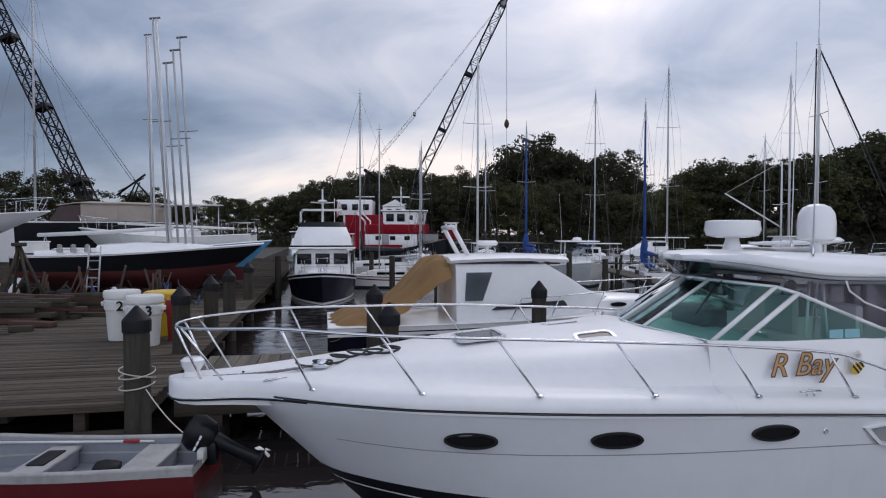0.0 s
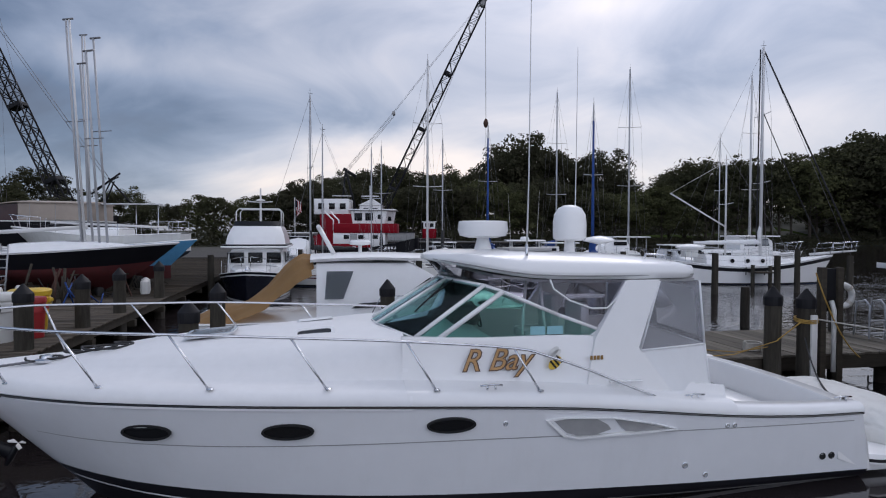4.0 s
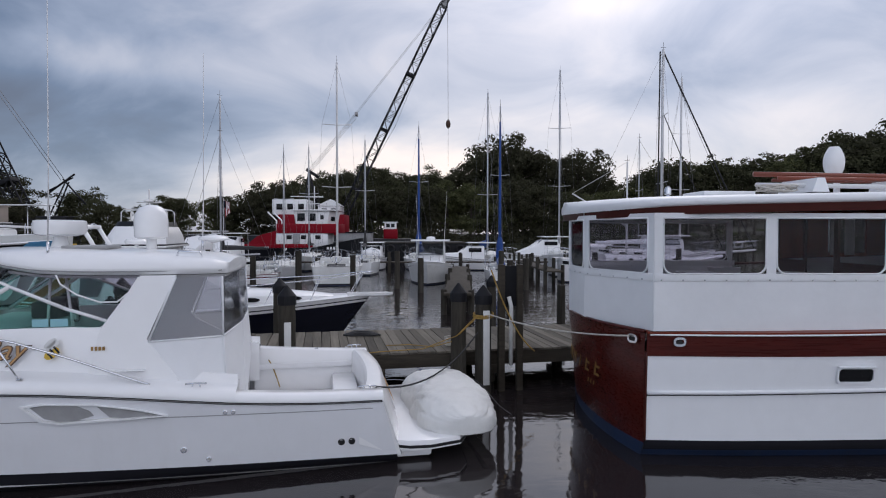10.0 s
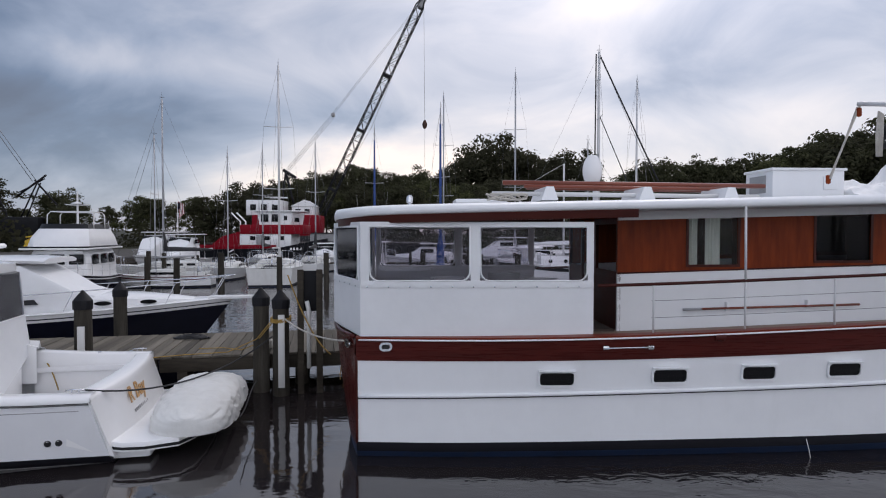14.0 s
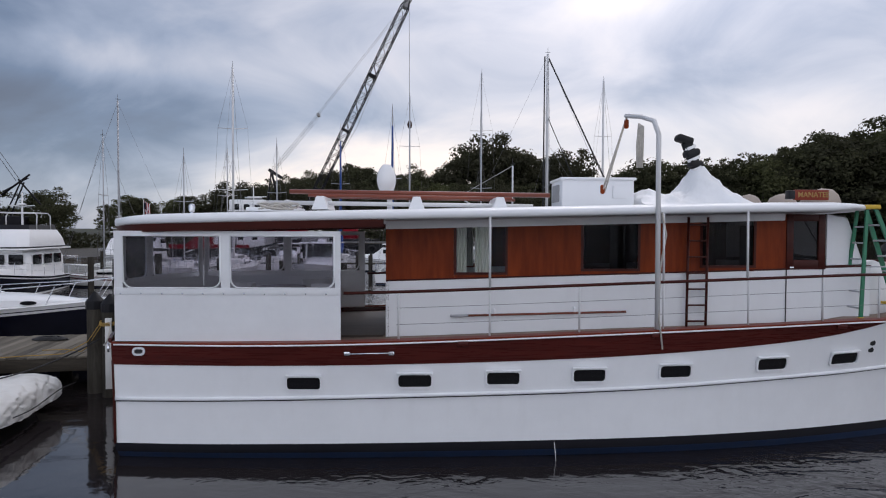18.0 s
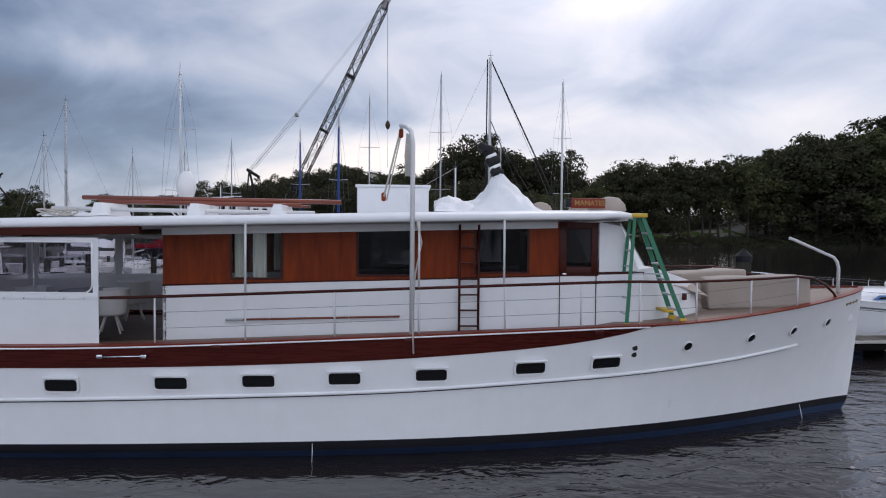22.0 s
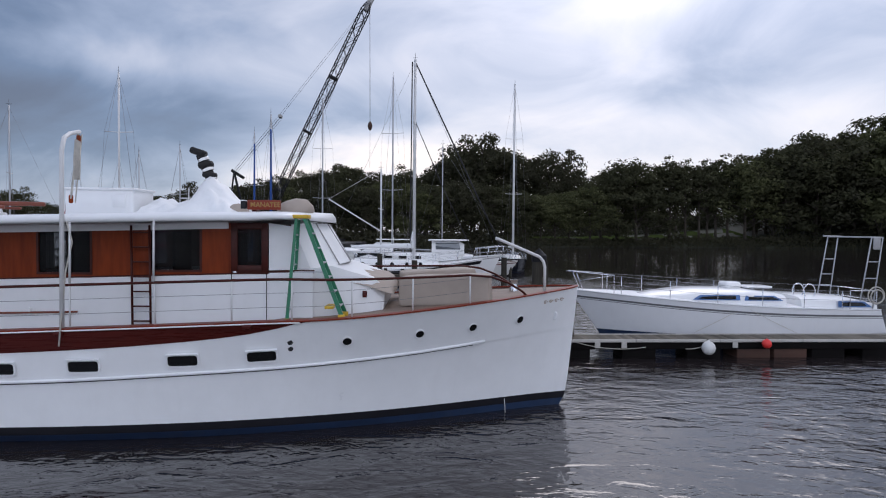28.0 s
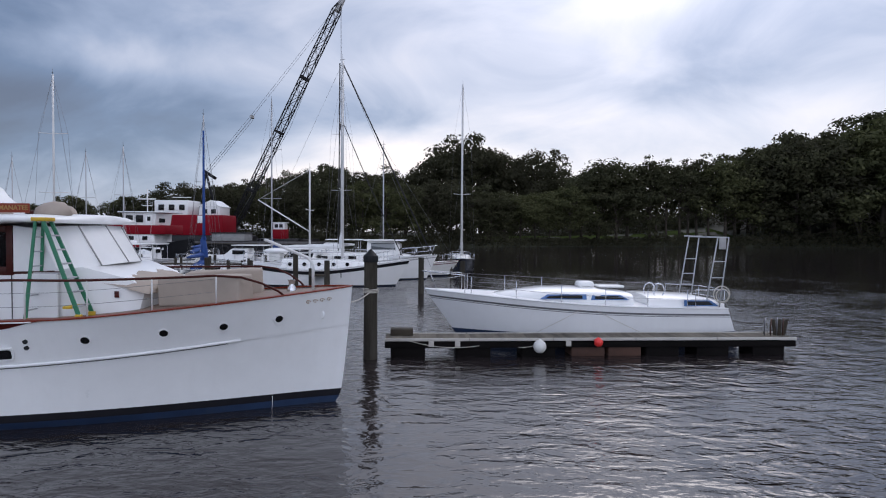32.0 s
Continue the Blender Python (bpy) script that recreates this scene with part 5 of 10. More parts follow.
    for x in [2.08, 2.12, 2.3] + steps(2.8, 4.4, 6) + [4.6, 4.8, 5.0, 5.15, 5.28, 5.38, 5.45, 5.49, 5.51]:
        w = lerp(((2.08, 1.06), (2.12, 1.15), (2.3, 1.22), (3.2, 1.26), (4.4, 1.23), (4.8, 1.13), (5.0, 1.03), (5.2, 0.86), (5.35, 0.66), (5.45, 0.44), (5.51, 0.16)), x)
        zb = lerp(((2.08, 2.69), (3.6, 2.69), (4.3, 2.71), (4.7, 2.76), (5.1, 2.84), (5.51, 2.91)), x)
        zt = lerp(((2.08, 2.86), (2.3, 2.92), (3, 2.97), (4.4, 3.02), (5.0, 3.03), (5.3, 3.02), (5.51, 2.97)), x)
        lip = min(0.17, zt - zb - 0.03)
        top = [(w - 0.04, zb), (w, zb + lip * 0.3), (w, zb + lip * 0.55), (w - 0.05, zb + lip), (w * 0.8, zt - 0.03 * min(1, w)), (w * 0.4, zt), (0, zt + 0.01)]
        sec = [(x, y, z) for y, z in top] + [(x, -y, z) for y, z in top[-2::-1]] + [(x, -w * 0.5, zb - 0.01), (x, 0, zb - 0.01), (x, w * 0.5, zb - 0.01)]
        secs.append(sec)
    part("hardtop", loft(nb(), secs, closed=True, cap0=True, cap1=True), GEL, boat, "white moulded hardtop", angle=50)
    b = nb()
    secs = []
    for x in steps(2.1, 4.3, 6) + [4.6, 4.8]:
        w = lerp(((2.1, 1.13), (3.2, 1.21), (4.3, 1.19), (4.8, 1.05)), x)
        z = lerp(((2.1, 2.68), (4.2, 2.69), (4.8, 2.75)), x)
        secs.append([(x, w, z), (x, w, z - 0.035), (x, -w, z - 0.035), (x, -w, z)])
    part("hardtop_trim", loft(b, secs, closed=True, cap0=True, cap1=True), GREYV, boat)
    # grey piping round the edge
    b = nb()
    tube(b, [(x, lerp(((2.12, 1.16), (3.2, 1.268), (4.4, 1.238), (4.8, 1.137), (5.0, 1.037), (5.2, 0.866), (5.35, 0.664), (5.45, 0.444)), x), lerp(((2.1, 2.735), (3.6, 2.735), (4.3, 2.755), (4.7, 2.80), (5.1, 2.87), (5.5, 2.93)), x)) for x in steps(2.14, 5.44, 24)], 0.008, 5)
    part("edge_piping", b, GREYV, boat)
    part("visor_curtain", loft(nb(), [[(5.40, 0.5, 2.88), (5.17, 0.40, 2.67)], [(5.46, 0, 2.90), (5.26, 0, 2.68)], [(5.40, -0.5, 2.88), (5.17, -0.40, 2.67)]]), DARKG, boat)
    for s in (1, -1):
        part("visor_curtain", loft(nb(), [[(5.40, 0.5 * s, 2.88), (5.17, 0.40 * s, 2.67)], [(5.12, 0.90 * s, 2.83), (5.0, 0.86 * s, 2.65)], [(4.72, 1.12 * s, 2.75), (4.76, 1.16 * s, 2.58)]]), CLEARV, boat)
    part("hardtop_hatch", box(nb(), (4.1, 0.15, 3.035), (0.62, 0.6, 0.05), 0.02), GREYV, boat)
    b = nb()
    tube(b, [(2.75, 1.0, 2.93), (2.73, 1.0, 2.99), (2.45, 1.0, 2.98), (2.43, 1.0, 2.91)], 0.014, 6)
    part("grab_rail", b, CHROME, boat)

    # open-array radar, satellite dome, aerials, life ring light
    b = nb()
    lathe(b, [(0.14, 2.98), (0.12, 3.06), (0.09, 3.16), (0.09, 3.2)], 16, (4.62, -0.10, 0))
    radar = part("radar_pedestal", b, GEL, boat)
    b = nb()
    lathe(b, [(0.20, 3.19), (0.33, 3.22), (0.36, 3.30), (0.345, 3.42), (0.30, 3.43)], 28, (4.62, -0.10, 0))
    part("radar_dome", b, GEL, boat, "white radar drum")
    b = nb()
    lathe(b, [(0.08, 2.98), (0.07, 3.14), (0.09, 3.17)], 16, (3.34, -0.03, 0))
    part("dome_pedestal", b, GEL, boat)
    b = nb()
    lathe(b, [(0.18, 3.15), (0.235, 3.18), (0.24, 3.24), (0.242, 3.40), (0.225, 3.53), (0.17, 3.62), (0.09, 3.66), (0, 3.67)], 26, (3.34, -0.03, 0))
    part("satellite_dome", b, GEL, boat, "white satellite dome")
    b = nb()
    lathe(b, [(0.02, 2.95), (0.02, 3.08), (0.05, 3.09), (0.24, 3.13), (0.25, 3.15), (0.2, 3.19), (0.05, 3.215), (0, 3.22)], 24, (2.55, -0.7, 0))
    part("gps_dome", b, GEL, boat)
    for x, y, h in ((4.35, 1.0, 6.4), (2.8, -1.1, 6.3)):
        b = nb()
        tube(b, [(x, y, 2.90), (x, y, 3.12)], 0.02, 8)
        a = part("aerial_mount", b, CHROME, boat)
        b = nb()
        tube(b, [(x, y, 3.1), (x - 0.02, y, 3.9), (x - 0.04, y, h)], 0.012, 6, r1=0.005)
        part("aerial", b, ALUW, a, "tall white whip aerial")

    # helm inside: dash, seats, wheel
    part("dashboard", box(nb(), (5.25, 0, 1.84), (1.0, 2.1, 0.26), 0.08), mat("aqua_dash", (0.56, 0.66, 0.65), 0.6, var=0.06), boat)
    part("instrument_pod", box(nb(), (4.85, -0.5, 2.08), (0.4, 0.8, 0.28), 0.06), DARKIN, boat)
    for y in (-0.5, 0.55):
        part("helm_seat", box(nb(), (3.7, y, 1.75), (0.5, 0.6, 0.16), 0.06), GEL, boat)
        part("seat_back", box(nb(), (3.48, y, 2.05), (0.14, 0.58, 0.6), 0.06), GEL, boat)
        part("seat_pedestal", box(nb(), (3.7, y, 1.2), (0.3, 0.3, 1.0), 0.03), GELDECK, boat)
    b = nb()
    wheel = [(4.62 + 0.07 * math.cos(a), -0.5 + 0.2 * math.sin(a), 2.05 + 0.19 * math.cos(a)) for a in steps(0, 2 * math.pi, 18)]
    tube(b, wheel, 0.014, 6)
    part("steering_wheel", b, RUBBER, boat)
    part("helm_floor", box(nb(), (4.2, 0, 0.95), (3.6, 2.6, 0.06)), GELDECK, boat)
    b = nb()
    tube(b, [(4.42, 0.95, 1.5), (4.34, 0.95, 2.68)], 0.02, 6)
    tube(b, [(4.02, 0.95, 1.5), (4.16, 0.95, 2.68)], 0.02, 6)
    part("hardtop_post", b, GEL, boat)
    for x, w in ((4.32, 0.22), (4.10, 0.24)):
        o = part("window_sticker", box(nb(), (x, 1.328, 2.09), (w * 0.85, 0.004, 0.10)), mat("aqua_sticker", (0.25, 0.50, 0.55), 0.5), boat)

    LETTERG = mat("tan_gold_vinyl", (0.50, 0.28, 0.11), 0.4, var=0.12, scale=8)
    # name on the side, and the insect beside it
    m = pose(4.88, 1.437, 1.735, 90 - 8, 0, 180)
    letters("name_outline", "R Bay", 0.36, m @ pose(0.004, 0.033, -0.001), mat("brown_outline", (0.09, 0.045, 0.03), 0.5), boat, shear=0.42, bold=0.010, depth=0.002)
    letters("name_lettering", "R Bay", 0.36, m @ pose(0, 0.035, 0.002), LETTERG, boat, shear=0.42, bold=-0.002, depth=0.002)
    bee = part("insect_decal", plate(nb(), [(0.09 * math.cos(a) * 1.1 - 0.02, 0.06 * math.sin(a), 0.0) for a in steps(0, 6.283, 14)[:-1]], (0, 0, 0.003)), YELLOWP, boat, "yellow and black bee emblem", at=pose(4.13, 1.442, 1.73, 82, 0, 180) @ pose(0, 0, 0.002, 0, 0, 40))
    for k in (-0.05, 0.0, 0.05):
        part("stripe", plate(nb(), [(k - 0.012, -0.055, 0.004), (k + 0.012, -0.055, 0.004), (k + 0.012, 0.055, 0.004), (k - 0.012, 0.055, 0.004)], (0, 0, 0.002)), BLACKP, bee)
    for k in (-1, 1):
        part("wing", plate(nb(), [(0.05 + 0.09 * math.cos(a), 0.09 + 0.04 * math.sin(a) + 0.02 * k, 0.004) for a in steps(0, 6.283, 12)[:-1]], (0, 0, 0.002)), GELAGED, bee)
    # builder's plate as plain bars
    for k in range(4):
        part("badge_bar", box(nb(), (3.68 - 0.045 * k, 1.447, 1.76), (0.03, 0.006, 0.05)), GOLD, boat)
    part("step_ledge", box(nb(), (3.25, 1.50, 1.47), (0.42, 0.06, 0.02), 0.008), GEL, boat)
    # name on the transom as in the side lettering, port of hail as bars
    mt = pose(-0.24, 0.25, 0.77, 70, 0, 270)
    letters("transom_lettering", "R Bay", 0.36, mt, LETTERG, boat, shear=0.28, bold=0.004)
    for k in range(9):
        part("hail_bar", box(nb(), (0, 0, 0), (0.045, 0.05, 0.006)), GREYV, boat, at=pose(-0.31, -0.1 + 0.08 * k, 0.52, 70, 0, 270))
    # rod and cleaning gear in the cockpit
    b = nb()
    tube(b, sag((1.75, -1.40, 0.95), (1.55, -1.35, 0.45), -0.05), 0.012, 6)
    part("washdown_hose", b, ROPEY, boat)
    return boat


express_cruiser()

# inflatable under its cover on the swim platform
dinghy = thing("covered_dinghy", pose(8.82, 9.0, 0.34, 0, 0, 100.4), "inflatable dinghy under a creased white cover on the swim platform", "dinghy")
b = nb()
secs = []
for i in range(91):
    t = i / 90
    x = -1.45 + 2.9 * t
    w = 0.62 * (max(0.0, 1 - abs(2 * t - 1) ** 4.5)) ** 0.5 + 0.04
    h = lerp(((0, 0.24), (0.2, 0.42), (0.5, 0.47), (0.8, 0.42), (1, 0.22)), t)
    sec = []
    for j_ in range(41):
        j = j_ * 0.6
        a = math.pi * (1.12 * j / 24 - 0.06)
        sx = math.cos(a)
        sy = math.sin(a)
        k = 1 + 0.06 * noise.noise((x * 1.6, j * 0.2, 1.7)) - 0.06 * (1 - min(1, abs(noise.noise((x * 1.9 + j * 0.22, j * 0.22, 8.1))) * 7)) - 0.045 * (1 - min(1, abs(noise.noise((x * 4.1 - j * 0.3, j * 0.45, 3.3))) * 6)) + 0.015 * noise.noise((x * 9.0, j * 1.3, 4.1))
        sec.append((x, w * k * (abs(sx) ** 0.7) * (1 if sx > 0 else -1), 0.02 + h * k * (abs(sy) ** 0.75) * (1 if sy > 0 else -0.4)))
    secs.append(sec)
part("cover", loft(b, secs, closed=True, cap0=True, cap1=True), COVERW, dinghy, "creased white vinyl cover", angle=70)
b = nb()
tube(b, [(x, -0.76, 0.16 + 0.03 * math.sin(x * 3)) for x in steps(-1.2, 1.2, 12)], 0.01, 6)
part("drawcord", b, ROPED, dinghy)
b = nb()
for s in (1, -1):
    tube(b, [(x, s * 0.40, 0.06) for x in steps(-1.1, 0.95, 6)], 0.10, 10)
part("tube_bottom", b, GREYV, dinghy)


# ---------------------------------------------------------------- classic motor yacht
def motor_yacht():
    boat = thing("classic_motor_yacht", pose(11.0, 9.9, 0, 0, 0, 2.0), "white wooden classic motor yacht with varnished mahogany deckhouse and blue bottom", "yacht")
    cap = lambda x: lerp(((0, 1.82), (3, 1.84), (5, 1.88), (8.5, 2.0), (12.2, 2.12), (13.5, 2.15), (15.8, 2.34), (17.4, 2.49), (18.4, 2.58)), x)
    bd = lambda x: lerp(((0.55, 2.44), (2, 2.62), (3.5, 2.72), (6, 2.74), (8.5, 2.70), (11, 2.56), (13, 2.36), (14.5, 2.12), (15.8, 1.72), (16.8, 1.24), (17.6, 0.74), (18.1, 0.34), (18.36, 0.02)), x)
    bw = lambda x: lerp(((0.55, 2.38), (2, 2.52), (5, 2.60), (8.5, 2.54), (11, 2.28), (13, 1.86), (14.5, 1.42), (15.8, 0.95), (16.8, 0.56), (17.6, 0.25), (18.1, 0.09), (18.36, 0.01)), x)
    stem = lambda z: lerp(((-0.6, 17.6), (0.0, 18.0), (0.3, 18.12), (1.5, 18.26), (2.56, 18.36)), z)

    def half(x, z):
        t = max(0.0, min(1.0, (z - 0.2) / (cap(x) - 0.2)))
        y = bw(x) + (bd(x) - bw(x)) * (0.35 * t + 0.65 * t * t)
        if z < 0.2:
            y *= max(0.0, 1 - 0.45 * (0.2 - z) ** 1.3)
        k = (stem(z) / 18.36 - 1) * max(0.0, (x - 10) / 8.36) ** 2
        return x * (1 + k), max(0.0, y)

    xs = [0.56] + steps(1.0, 12, 22) + steps(12.5, 17.5, 14) + [17.8, 18.0, 18.2, 18.3, 18.36]
    wb = lambda x: lerp(((0, 0.26), (8.5, 0.30), (18.4, 0.30)), x)
    strake = lambda x: lerp(((0, 0.95), (4, 1.02), (8.5, 1.11), (11, 1.21), (12.7, 1.28), (14.7, 1.42), (16.3, 1.57), (18.4, 1.76)), x)
    brown_lo = lambda x: lerp(((0, 1.49), (5, 1.53), (8.5, 1.63), (11, 1.79), (12.2, 1.94), (12.95, 2.12)), x)
    part("lower_planking", hull_band(nb(), xs, half, wb, lambda x: strake(x) - 0.02, 6), PAINTW, boat, "white painted lower planking")
    part("upper_planking", hull_band(nb(), xs, half, lambda x: strake(x) - 0.02, lambda x: min(brown_lo(x), cap(x)) if x < 13.0 else cap(x), 5, out=0.018), PAINTW, boat, "white painted upper planking")
    xb = [x for x in xs if x < 12.6] + [12.6, 12.8, 13.0]
    part("bulwark_band", hull_band(nb(), xb, half, brown_lo, cap, 3, out=0.030), MAHOG, boat, "varnished mahogany bulwark band")
    part("boot_stripe", hull_band(nb(), xs, half, lambda x: wb(x) - 0.15, wb, 2, out=0.004), BOOT, boat, "black boot stripe")
    part("bottom", hull_band(nb(), xs, half, lambda x: -0.7, lambda x: wb(x) - 0.15, 3), BLUEBOT, boat, "faded blue bottom paint")
    # strakes and caps
    b = nb()
    for s in (1, -1):
        for line, r, x0, x1, o in ((strake, 0.032, 0.6, 16.3, 0.024),):
            tube(b, [(half(x, line(x))[0], s * (half(x, line(x))[1] + o), line(x)) for x in steps(x0, x1, 50)], r, 6)
    part("rubbing_strake", b, PAINTW, boat)
    part("strake_seam", hull_band(nb(), [x for x in xs if x < 16.3], half, lambda x: strake(x) - 0.048, lambda x: strake(x) - 0.030, 1, out=0.012), BOOT, boat, "dark line under the strake")
    b = nb()
    for s in (1, -1):
        secs = []
        for x in xs:
            px, py = half(x, cap(x))
            secs.append([(px, s * max(0, py + 0.045), cap(x) - 0.005), (px, s * max(0, py + 0.05), cap(x) + 0.02), (px, s * max(0, py - 0.10), cap(x) + 0.03), (px, s * max(0, py - 0.10), cap(x) - 0.005)])
        bb = loft(b, secs, closed=True)
    part("cap_rail", b, CAPR, boat, "varnished cap rail")
    b = nb()
    for s in (1, -1):
        tube(b, [(half(x, cap(x))[0], s * (half(x, cap(x))[1] + 0.04), cap(x) - 0.02) for x in steps(0.6, 12.9, 40)], 0.014, 6)
    part("white_moulding", b, PAINTW, boat)
    # rounded varnished transom
    # the far quarter lies nearer to the middle line than the near one: FAR is its share of the breadth at the stern
    FAR = 0.51

    def tran(y, z, w=2.44):
        t = max(0.0, min(1.0, z / 1.8))
        q = min(1.0, abs(y + w * (1 - FAR) / 2) / (w * (1 + FAR) / 2))
        return 0.56 - (0.46 - 0.24 * (1 - t) ** 1.5) * (1 - q ** 2.1)
    for name, z0, z1, m_, rows in (("transom", 0.22, 1.56, MAHOG, 8), ("transom_bulwark", 1.56, 1.84, MAHOG, 2), ("transom_boot", -0.6, 0.22, BLUEBOT, 4)):
        secs = []
        for j in range(29):
            col = []
            for i in range(rows + 1):
                z = z0 + (z1 - z0) * i / rows
                w = half(0.56, z)[1]
                y = -w + w * (1 + FAR) * j / 28
                col.append((tran(y, z, w) - (0.02 if name == "transom_bulwark" else 0), y, z))
            secs.append(col)
        part(name, loft(nb(), secs), m_, boat, "curved varnished mahogany transom" if name == "transom" else "")
    for k, s in ((0, -1), (1, 1)):
        b = nb()
        tube(b, [(0.565, s * (half(0.56, z)[1] + 0.012), z) for z in steps(0.26, 1.55, 8)], 0.022, 6)
        part("corner_moulding", b, MAHOGD, boat)
    b = nb()
    tube(b, [(tran(y, 1.84) - 0.03, y, 1.85) for y in steps(-2.44, 2.44 * FAR, 24)], 0.03, 6)
    part("taffrail", b, MAHOG, boat)
    # name across the transom; the port of hail as plain bars
    for i, ch in enumerate("MANATEE"):
        y = 0.94 - i * 0.375
        a = math.degrees(math.atan2(tran(y + 0.1, 1.2) - tran(y - 0.1, 1.2), 0.2))
        letters("transom_letter", ch, 0.41, pose(tran(y, 1.07) - 0.012, y, 1.07, 84, 0, 270 - a), GOLD, boat)
    for i in range(3):
        y = -0.86 - i * 0.12
        part("hail_bar", box(nb(), (0, 0, 0), (0.045, 0.065, 0.006)), GOLD, boat, at=pose(tran(y, 0.78) - 0.006, y, 0.78, 82, 0, 270))

    b = nb()
    band(b, [(u, v, 0) for u, v in rrect(0.19, 0.13, 0.06)], [(u, v, 0) for u, v in rrect(0.12, 0.065, 0.03)], (0, 0, 0.03))
    ya = math.degrees(math.atan2(tran(-2.2, 1.72) - tran(-2.36, 1.72), 0.16))
    w = part("stern_hawse", b, CHROME, boat, at=pose(tran(-2.28, 1.72) - 0.045, -2.28, 1.72, 90, 0, 270 - ya))
    part("backing", plate(nb(), [(u, v, 0.002) for u, v in rrect(0.13, 0.075, 0.03)], (0, 0, 0.003)), DARKIN, w)

    def on_hull(x, z, s, out):
        """A frame that lies on the planking: x along it, y up it, z outwards."""
        P = lambda u, v: Vector((half(u, v)[0], s * half(u, v)[1], v))
        tx, tz = (P(x + 0.1, z) - P(x - 0.1, z)).normalized(), (P(x, z + 0.1) - P(x, z - 0.1)).normalized()
        n_ = tx.cross(tz).normalized()
        if n_.y * s < 0:
            n_ = -n_
        r_ = tz.cross(n_).normalized()
        return Matrix.Translation(P(x, z) + n_ * out) @ Matrix((r_, n_.cross(r_), n_)).transposed().to_4x4()

    # hull windows
    for i, x in enumerate((3.50, 5.18, 6.53, 7.87, 9.25, 10.88, 12.20)):
        z = lerp(((3.5, 1.24), (6.5, 1.30), (9.25, 1.37), (10.9, 1.45), (12.2, 1.50)), x)
        for s in (-1, 1):
            m = on_hull(x, z, s, 0.020)
            b = nb()
            o, n_ = rrect(0.55, 0.25, 0.06), rrect(0.50, 0.19, 0.05)
            band(b, [(u, v, 0) for u, v in o], [(u, v, 0) for u, v in n_], (0, 0, 0.03))
            w = part("hull_window", b, PAINTW, boat, "white framed hull window", at=m)
            part("pane", plate(nb(), [(u, v, 0.004) for u, v in n_], (0, 0, 0.006)), DARKG, w)
            part("backing", plate(nb(), [(u, v, 0.001) for u, v in n_], (0, 0, 0.002)), DARKIN, w)
            part("brow", box(nb(), (0, 0.125, 0.03), (0.54, 0.022, 0.06), 0.01), PAINTW, w)
    for x, z in ((13.69, 1.745), (15.0, 1.83), (16.02, 1.90), (17.0, 1.99)):
        for s in (-1, 1):
            b = nb()
            band(b, [(0.098 * math.cos(q), 0.098 * math.sin(q), 0) for q in steps(0, 6.2832, 20)[:-1]], [(0.080 * math.cos(q), 0.080 * math.sin(q), 0) for q in steps(0, 6.2832, 20)[:-1]], (0, 0, 0.025))
            w = part("porthole", b, PAINTW, boat, at=on_hull(x, z, s, 0.022))
            part("pane", plate(nb(), [(0.08 * math.cos(q), 0.08 * math.sin(q), 0.005) for q in steps(0, 6.2832, 20)[:-1]], (0, 0, 0.006)), DARKG, w)
            part("backing", plate(nb(), [(0.08 * math.cos(q), 0.08 * math.sin(q), 0.001) for q in steps(0, 6.2832, 20)[:-1]], (0, 0, 0.002)), DARKIN, w)
    # hawse pipes, bulwark handrail, vents
    for x, z in ((1.0, 1.71),):
        px, py = half(x, z)
        b = nb()
        band(b, [(u, v, 0) for u, v in rrect(0.19, 0.13, 0.06)], [(u, v, 0) for u, v in rrect(0.12, 0.065, 0.03)], (0, 0, 0.03))
        w = part("hawse_pipe", b, CHROME, boat, at=pose(px, -(py + 0.035), z, 90, 0, 4))
        part("backing", plate(nb(), [(u, v, 0.002) for u, v in rrect(0.13, 0.075, 0.03)], (0, 0, 0.003)), DARKIN, w)
    b = nb()
    tube(b, [(4.15, -2.86, 1.715), (4.85, -2.87, 1.73)], 0.012, 6)
    gr = part("grab_rail", b, CHROME, boat)
    for x in (4.17, 4.83):
        part("bracket", box(nb(), (x, -2.82, 1.72), (0.09, 0.09, 0.06), 0.01), CHROME, gr)
    for x, z in ((12.70, 1.62), (12.70, 1.74)):
        px, py = half(x, z)
        b = nb()
        lathe(b, [(0.045, 0), (0.05, 0.02), (0.03, 0.04)], 12, (px, 0, z), "y")
        o = part("exhaust_vent", b, RUBBER, boat)
        o.matrix_basis = Matrix.Translation((0, -(py + 0.03), 0))
    for x in (5.9, 8.9, 12.0):
        part("scupper", box(nb(), (x, -(half(x, cap(x))[1] + 0.04), cap(x) - 0.06), (0.16, 0.03, 0.08), 0.01), MAHOG, boat)
    px, py = half(17.8, 1.85)
    b = nb()
    lathe(b, [(0.09, 0), (0.10, 0.02), (0.06, 0.04)], 14, (0, 0, 0), "y")
    part("anchor_hawse", b, PAINTW, boat, at=pose(px, -(py + 0.03), 2.0, 0, 0, -36))
    # scrollwork at the bow
    b = nb()
    for i in range(4):
        x = 17.55 + 0.13 * i
        pts = []
        for k in range(14):
            a = k * 0.5
            pts.append((x + 0.05 * math.cos(a) * (1 - k / 16), 0, cap(x) - 0.20 + 0.03 * math.sin(a)))
        tube(b, [(half(p[0], p[2])[0], -(half(p[0], p[2])[1] + 0.02), p[2]) for p in pts], 0.007, 5)
    part("bow_scroll", b, GOLD, boat)

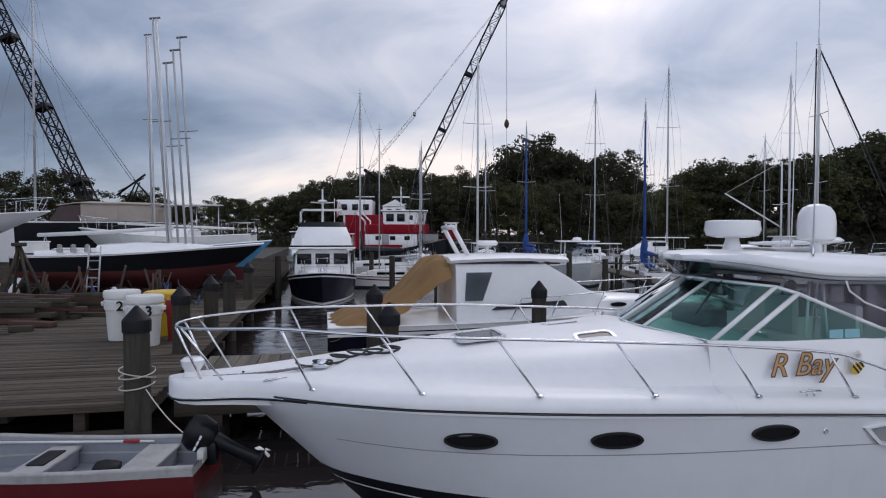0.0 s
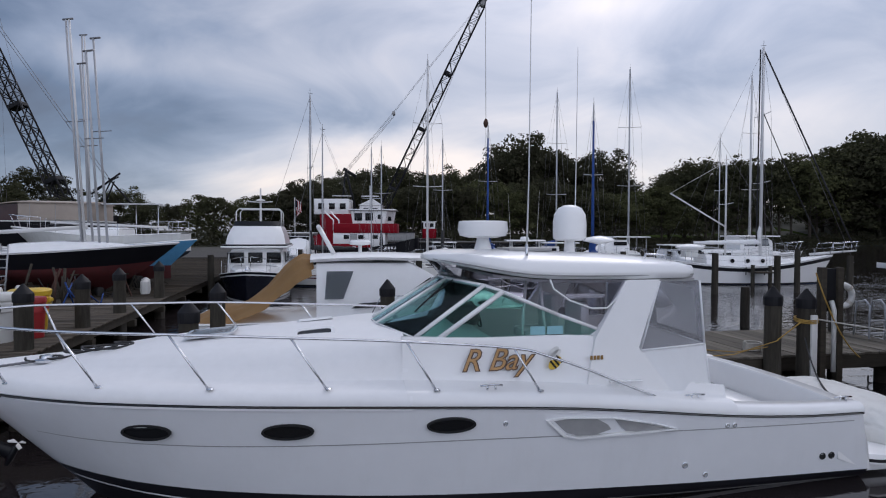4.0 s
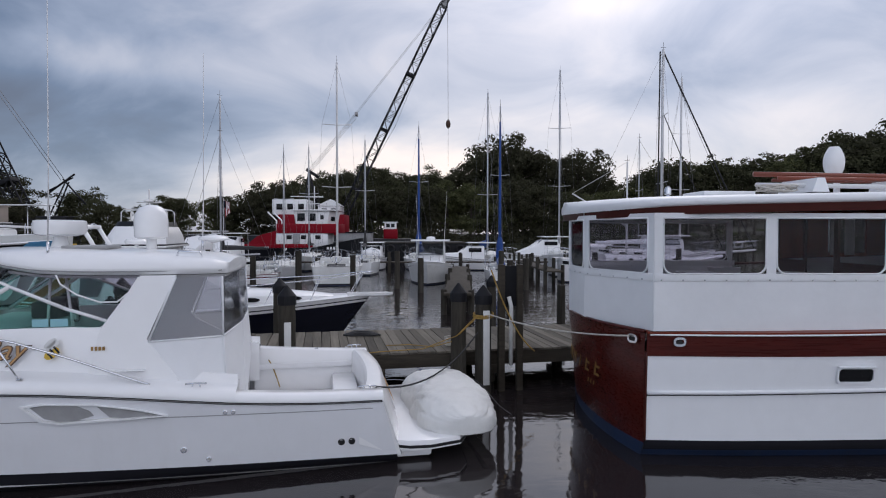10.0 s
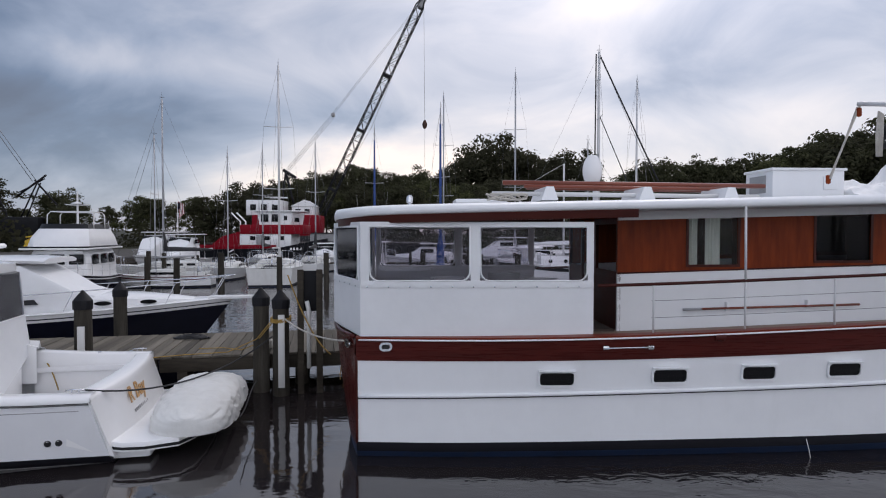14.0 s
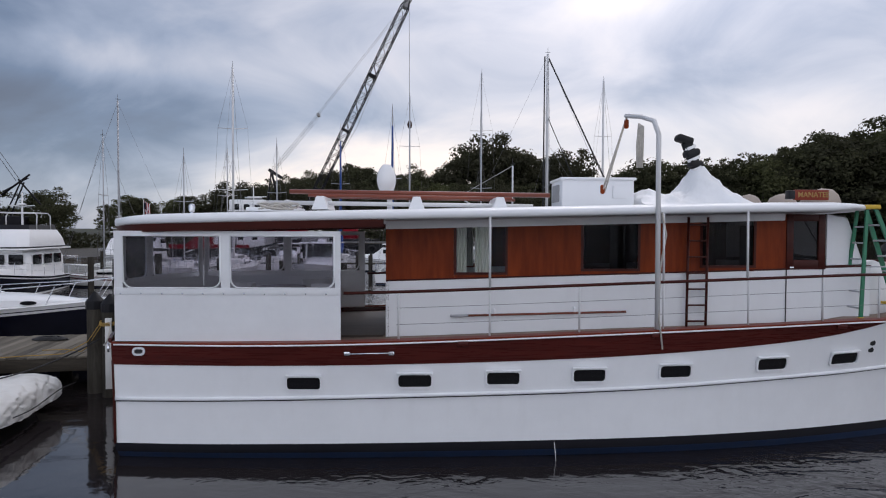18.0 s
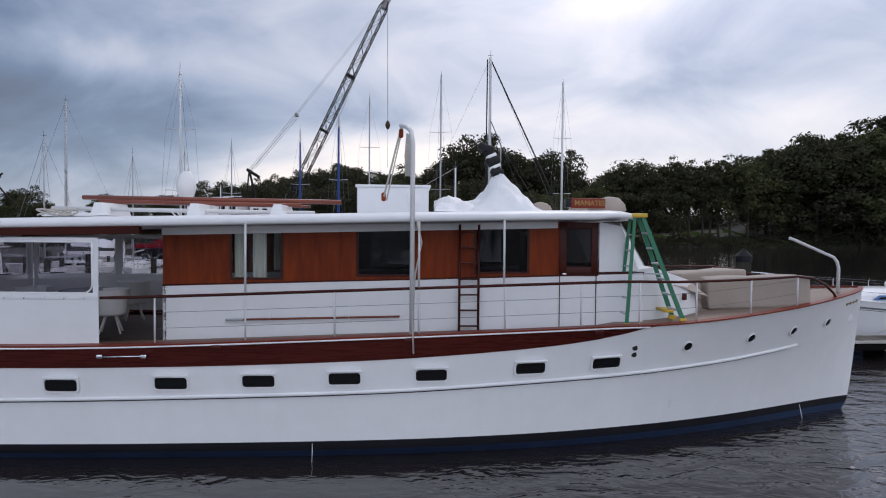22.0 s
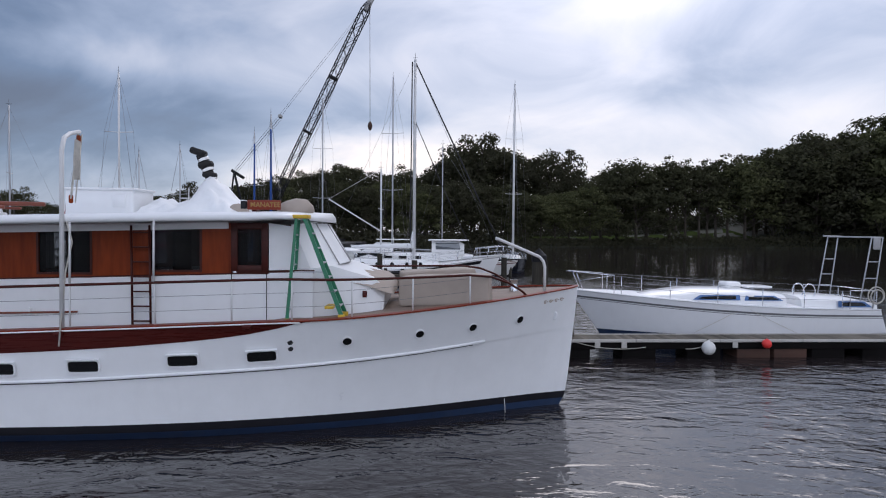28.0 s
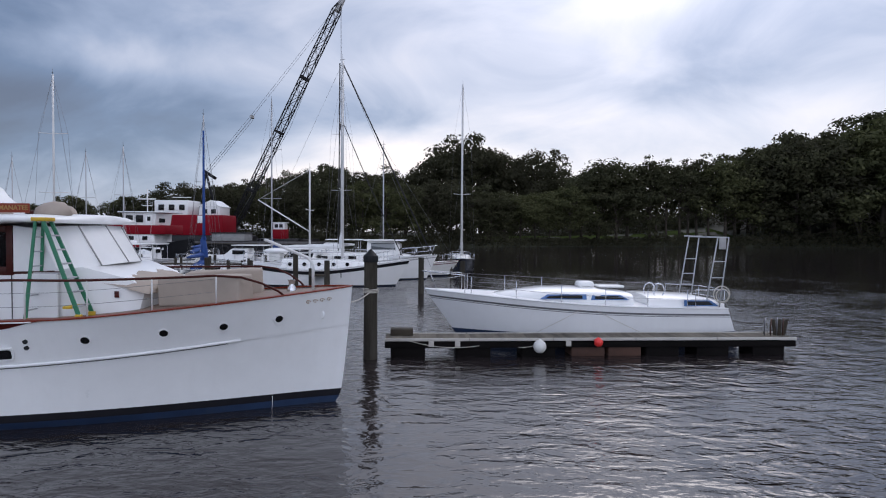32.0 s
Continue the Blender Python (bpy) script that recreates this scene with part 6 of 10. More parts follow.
    # decks
    part("deck", deck(nb(), [0.5] + xs[1:], half, lambda x: cap(x) - (0.10 if x < 12.5 else 0.03), 0.03, inset=0.03, cols=8), TEAK, boat, "bleached teak deck")

    # deckhouse
    HY = 1.80
    hz0 = lambda x: 1.74 + (x - 4.69) * 0.033
    hzb = lambda x: 2.72 + (x - 4.69) * 0.029
    hzt = lambda x: 3.70 + (x - 4.69) * 0.026
    x0, x1 = 4.69, 12.25
    for s in (-1, 1):
        b = nb()
        secs = [[(x, s * HY, hz0(x) - 0.1), (x, s * HY, hzb(x)), (x, s * (HY - 0.05), hzb(x)), (x, s * (HY - 0.05), hz0(x) - 0.1)] for x in steps(x0, 13.0, 10)]
        part("house_lower_side", loft(b, secs, closed=True, cap0=True, cap1=True), PAINTW, boat, "white painted lower house side")
        # openings between mahogany panels
        opens = [(5.84, 6.70), (7.98, 8.95), (10.02, 10.95)]
        cuts = [x0] + [v for o in opens for v in o] + [11.50]
        for i in range(0, len(cuts), 2):
            a, c = cuts[i], cuts[i + 1]
            n_ = 1
            for j in range(n_):
                u0, u1 = a + (c - a) * j / n_, a + (c - a) * (j + 1) / n_
                b = nb()
                secs = [[(x, s * (HY + 0.004), hzb(x) + 0.012), (x, s * (HY + 0.004), hzt(x) - 0.02), (x, s * (HY - 0.05), hzt(x) - 0.02), (x, s * (HY - 0.05), hzb(x) + 0.012)] for x in (u0 + 0.003, u1 - 0.003)]
                part("house_panel", loft(b, secs, closed=True, cap0=True, cap1=True), MAHOGH, boat, "varnished mahogany panel")
        secs = [[(x, s * (HY + 0.024), hzt(x) - 0.125), (x, s * (HY + 0.040), hzt(x) + 0.01), (x, s * (HY - 0.01), hzt(x) + 0.01), (x, s * (HY + 0.006), hzt(x) - 0.125)] for x in (x0, 6.3, 8.0, 9.8, 11.46)]
        part("header_board", loft(nb(), secs, closed=True, cap0=True, cap1=True), PAINTW, boat, "white header board under the roof")
        for a, c in opens:
            z_lo, z_hi = hzb(a) + 0.09, hzt(a) - 0.08
            for zz0, zz1 in ((hzb(a) + 0.012, z_lo), (z_hi, hzt(a) - 0.02)):
                part("house_panel", box(nb(), ((a + c) / 2, s * (HY - 0.023), (zz0 + zz1) / 2), (c - a, 0.054, zz1 - zz0)), MAHOGH, boat)
            b = nb()
            o = [(a - 0.02, 0, z_lo - 0.02), (c + 0.02, 0, z_lo - 0.02), (c + 0.02, 0, z_hi + 0.02), (a - 0.02, 0, z_hi + 0.02)]
            n_ = [(a + 0.02, 0, z_lo + 0.02), (c - 0.02, 0, z_lo + 0.02), (c - 0.02, 0, z_hi - 0.02), (a + 0.02, 0, z_hi - 0.02)]
            band(b, [(x, s * (HY + 0.006), z) for x, y, z in o], [(x, s * (HY + 0.006), z) for x, y, z in n_], (0, s * 0.012, 0))
            w = part("deckhouse_window", b, MAHOGD, boat, "mahogany framed window")
            g = part("pane", plate(nb(), [(x, s * (HY - 0.02), z) for x, y, z in n_], (0, s * 0.006, 0)), CURTAING if a < 6 else SALOONG, w)
            g.visible_shadow = False
            if a < 6:
                for u0, u1 in ((a + 0.03, a + 0.20), (a + 0.34, a + 0.58)):
                    pts = [[(u0 + (u1 - u0) * k / 14, s * (HY - 0.09 + 0.025 * math.sin(k * 1.9)), z) for k in range(15)] for z in (z_lo - 0.05, z_hi)]
                    part("curtain", loft(nb(), pts), CURTAIN, w, "pale pleated curtain")
        # wheelhouse door
        z0d, z1d = hz0(11.85) - 0.02, 3.86
        b = nb()
        for u0, u1, v0, v1 in ((11.50, 11.62, hzb(11.5), z1d), (12.06, 12.18, hzb(11.5), z1d), (11.62, 12.06, hzb(11.5), hzb(11.5) + 0.16), (11.62, 12.06, z1d - 0.12, z1d)):
            box(b, ((u0 + u1) / 2, s * (HY - 0.01), (v0 + v1) / 2), (u1 - u0, 0.06, v1 - v0), 0.006)
        d = part("wheelhouse_door", b, MAHOGD, boat, "varnished sliding wheelhouse door")
        g = part("pane", box(nb(), (11.84, s * (HY - 0.01), 3.38), (0.46, 0.008, 0.76)), SALOONG, d)
        g.visible_shadow = False
        b = nb()
        band(b, [(11.50, s * (HY + 0.004), z0d), (12.16, s * (HY + 0.004), z0d), (12.16, s * (HY + 0.004), hzb(11.8)), (11.50, s * (HY + 0.004), hzb(11.8))], [(11.515, s * (HY + 0.004), z0d + 0.015), (12.145, s * (HY + 0.004), z0d + 0.015), (12.145, s * (HY + 0.004), hzb(11.8) - 0.01), (11.515, s * (HY + 0.004), hzb(11.8) - 0.01)], (0, s * 0.008, 0))
        part("door_seam", b, DARKIN, d)
        part("latch", box(nb(), (11.58, s * (HY + 0.03), hzb(11.6) + 0.03), (0.07, 0.04, 0.03), 0.006), CHROME, d)
        # wing panel beside the windscreen, canvas covered
        part("wing_canvas", plate(nb(), [(12.2, s * (HY + 0.01), hzb(12.2) + 0.05), (12.95, s * 1.68, hzb(12.5) + 0.06), (12.62, s * 1.72, 3.80), (12.2, s * (HY + 0.01), 3.86)], (0, s * 0.012, 0)), CANVASW, boat, "white canvas screen cover")
        part("sill_trim", box(nb(), (12.6, s * 1.76, hzb(12.4) + 0.02), (0.85, 0.05, 0.06), 0.01), MAHOGD, boat)
        b = nb()
        tube(b, [(x, s * (HY + 0.008), hzb(x) + 0.004) for x in steps(x0, 12.2, 10)], 0.014, 6)
        part("sill_moulding", b, MAHOGD, boat)
    # windscreen under canvas, sloping forward faces
    b = nb()
    ys = (-1.70, -0.9, 0.0, 0.9, 1.70)
    foot = [(12.95, -1.70, 3.0), (13.35, -0.9, 3.06), (13.45, 0, 3.08), (13.35, 0.9, 3.06), (12.95, 1.70, 3.0)]
    head = [(12.58, -1.74, 3.84), (12.88, -0.9, 3.87), (12.95, 0, 3.88), (12.88, 0.9, 3.87), (12.58, 1.74, 3.84)]
    loft(b, [foot, head])
    part("windscreen_canvas", b, CANVASW, boat, "white canvas windscreen cover")
    for f, h in zip(foot[1:4], head[1:4]):
        b = nb()
        tube(b, [f, h], 0.018, 6)
        part("screen_post", b, GREYV, boat)
    # front of the house, stepping down to the trunk cabin
    b = nb()
    secs = [[(12.9, -1.72, 2.05), (12.9, -1.72, 3.02), (12.9, 1.72, 3.02), (12.9, 1.72, 2.05)], [(13.3, -1.6, 2.10), (13.3, -1.5, 3.06), (13.3, 1.5, 3.06), (13.3, 1.6, 2.10)], [(14.0, -1.36, 2.15), (14.05, -1.25, 2.82), (14.05, 1.25, 2.82), (14.0, 1.36, 2.15)], [(14.25, -1.2, 2.15), (14.3, -1.0, 2.62), (14.3, 1.0, 2.62), (14.25, 1.2, 2.15)]]
    part("trunk_cabin", loft(b, secs, cap0=True, cap1=True), PAINTW, boat, "white trunk cabin front")
    part("running_light_board", box(nb(), (13.92, -1.42, 2.52), (0.09, 0.02, 0.13), 0.01), MAHOG, boat)
    b = nb()
    secs = []
    for x in steps(13.05, 14.45, 22):
        t = (x - 13.05) / 1.4
        w = lerp(((0, 1.52), (0.4, 1.42), (1, 1.22)), t)
        h = lerp(((0, 3.07), (0.25, 2.98), (0.6, 2.86), (0.9, 2.80), (1, 2.62)), t)
        low = lerp(((0, 2.99), (0.3, 2.80), (0.7, 2.64), (1, 2.50)), t)
        sec = []
        for k in range(25):
            v = -1 + k / 12
            e = abs(v) ** 5
            fold = 0.05 * noise.noise((x * 2.4, v * 3.2, 1)) + 0.03 * noise.noise((x * 6 + v * 5, v * 6, 4))
            sec.append((x + 0.05 * noise.noise((x * 3, v * 3, 8)), v * w * (1 + 0.03 * noise.noise((x * 5, v * 2, 6))), low + (h - low) * (1 - e) + fold * (1 - 0.5 * e)))
        secs.append(sec)
    part("trunk_cover", loft(b, secs, cap1=True), BEIGE, boat, "beige canvas cover draped over the trunk cabin", angle=60)
    # covered seats on the foredeck
    for cx, cy, sx, sy, h in ((15.5, -0.95, 1.80, 0.60, 0.60), (15.35, 0.75, 1.65, 0.65, 0.62)):
        b = nb()
        box(b, (0, 0, h / 2), (sx, sy, h), 0.05, seg=3)
        bmesh.ops.subdivide_edges(b, edges=[e for e in b.edges if e.calc_length() > 0.3], cuts=5, use_grid_fill=True)
        for v in b.verts:
            v.co += Vector((0.02 * noise.noise(v.co * 3), 0.02 * noise.noise(v.co * 3 + Vector((5, 0, 0))), (0.03 * noise.noise(v.co * 2.2 + Vector((0, 7, 0))) if v.co.z > 0.1 else 0)))
        part("covered_seat", b, BEIGE, boat, "foredeck seat under beige canvas", at=pose(cx, cy, cap(cx) - 0.04, 0, -3, -12 if cy < 0 else 12), angle=60)

    # long white canopy roof
    rz = lambda x: lerp(((0, 3.70), (1, 3.75), (6, 3.87), (12.3, 4.02), (13.2, 3.99)), x)
    rw = lambda x: lerp(((0.0, 0.3), (0.06, 0.9), (0.2, 1.55), (0.45, 2.1), (0.75, 2.45), (1.2, 2.60), (3, 2.68), (8, 2.66), (10.5, 2.52), (12.3, 2.28), (12.7, 2.05), (12.92, 1.6), (13.02, 0.9), (13.05, 0.3)), x)
    secs = []
    for x in [0, 0.06, 0.2, 0.45, 0.75, 1.2] + steps(2, 12, 14) + [12.4, 12.7, 12.92, 13.02, 13.05]:
        w, z = rw(x), rz(x)
        k = 0.09 if x > 12 else 0.12
        top = [(w - 0.03, z - k), (w, z - k * 0.75), (w, z - 0.03), (w - 0.03, z), (w * 0.7, z + 0.06), (w * 0.35, z + 0.09), (0, z + 0.10)]
        secs.append([(x, y, q) for y, q in top] + [(x, -y, q) for y, q in top[-2::-1]] + [(x, -w * 0.5, z - k), (x, 0, z - k), (x, w * 0.5, z - k)])
    part("canopy_roof", loft(nb(), secs, closed=True, cap0=True, cap1=True), PAINTW, boat, "long white canvas-covered roof", angle=50)
    # varnished fascia under its after part
    secs = []
    for x in [0.08, 0.2, 0.45, 0.75, 1.2, 2, 3, 4, 4.68]:
        secs.append([(x + 0.02, rw(x) - 0.02, rz(x) - 0.235), (x + 0.02, rw(x) - 0.005, rz(x) - 0.115), (x + 0.02, rw(x) - 0.10, rz(x) - 0.115), (x + 0.02, rw(x) - 0.10, rz(x) - 0.235)])
    b = nb()
    loft(b, [[(x, y, z) for x, y, z in s] for s in secs], closed=True)
    loft(b, [[(x, -y, z) for x, y, z in s] for s in secs], closed=True)
    loft(b, [[(0.10, -0.9, 3.47), (0.08, -0.9, 3.585)], [(0.02, 0, 3.47), (0.0, 0, 3.585)], [(0.10, 0.9, 3.47), (0.08, 0.9, 3.585)]])
    part("roof_fascia", b, MAHOGD, boat, "varnished roof fascia")
    part("canopy_ceiling", loft(nb(), [[(x, rw(x) - 0.13, rz(x) - 0.135), (x, -rw(x) + 0.13, rz(x) - 0.135)] for x in (0.3, 0.75, 1.2, 4, 8, 12)]), PAINTW, boat)

    # canvas enclosure round the after deck
    CY = 2.50
    def canvas_wall(p0, p1, wins, z_sill=2.57, name="canvas_panel"):
        """White canvas from the bulwark to the roof between two plan points, with clear windows (from, to) as shares of its run."""
        p0, p1 = Vector((*p0, 0)), Vector((*p1, 0))
        run = p1 - p0
        nrm = run.cross(Vector((0, 0, 1))).normalized()
        P = lambda t, z: p0 + run * t + Vector((0, 0, z))
        L_ = run.length
        zt = 3.535
        part(name, plate(nb(), [P(0, 1.86), P(1, 1.86), P(1, z_sill), P(0, z_sill)], nrm * 0.01), CANVASW, boat, "white canvas weather cloth")
        part("canvas_flap", box(nb(), (0, 0, 0), (L_, 0.012, 0.11), 0.004), CANVASW, boat, at=Matrix.Translation(P(0.5, z_sill + 0.05) + nrm * 0.012) @ Matrix.Rotation(math.atan2(run.y, run.x), 4, "Z"))
        for k in range(int(L_ / 0.34) + 1):
            t = (k + 0.3) / (int(L_ / 0.34) + 1)
            b = nb()
            lathe(b, [(0.012, 0), (0.012, 0.006), (0.006, 0.01)], 8)
            part("snap", b, CHROME, boat, at=Matrix.Translation(P(t, z_sill + 0.015) + nrm * 0.018) @ nrm.to_track_quat("Z", "Y").to_matrix().to_4x4())
        edges = [0.0]
        for w0, w1 in wins:
            edges += [w0, w1]
        edges.append(1.0)
        for i in range(0, len(edges), 2):
            t0, t1 = edges[i], edges[i + 1]
            if t1 - t0 > 0.001:
                part("canvas_post", plate(nb(), [P(t0, z_sill), P(t1, z_sill), P(t1, zt), P(t0, zt)], nrm * 0.012), CANVASW, boat)
        for w0, w1 in wins:
            zz0, zz1 = z_sill + 0.10, zt - 0.07
            part("canvas_band", plate(nb(), [P(w0, zz1), P(w1, zz1), P(w1, zt), P(w0, zt)], nrm * 0.012), CANVASW, boat)
            g = part("clear_window", plate(nb(), [P(w0, zz0), P(w1, zz0), P(w1, zz1), P(w0, zz1)], nrm * 0.004), CLEARV, boat, "clear vinyl window")
            g.visible_shadow = False
            b = nb()
            hw, hh = (w1 - w0) * L_ / 2, (zz1 - zz0) / 2
            o = [(hw - 0.01, hh), (-hw + 0.01, hh)] + [(u, v) for u, v in rrect(2 * hw - 0.02, 2 * hh - 0.0, 0.14, 5)[12:]]
            c = P((w0 + w1) / 2, (zz0 + zz1) / 2)
            d = run.normalized()
            tube(b, [c + d * u + Vector((0, 0, v)) + nrm * 0.01 for u, v in o] + [c + d * o[0][0] + Vector((0, 0, o[0][1])) + nrm * 0.01], 0.014, 6)
            part("zipper", b, CANVASW, boat)

    canvas_wall((0.64, -2.50), (4.05, -2.62), [(0.035, 0.47), (0.51, 0.975)])
    canvas_wall((4.05, 2.62), (0.64, 2.50), [(0.035, 0.47), (0.51, 0.975)])
    canvas_wall((0.08, -1.05), (0.64, -2.50), [(0.06, 0.93)])
    canvas_wall((0.08, -0.1), (0.08, -1.05), [(0.06, 0.94)])
    canvas_wall((0.62, 2.50), (0.08, -0.1), [(0.08, 0.94)])
    # after end of the house: varnished bulkhead with door opening
    for y0, y1 in ((-1.8, -0.55), (0.35, 1.8)):
        part("after_bulkhead", box(nb(), (4.72, (y0 + y1) / 2, 2.1), (0.05, y1 - y0, 1.1)), MAHOGD, boat)
        b = nb()
        band(b, [(4.70, y0, 2.62), (4.70, y1, 2.62), (4.70, y1, 3.62), (4.70, y0, 3.62)], [(4.70, y0 + 0.10, 2.74), (4.70, y1 - 0.10, 2.74), (4.70, y1 - 0.10, 3.52), (4.70, y0 + 0.10, 3.52)], (0.05, 0, 0))
        part("bulkhead_window", b, MAHOGD, boat)
    # teak coloured dark in place of the shade under the canopy
    part("after_sole", box(nb(), (2.9, 0, 1.80), (3.5, 3.6, 0.03)), mat("oiled_teak_sole", (0.050, 0.034, 0.026), 0.6, var=0.25, scale=20, stretch=(0.1, 1, 1)), boat, "teak sole darkened for the shade under the canopy")
    part("saloon_floor", box(nb(), (8.3, 0, 1.72), (7.2, 3.5, 0.04)), TEAK, boat)
    # added panels that block light through the saloon, so its windows read dark
    for x in (7.3, 9.5, 11.4):
        for y in (-1.15, 1.15):
            part("saloon_bulkhead", box(nb(), (x, y, 2.72), (0.05, 1.2, 1.9)), MAHOGD, boat, "added dark panel that blocks light through the saloon")
    part("saloon_table", box(nb(), (8.3, 0.6, 2.4), (1.4, 0.8, 0.05), 0.01), MAHOGD, boat)
    part("saloon_settee", box(nb(), (7.8, 1.4, 2.2), (3.0, 0.6, 0.5), 0.05), BEIGE, boat)
    # wicker chairs and a table on the after deck: things of their own, made further down

    # side rails and roof poles
    rail = lambda x: cap(x) + lerp(((0, 0.74), (12.5, 0.74), (14, 0.68), (16, 0.56), (18, 0.5)), x)
    ry = lambda x: half(x, cap(x))[1] - 0.06
    for s in (-1, 1):
        b = nb()
        pts = [(x, s * ry(x), rail(x)) for x in steps(4.1, 15.9, 34)]
        pts += [(16.35, s * ry(16.35), 2.87), (16.7, s * ry(16.7), 2.74), (17.0, s * ry(17.0), 2.56), (17.1, s * ry(17.1), cap(17.1))]
        tube(b, pts, 0.024, 8)
        part("hand_rail", b, MAHOGD, boat, "varnished hand rail")
        for x in (4.93, 6.32, 7.71, 9.04, 10.44, 11.72, 12.74, 13.78, 14.86, 15.93):
            b = nb()
            tube(b, [(x, s * ry(x), cap(x)), (x, s * ry(x), rail(x))], 0.016, 8)
            st = part("stanchion", b, ALUW, boat, "white stanchion")
            part("base", box(nb(), (x, s * ry(x), cap(x) + 0.012), (0.07, 0.07, 0.02), 0.005), CHROME, st)
        for dz in (0.25, 0.50):
            b = nb()
            tube(b, [(x, s * ry(x), cap(x) + dz) for x in steps(4.9, 15.9, 24)], 0.004, 5)
            part("lifeline", b, WIRE, boat)
        for x in (6.32, 9.04, 10.42):
            b = nb()
            tube(b, [(x, s * ry(x), rail(x)), (x, s * (ry(x) - 0.02), rz(x) - 0.11)], 0.019, 8)
            part("roof_pole", b, ALUW, boat, "white roof pole")
        # boathook on the house side
        b = nb()
        tube(b, [(6.05, s * (HY + 0.06), 2.146), (8.72, s * (HY + 0.06), 2.205)], 0.02, 6)
        part("boat_hook", b, SPARV, boat, "varnished boat hook with grey end")
        b = nb()
        tube(b, [(5.76, s * (HY + 0.06), 2.14), (6.06, s * (HY + 0.06), 2.146)], 0.024, 6)
        part("hook_end", b, ALU, boat)
        for x in (6.5, 7.85):
            part("hook_bracket", box(nb(), (x, s * (HY + 0.03), 2.17 + 0.022 * (x - 6)), (0.04, 0.08, 0.14), 0.005), PAINTW, boat)
    # house ladder to the roof
    b = nb()
    for x in (9.74, 10.07):
        tube(b, [(x, -1.90, hz0(x)), (x, -1.93, 3.80)], 0.022, 6)
    ladder = part("roof_ladder", b, MAHOGD, boat, "varnished ladder up to the roof")
    for k in range(7):
        part("rung", box(nb(), (9.905, -1.91, 2.05 + 0.27 * k), (0.33, 0.06, 0.025), 0.004), MAHOGD, ladder)

    # on the roof
    b = nb()
    tube(b, [(8.93, -2.66, 2.0), (8.93, -2.62, 5.05), (8.90, -2.50, 5.28), (8.82, -2.2, 5.40), (8.72, -1.75, 5.50)], 0.038, 10)
    dv = part("davit", b, ALUW, boat, "white boat davit with tackle")
    b = nb()
    tube(b, [(8.72, -1.78, 5.46), (8.40, -1.50, 4.22)], 0.018, 6)
    tube(b, [(8.74, -1.70, 5.46), (8.46, -1.45, 4.22)], 0.012, 6)
    part("tackle", b, ROPEW, dv)
    for p in ((8.72, -1.77, 5.36), (8.41, -1.5, 4.28)):
        part("block", box(nb(), p, (0.08, 0.06, 0.16), 0.03), MAHOGH, dv)
    b = nb()
    for k in range(5):
        tube(b, [(8.83 + 0.018 * k, -2.05, 5.32 - 0.01 * k), (8.80 + 0.025 * k, -2.05, 4.95), (8.81 + 0.02 * k, -2.05, 4.60)], 0.016, 6)
    part("rope_hank", b, ROPEW, dv)
    b = nb()
    tube(b, [(9.0, -2.62, 3.85), (9.08, -2.6, 3.5), (8.98, -2.63, 3.0), (8.94, -2.68, 2.3), (8.96, -2.80, 1.75)], 0.014, 6)
    part("fall_line", b, ROPEW, dv)
    part("deck_box", box(nb(), (8.55, -0.35, 4.25), (1.35, 0.9, 0.52), 0.025), PAINTW, boat, "white deck box")
    part("deck_box_lid", box(nb(), (8.55, -0.35, 4.525), (1.42, 0.96, 0.05), 0.015), PAINTW, boat)
    part("louvre", box(nb(), (7.865, -0.35, 4.27), (0.03, 0.5, 0.32), 0.008), GREYV, boat)
    part("box_hatch", box(nb(), (8.95, -0.81, 4.28), (0.26, 0.02, 0.24), 0.006), PAINTW, boat)
    # tarpaulin over the roof helm, with the wrapped funnel light
    b = nb()
    secs = []
    for i in range(31):
        t = i / 30
        x = 9.35 + 2.1 * t
        h = lerp(((0, 0.16), (0.15, 0.26), (0.30, 0.20), (0.42, 0.30), (0.55, 0.68), (0.63, 0.74), (0.8, 0.42), (0.92, 0.16), (1, 0.05)), t)
        w = lerp(((0, 0.7), (0.4, 0.8), (0.6, 0.65), (0.9, 0.9), (1, 0.95)), t)
        sec = []
        for j in range(25):
            v = -1 + 2 * j / 24
            fold = 0.16 * (abs(noise.noise((x * 2.9, v * 2.4, 2))) ** 0.8) - 0.10 * max(0.0, 0.25 - abs(noise.noise((x * 3.7 + v, v * 2.0 + x, 6)))) * 4 * 0.5 + 0.06 * noise.noise((x * 7, v * 6, 9))
            z = 4.05 + h * (1 - abs(v) ** 1.5) + fold * (1 - v ** 4)
            sec.append((x + 0.04 * noise.noise((x * 4, v * 4, 5)), -0.35 + v * w * (1 + 0.06 * noise.noise((x * 3, 0, v))), z))
        secs.append(sec)
    part("helm_tarpaulin", loft(b, secs, cap0=True, cap1=True), TARPW, boat, "crumpled white tarpaulin", angle=70)
    b = nb()
    tube(b, [(10.64, -0.35, 4.68), (10.58, -0.35, 4.84), (10.50, -0.35, 5.02), (10.44, -0.35, 5.18), (10.40, -0.35, 5.28)], 0.105, 12)
    wrap = part("wrapped_horn", b, RUBBER, boat, "horn wrapped in black and white tape")
    for q in ((10.35, 5.33, 0.32, 18), (10.50, 5.07, 0.28, -14), (10.58, 4.86, 0.26, 10)):
        part("tape", box(nb(), (q[0], -0.35, q[1]), (q[2], 0.24, 0.14), 0.05, Matrix.Rotation(radians(q[3]), 4, "Y"), seg=3), RUBBER, wrap)
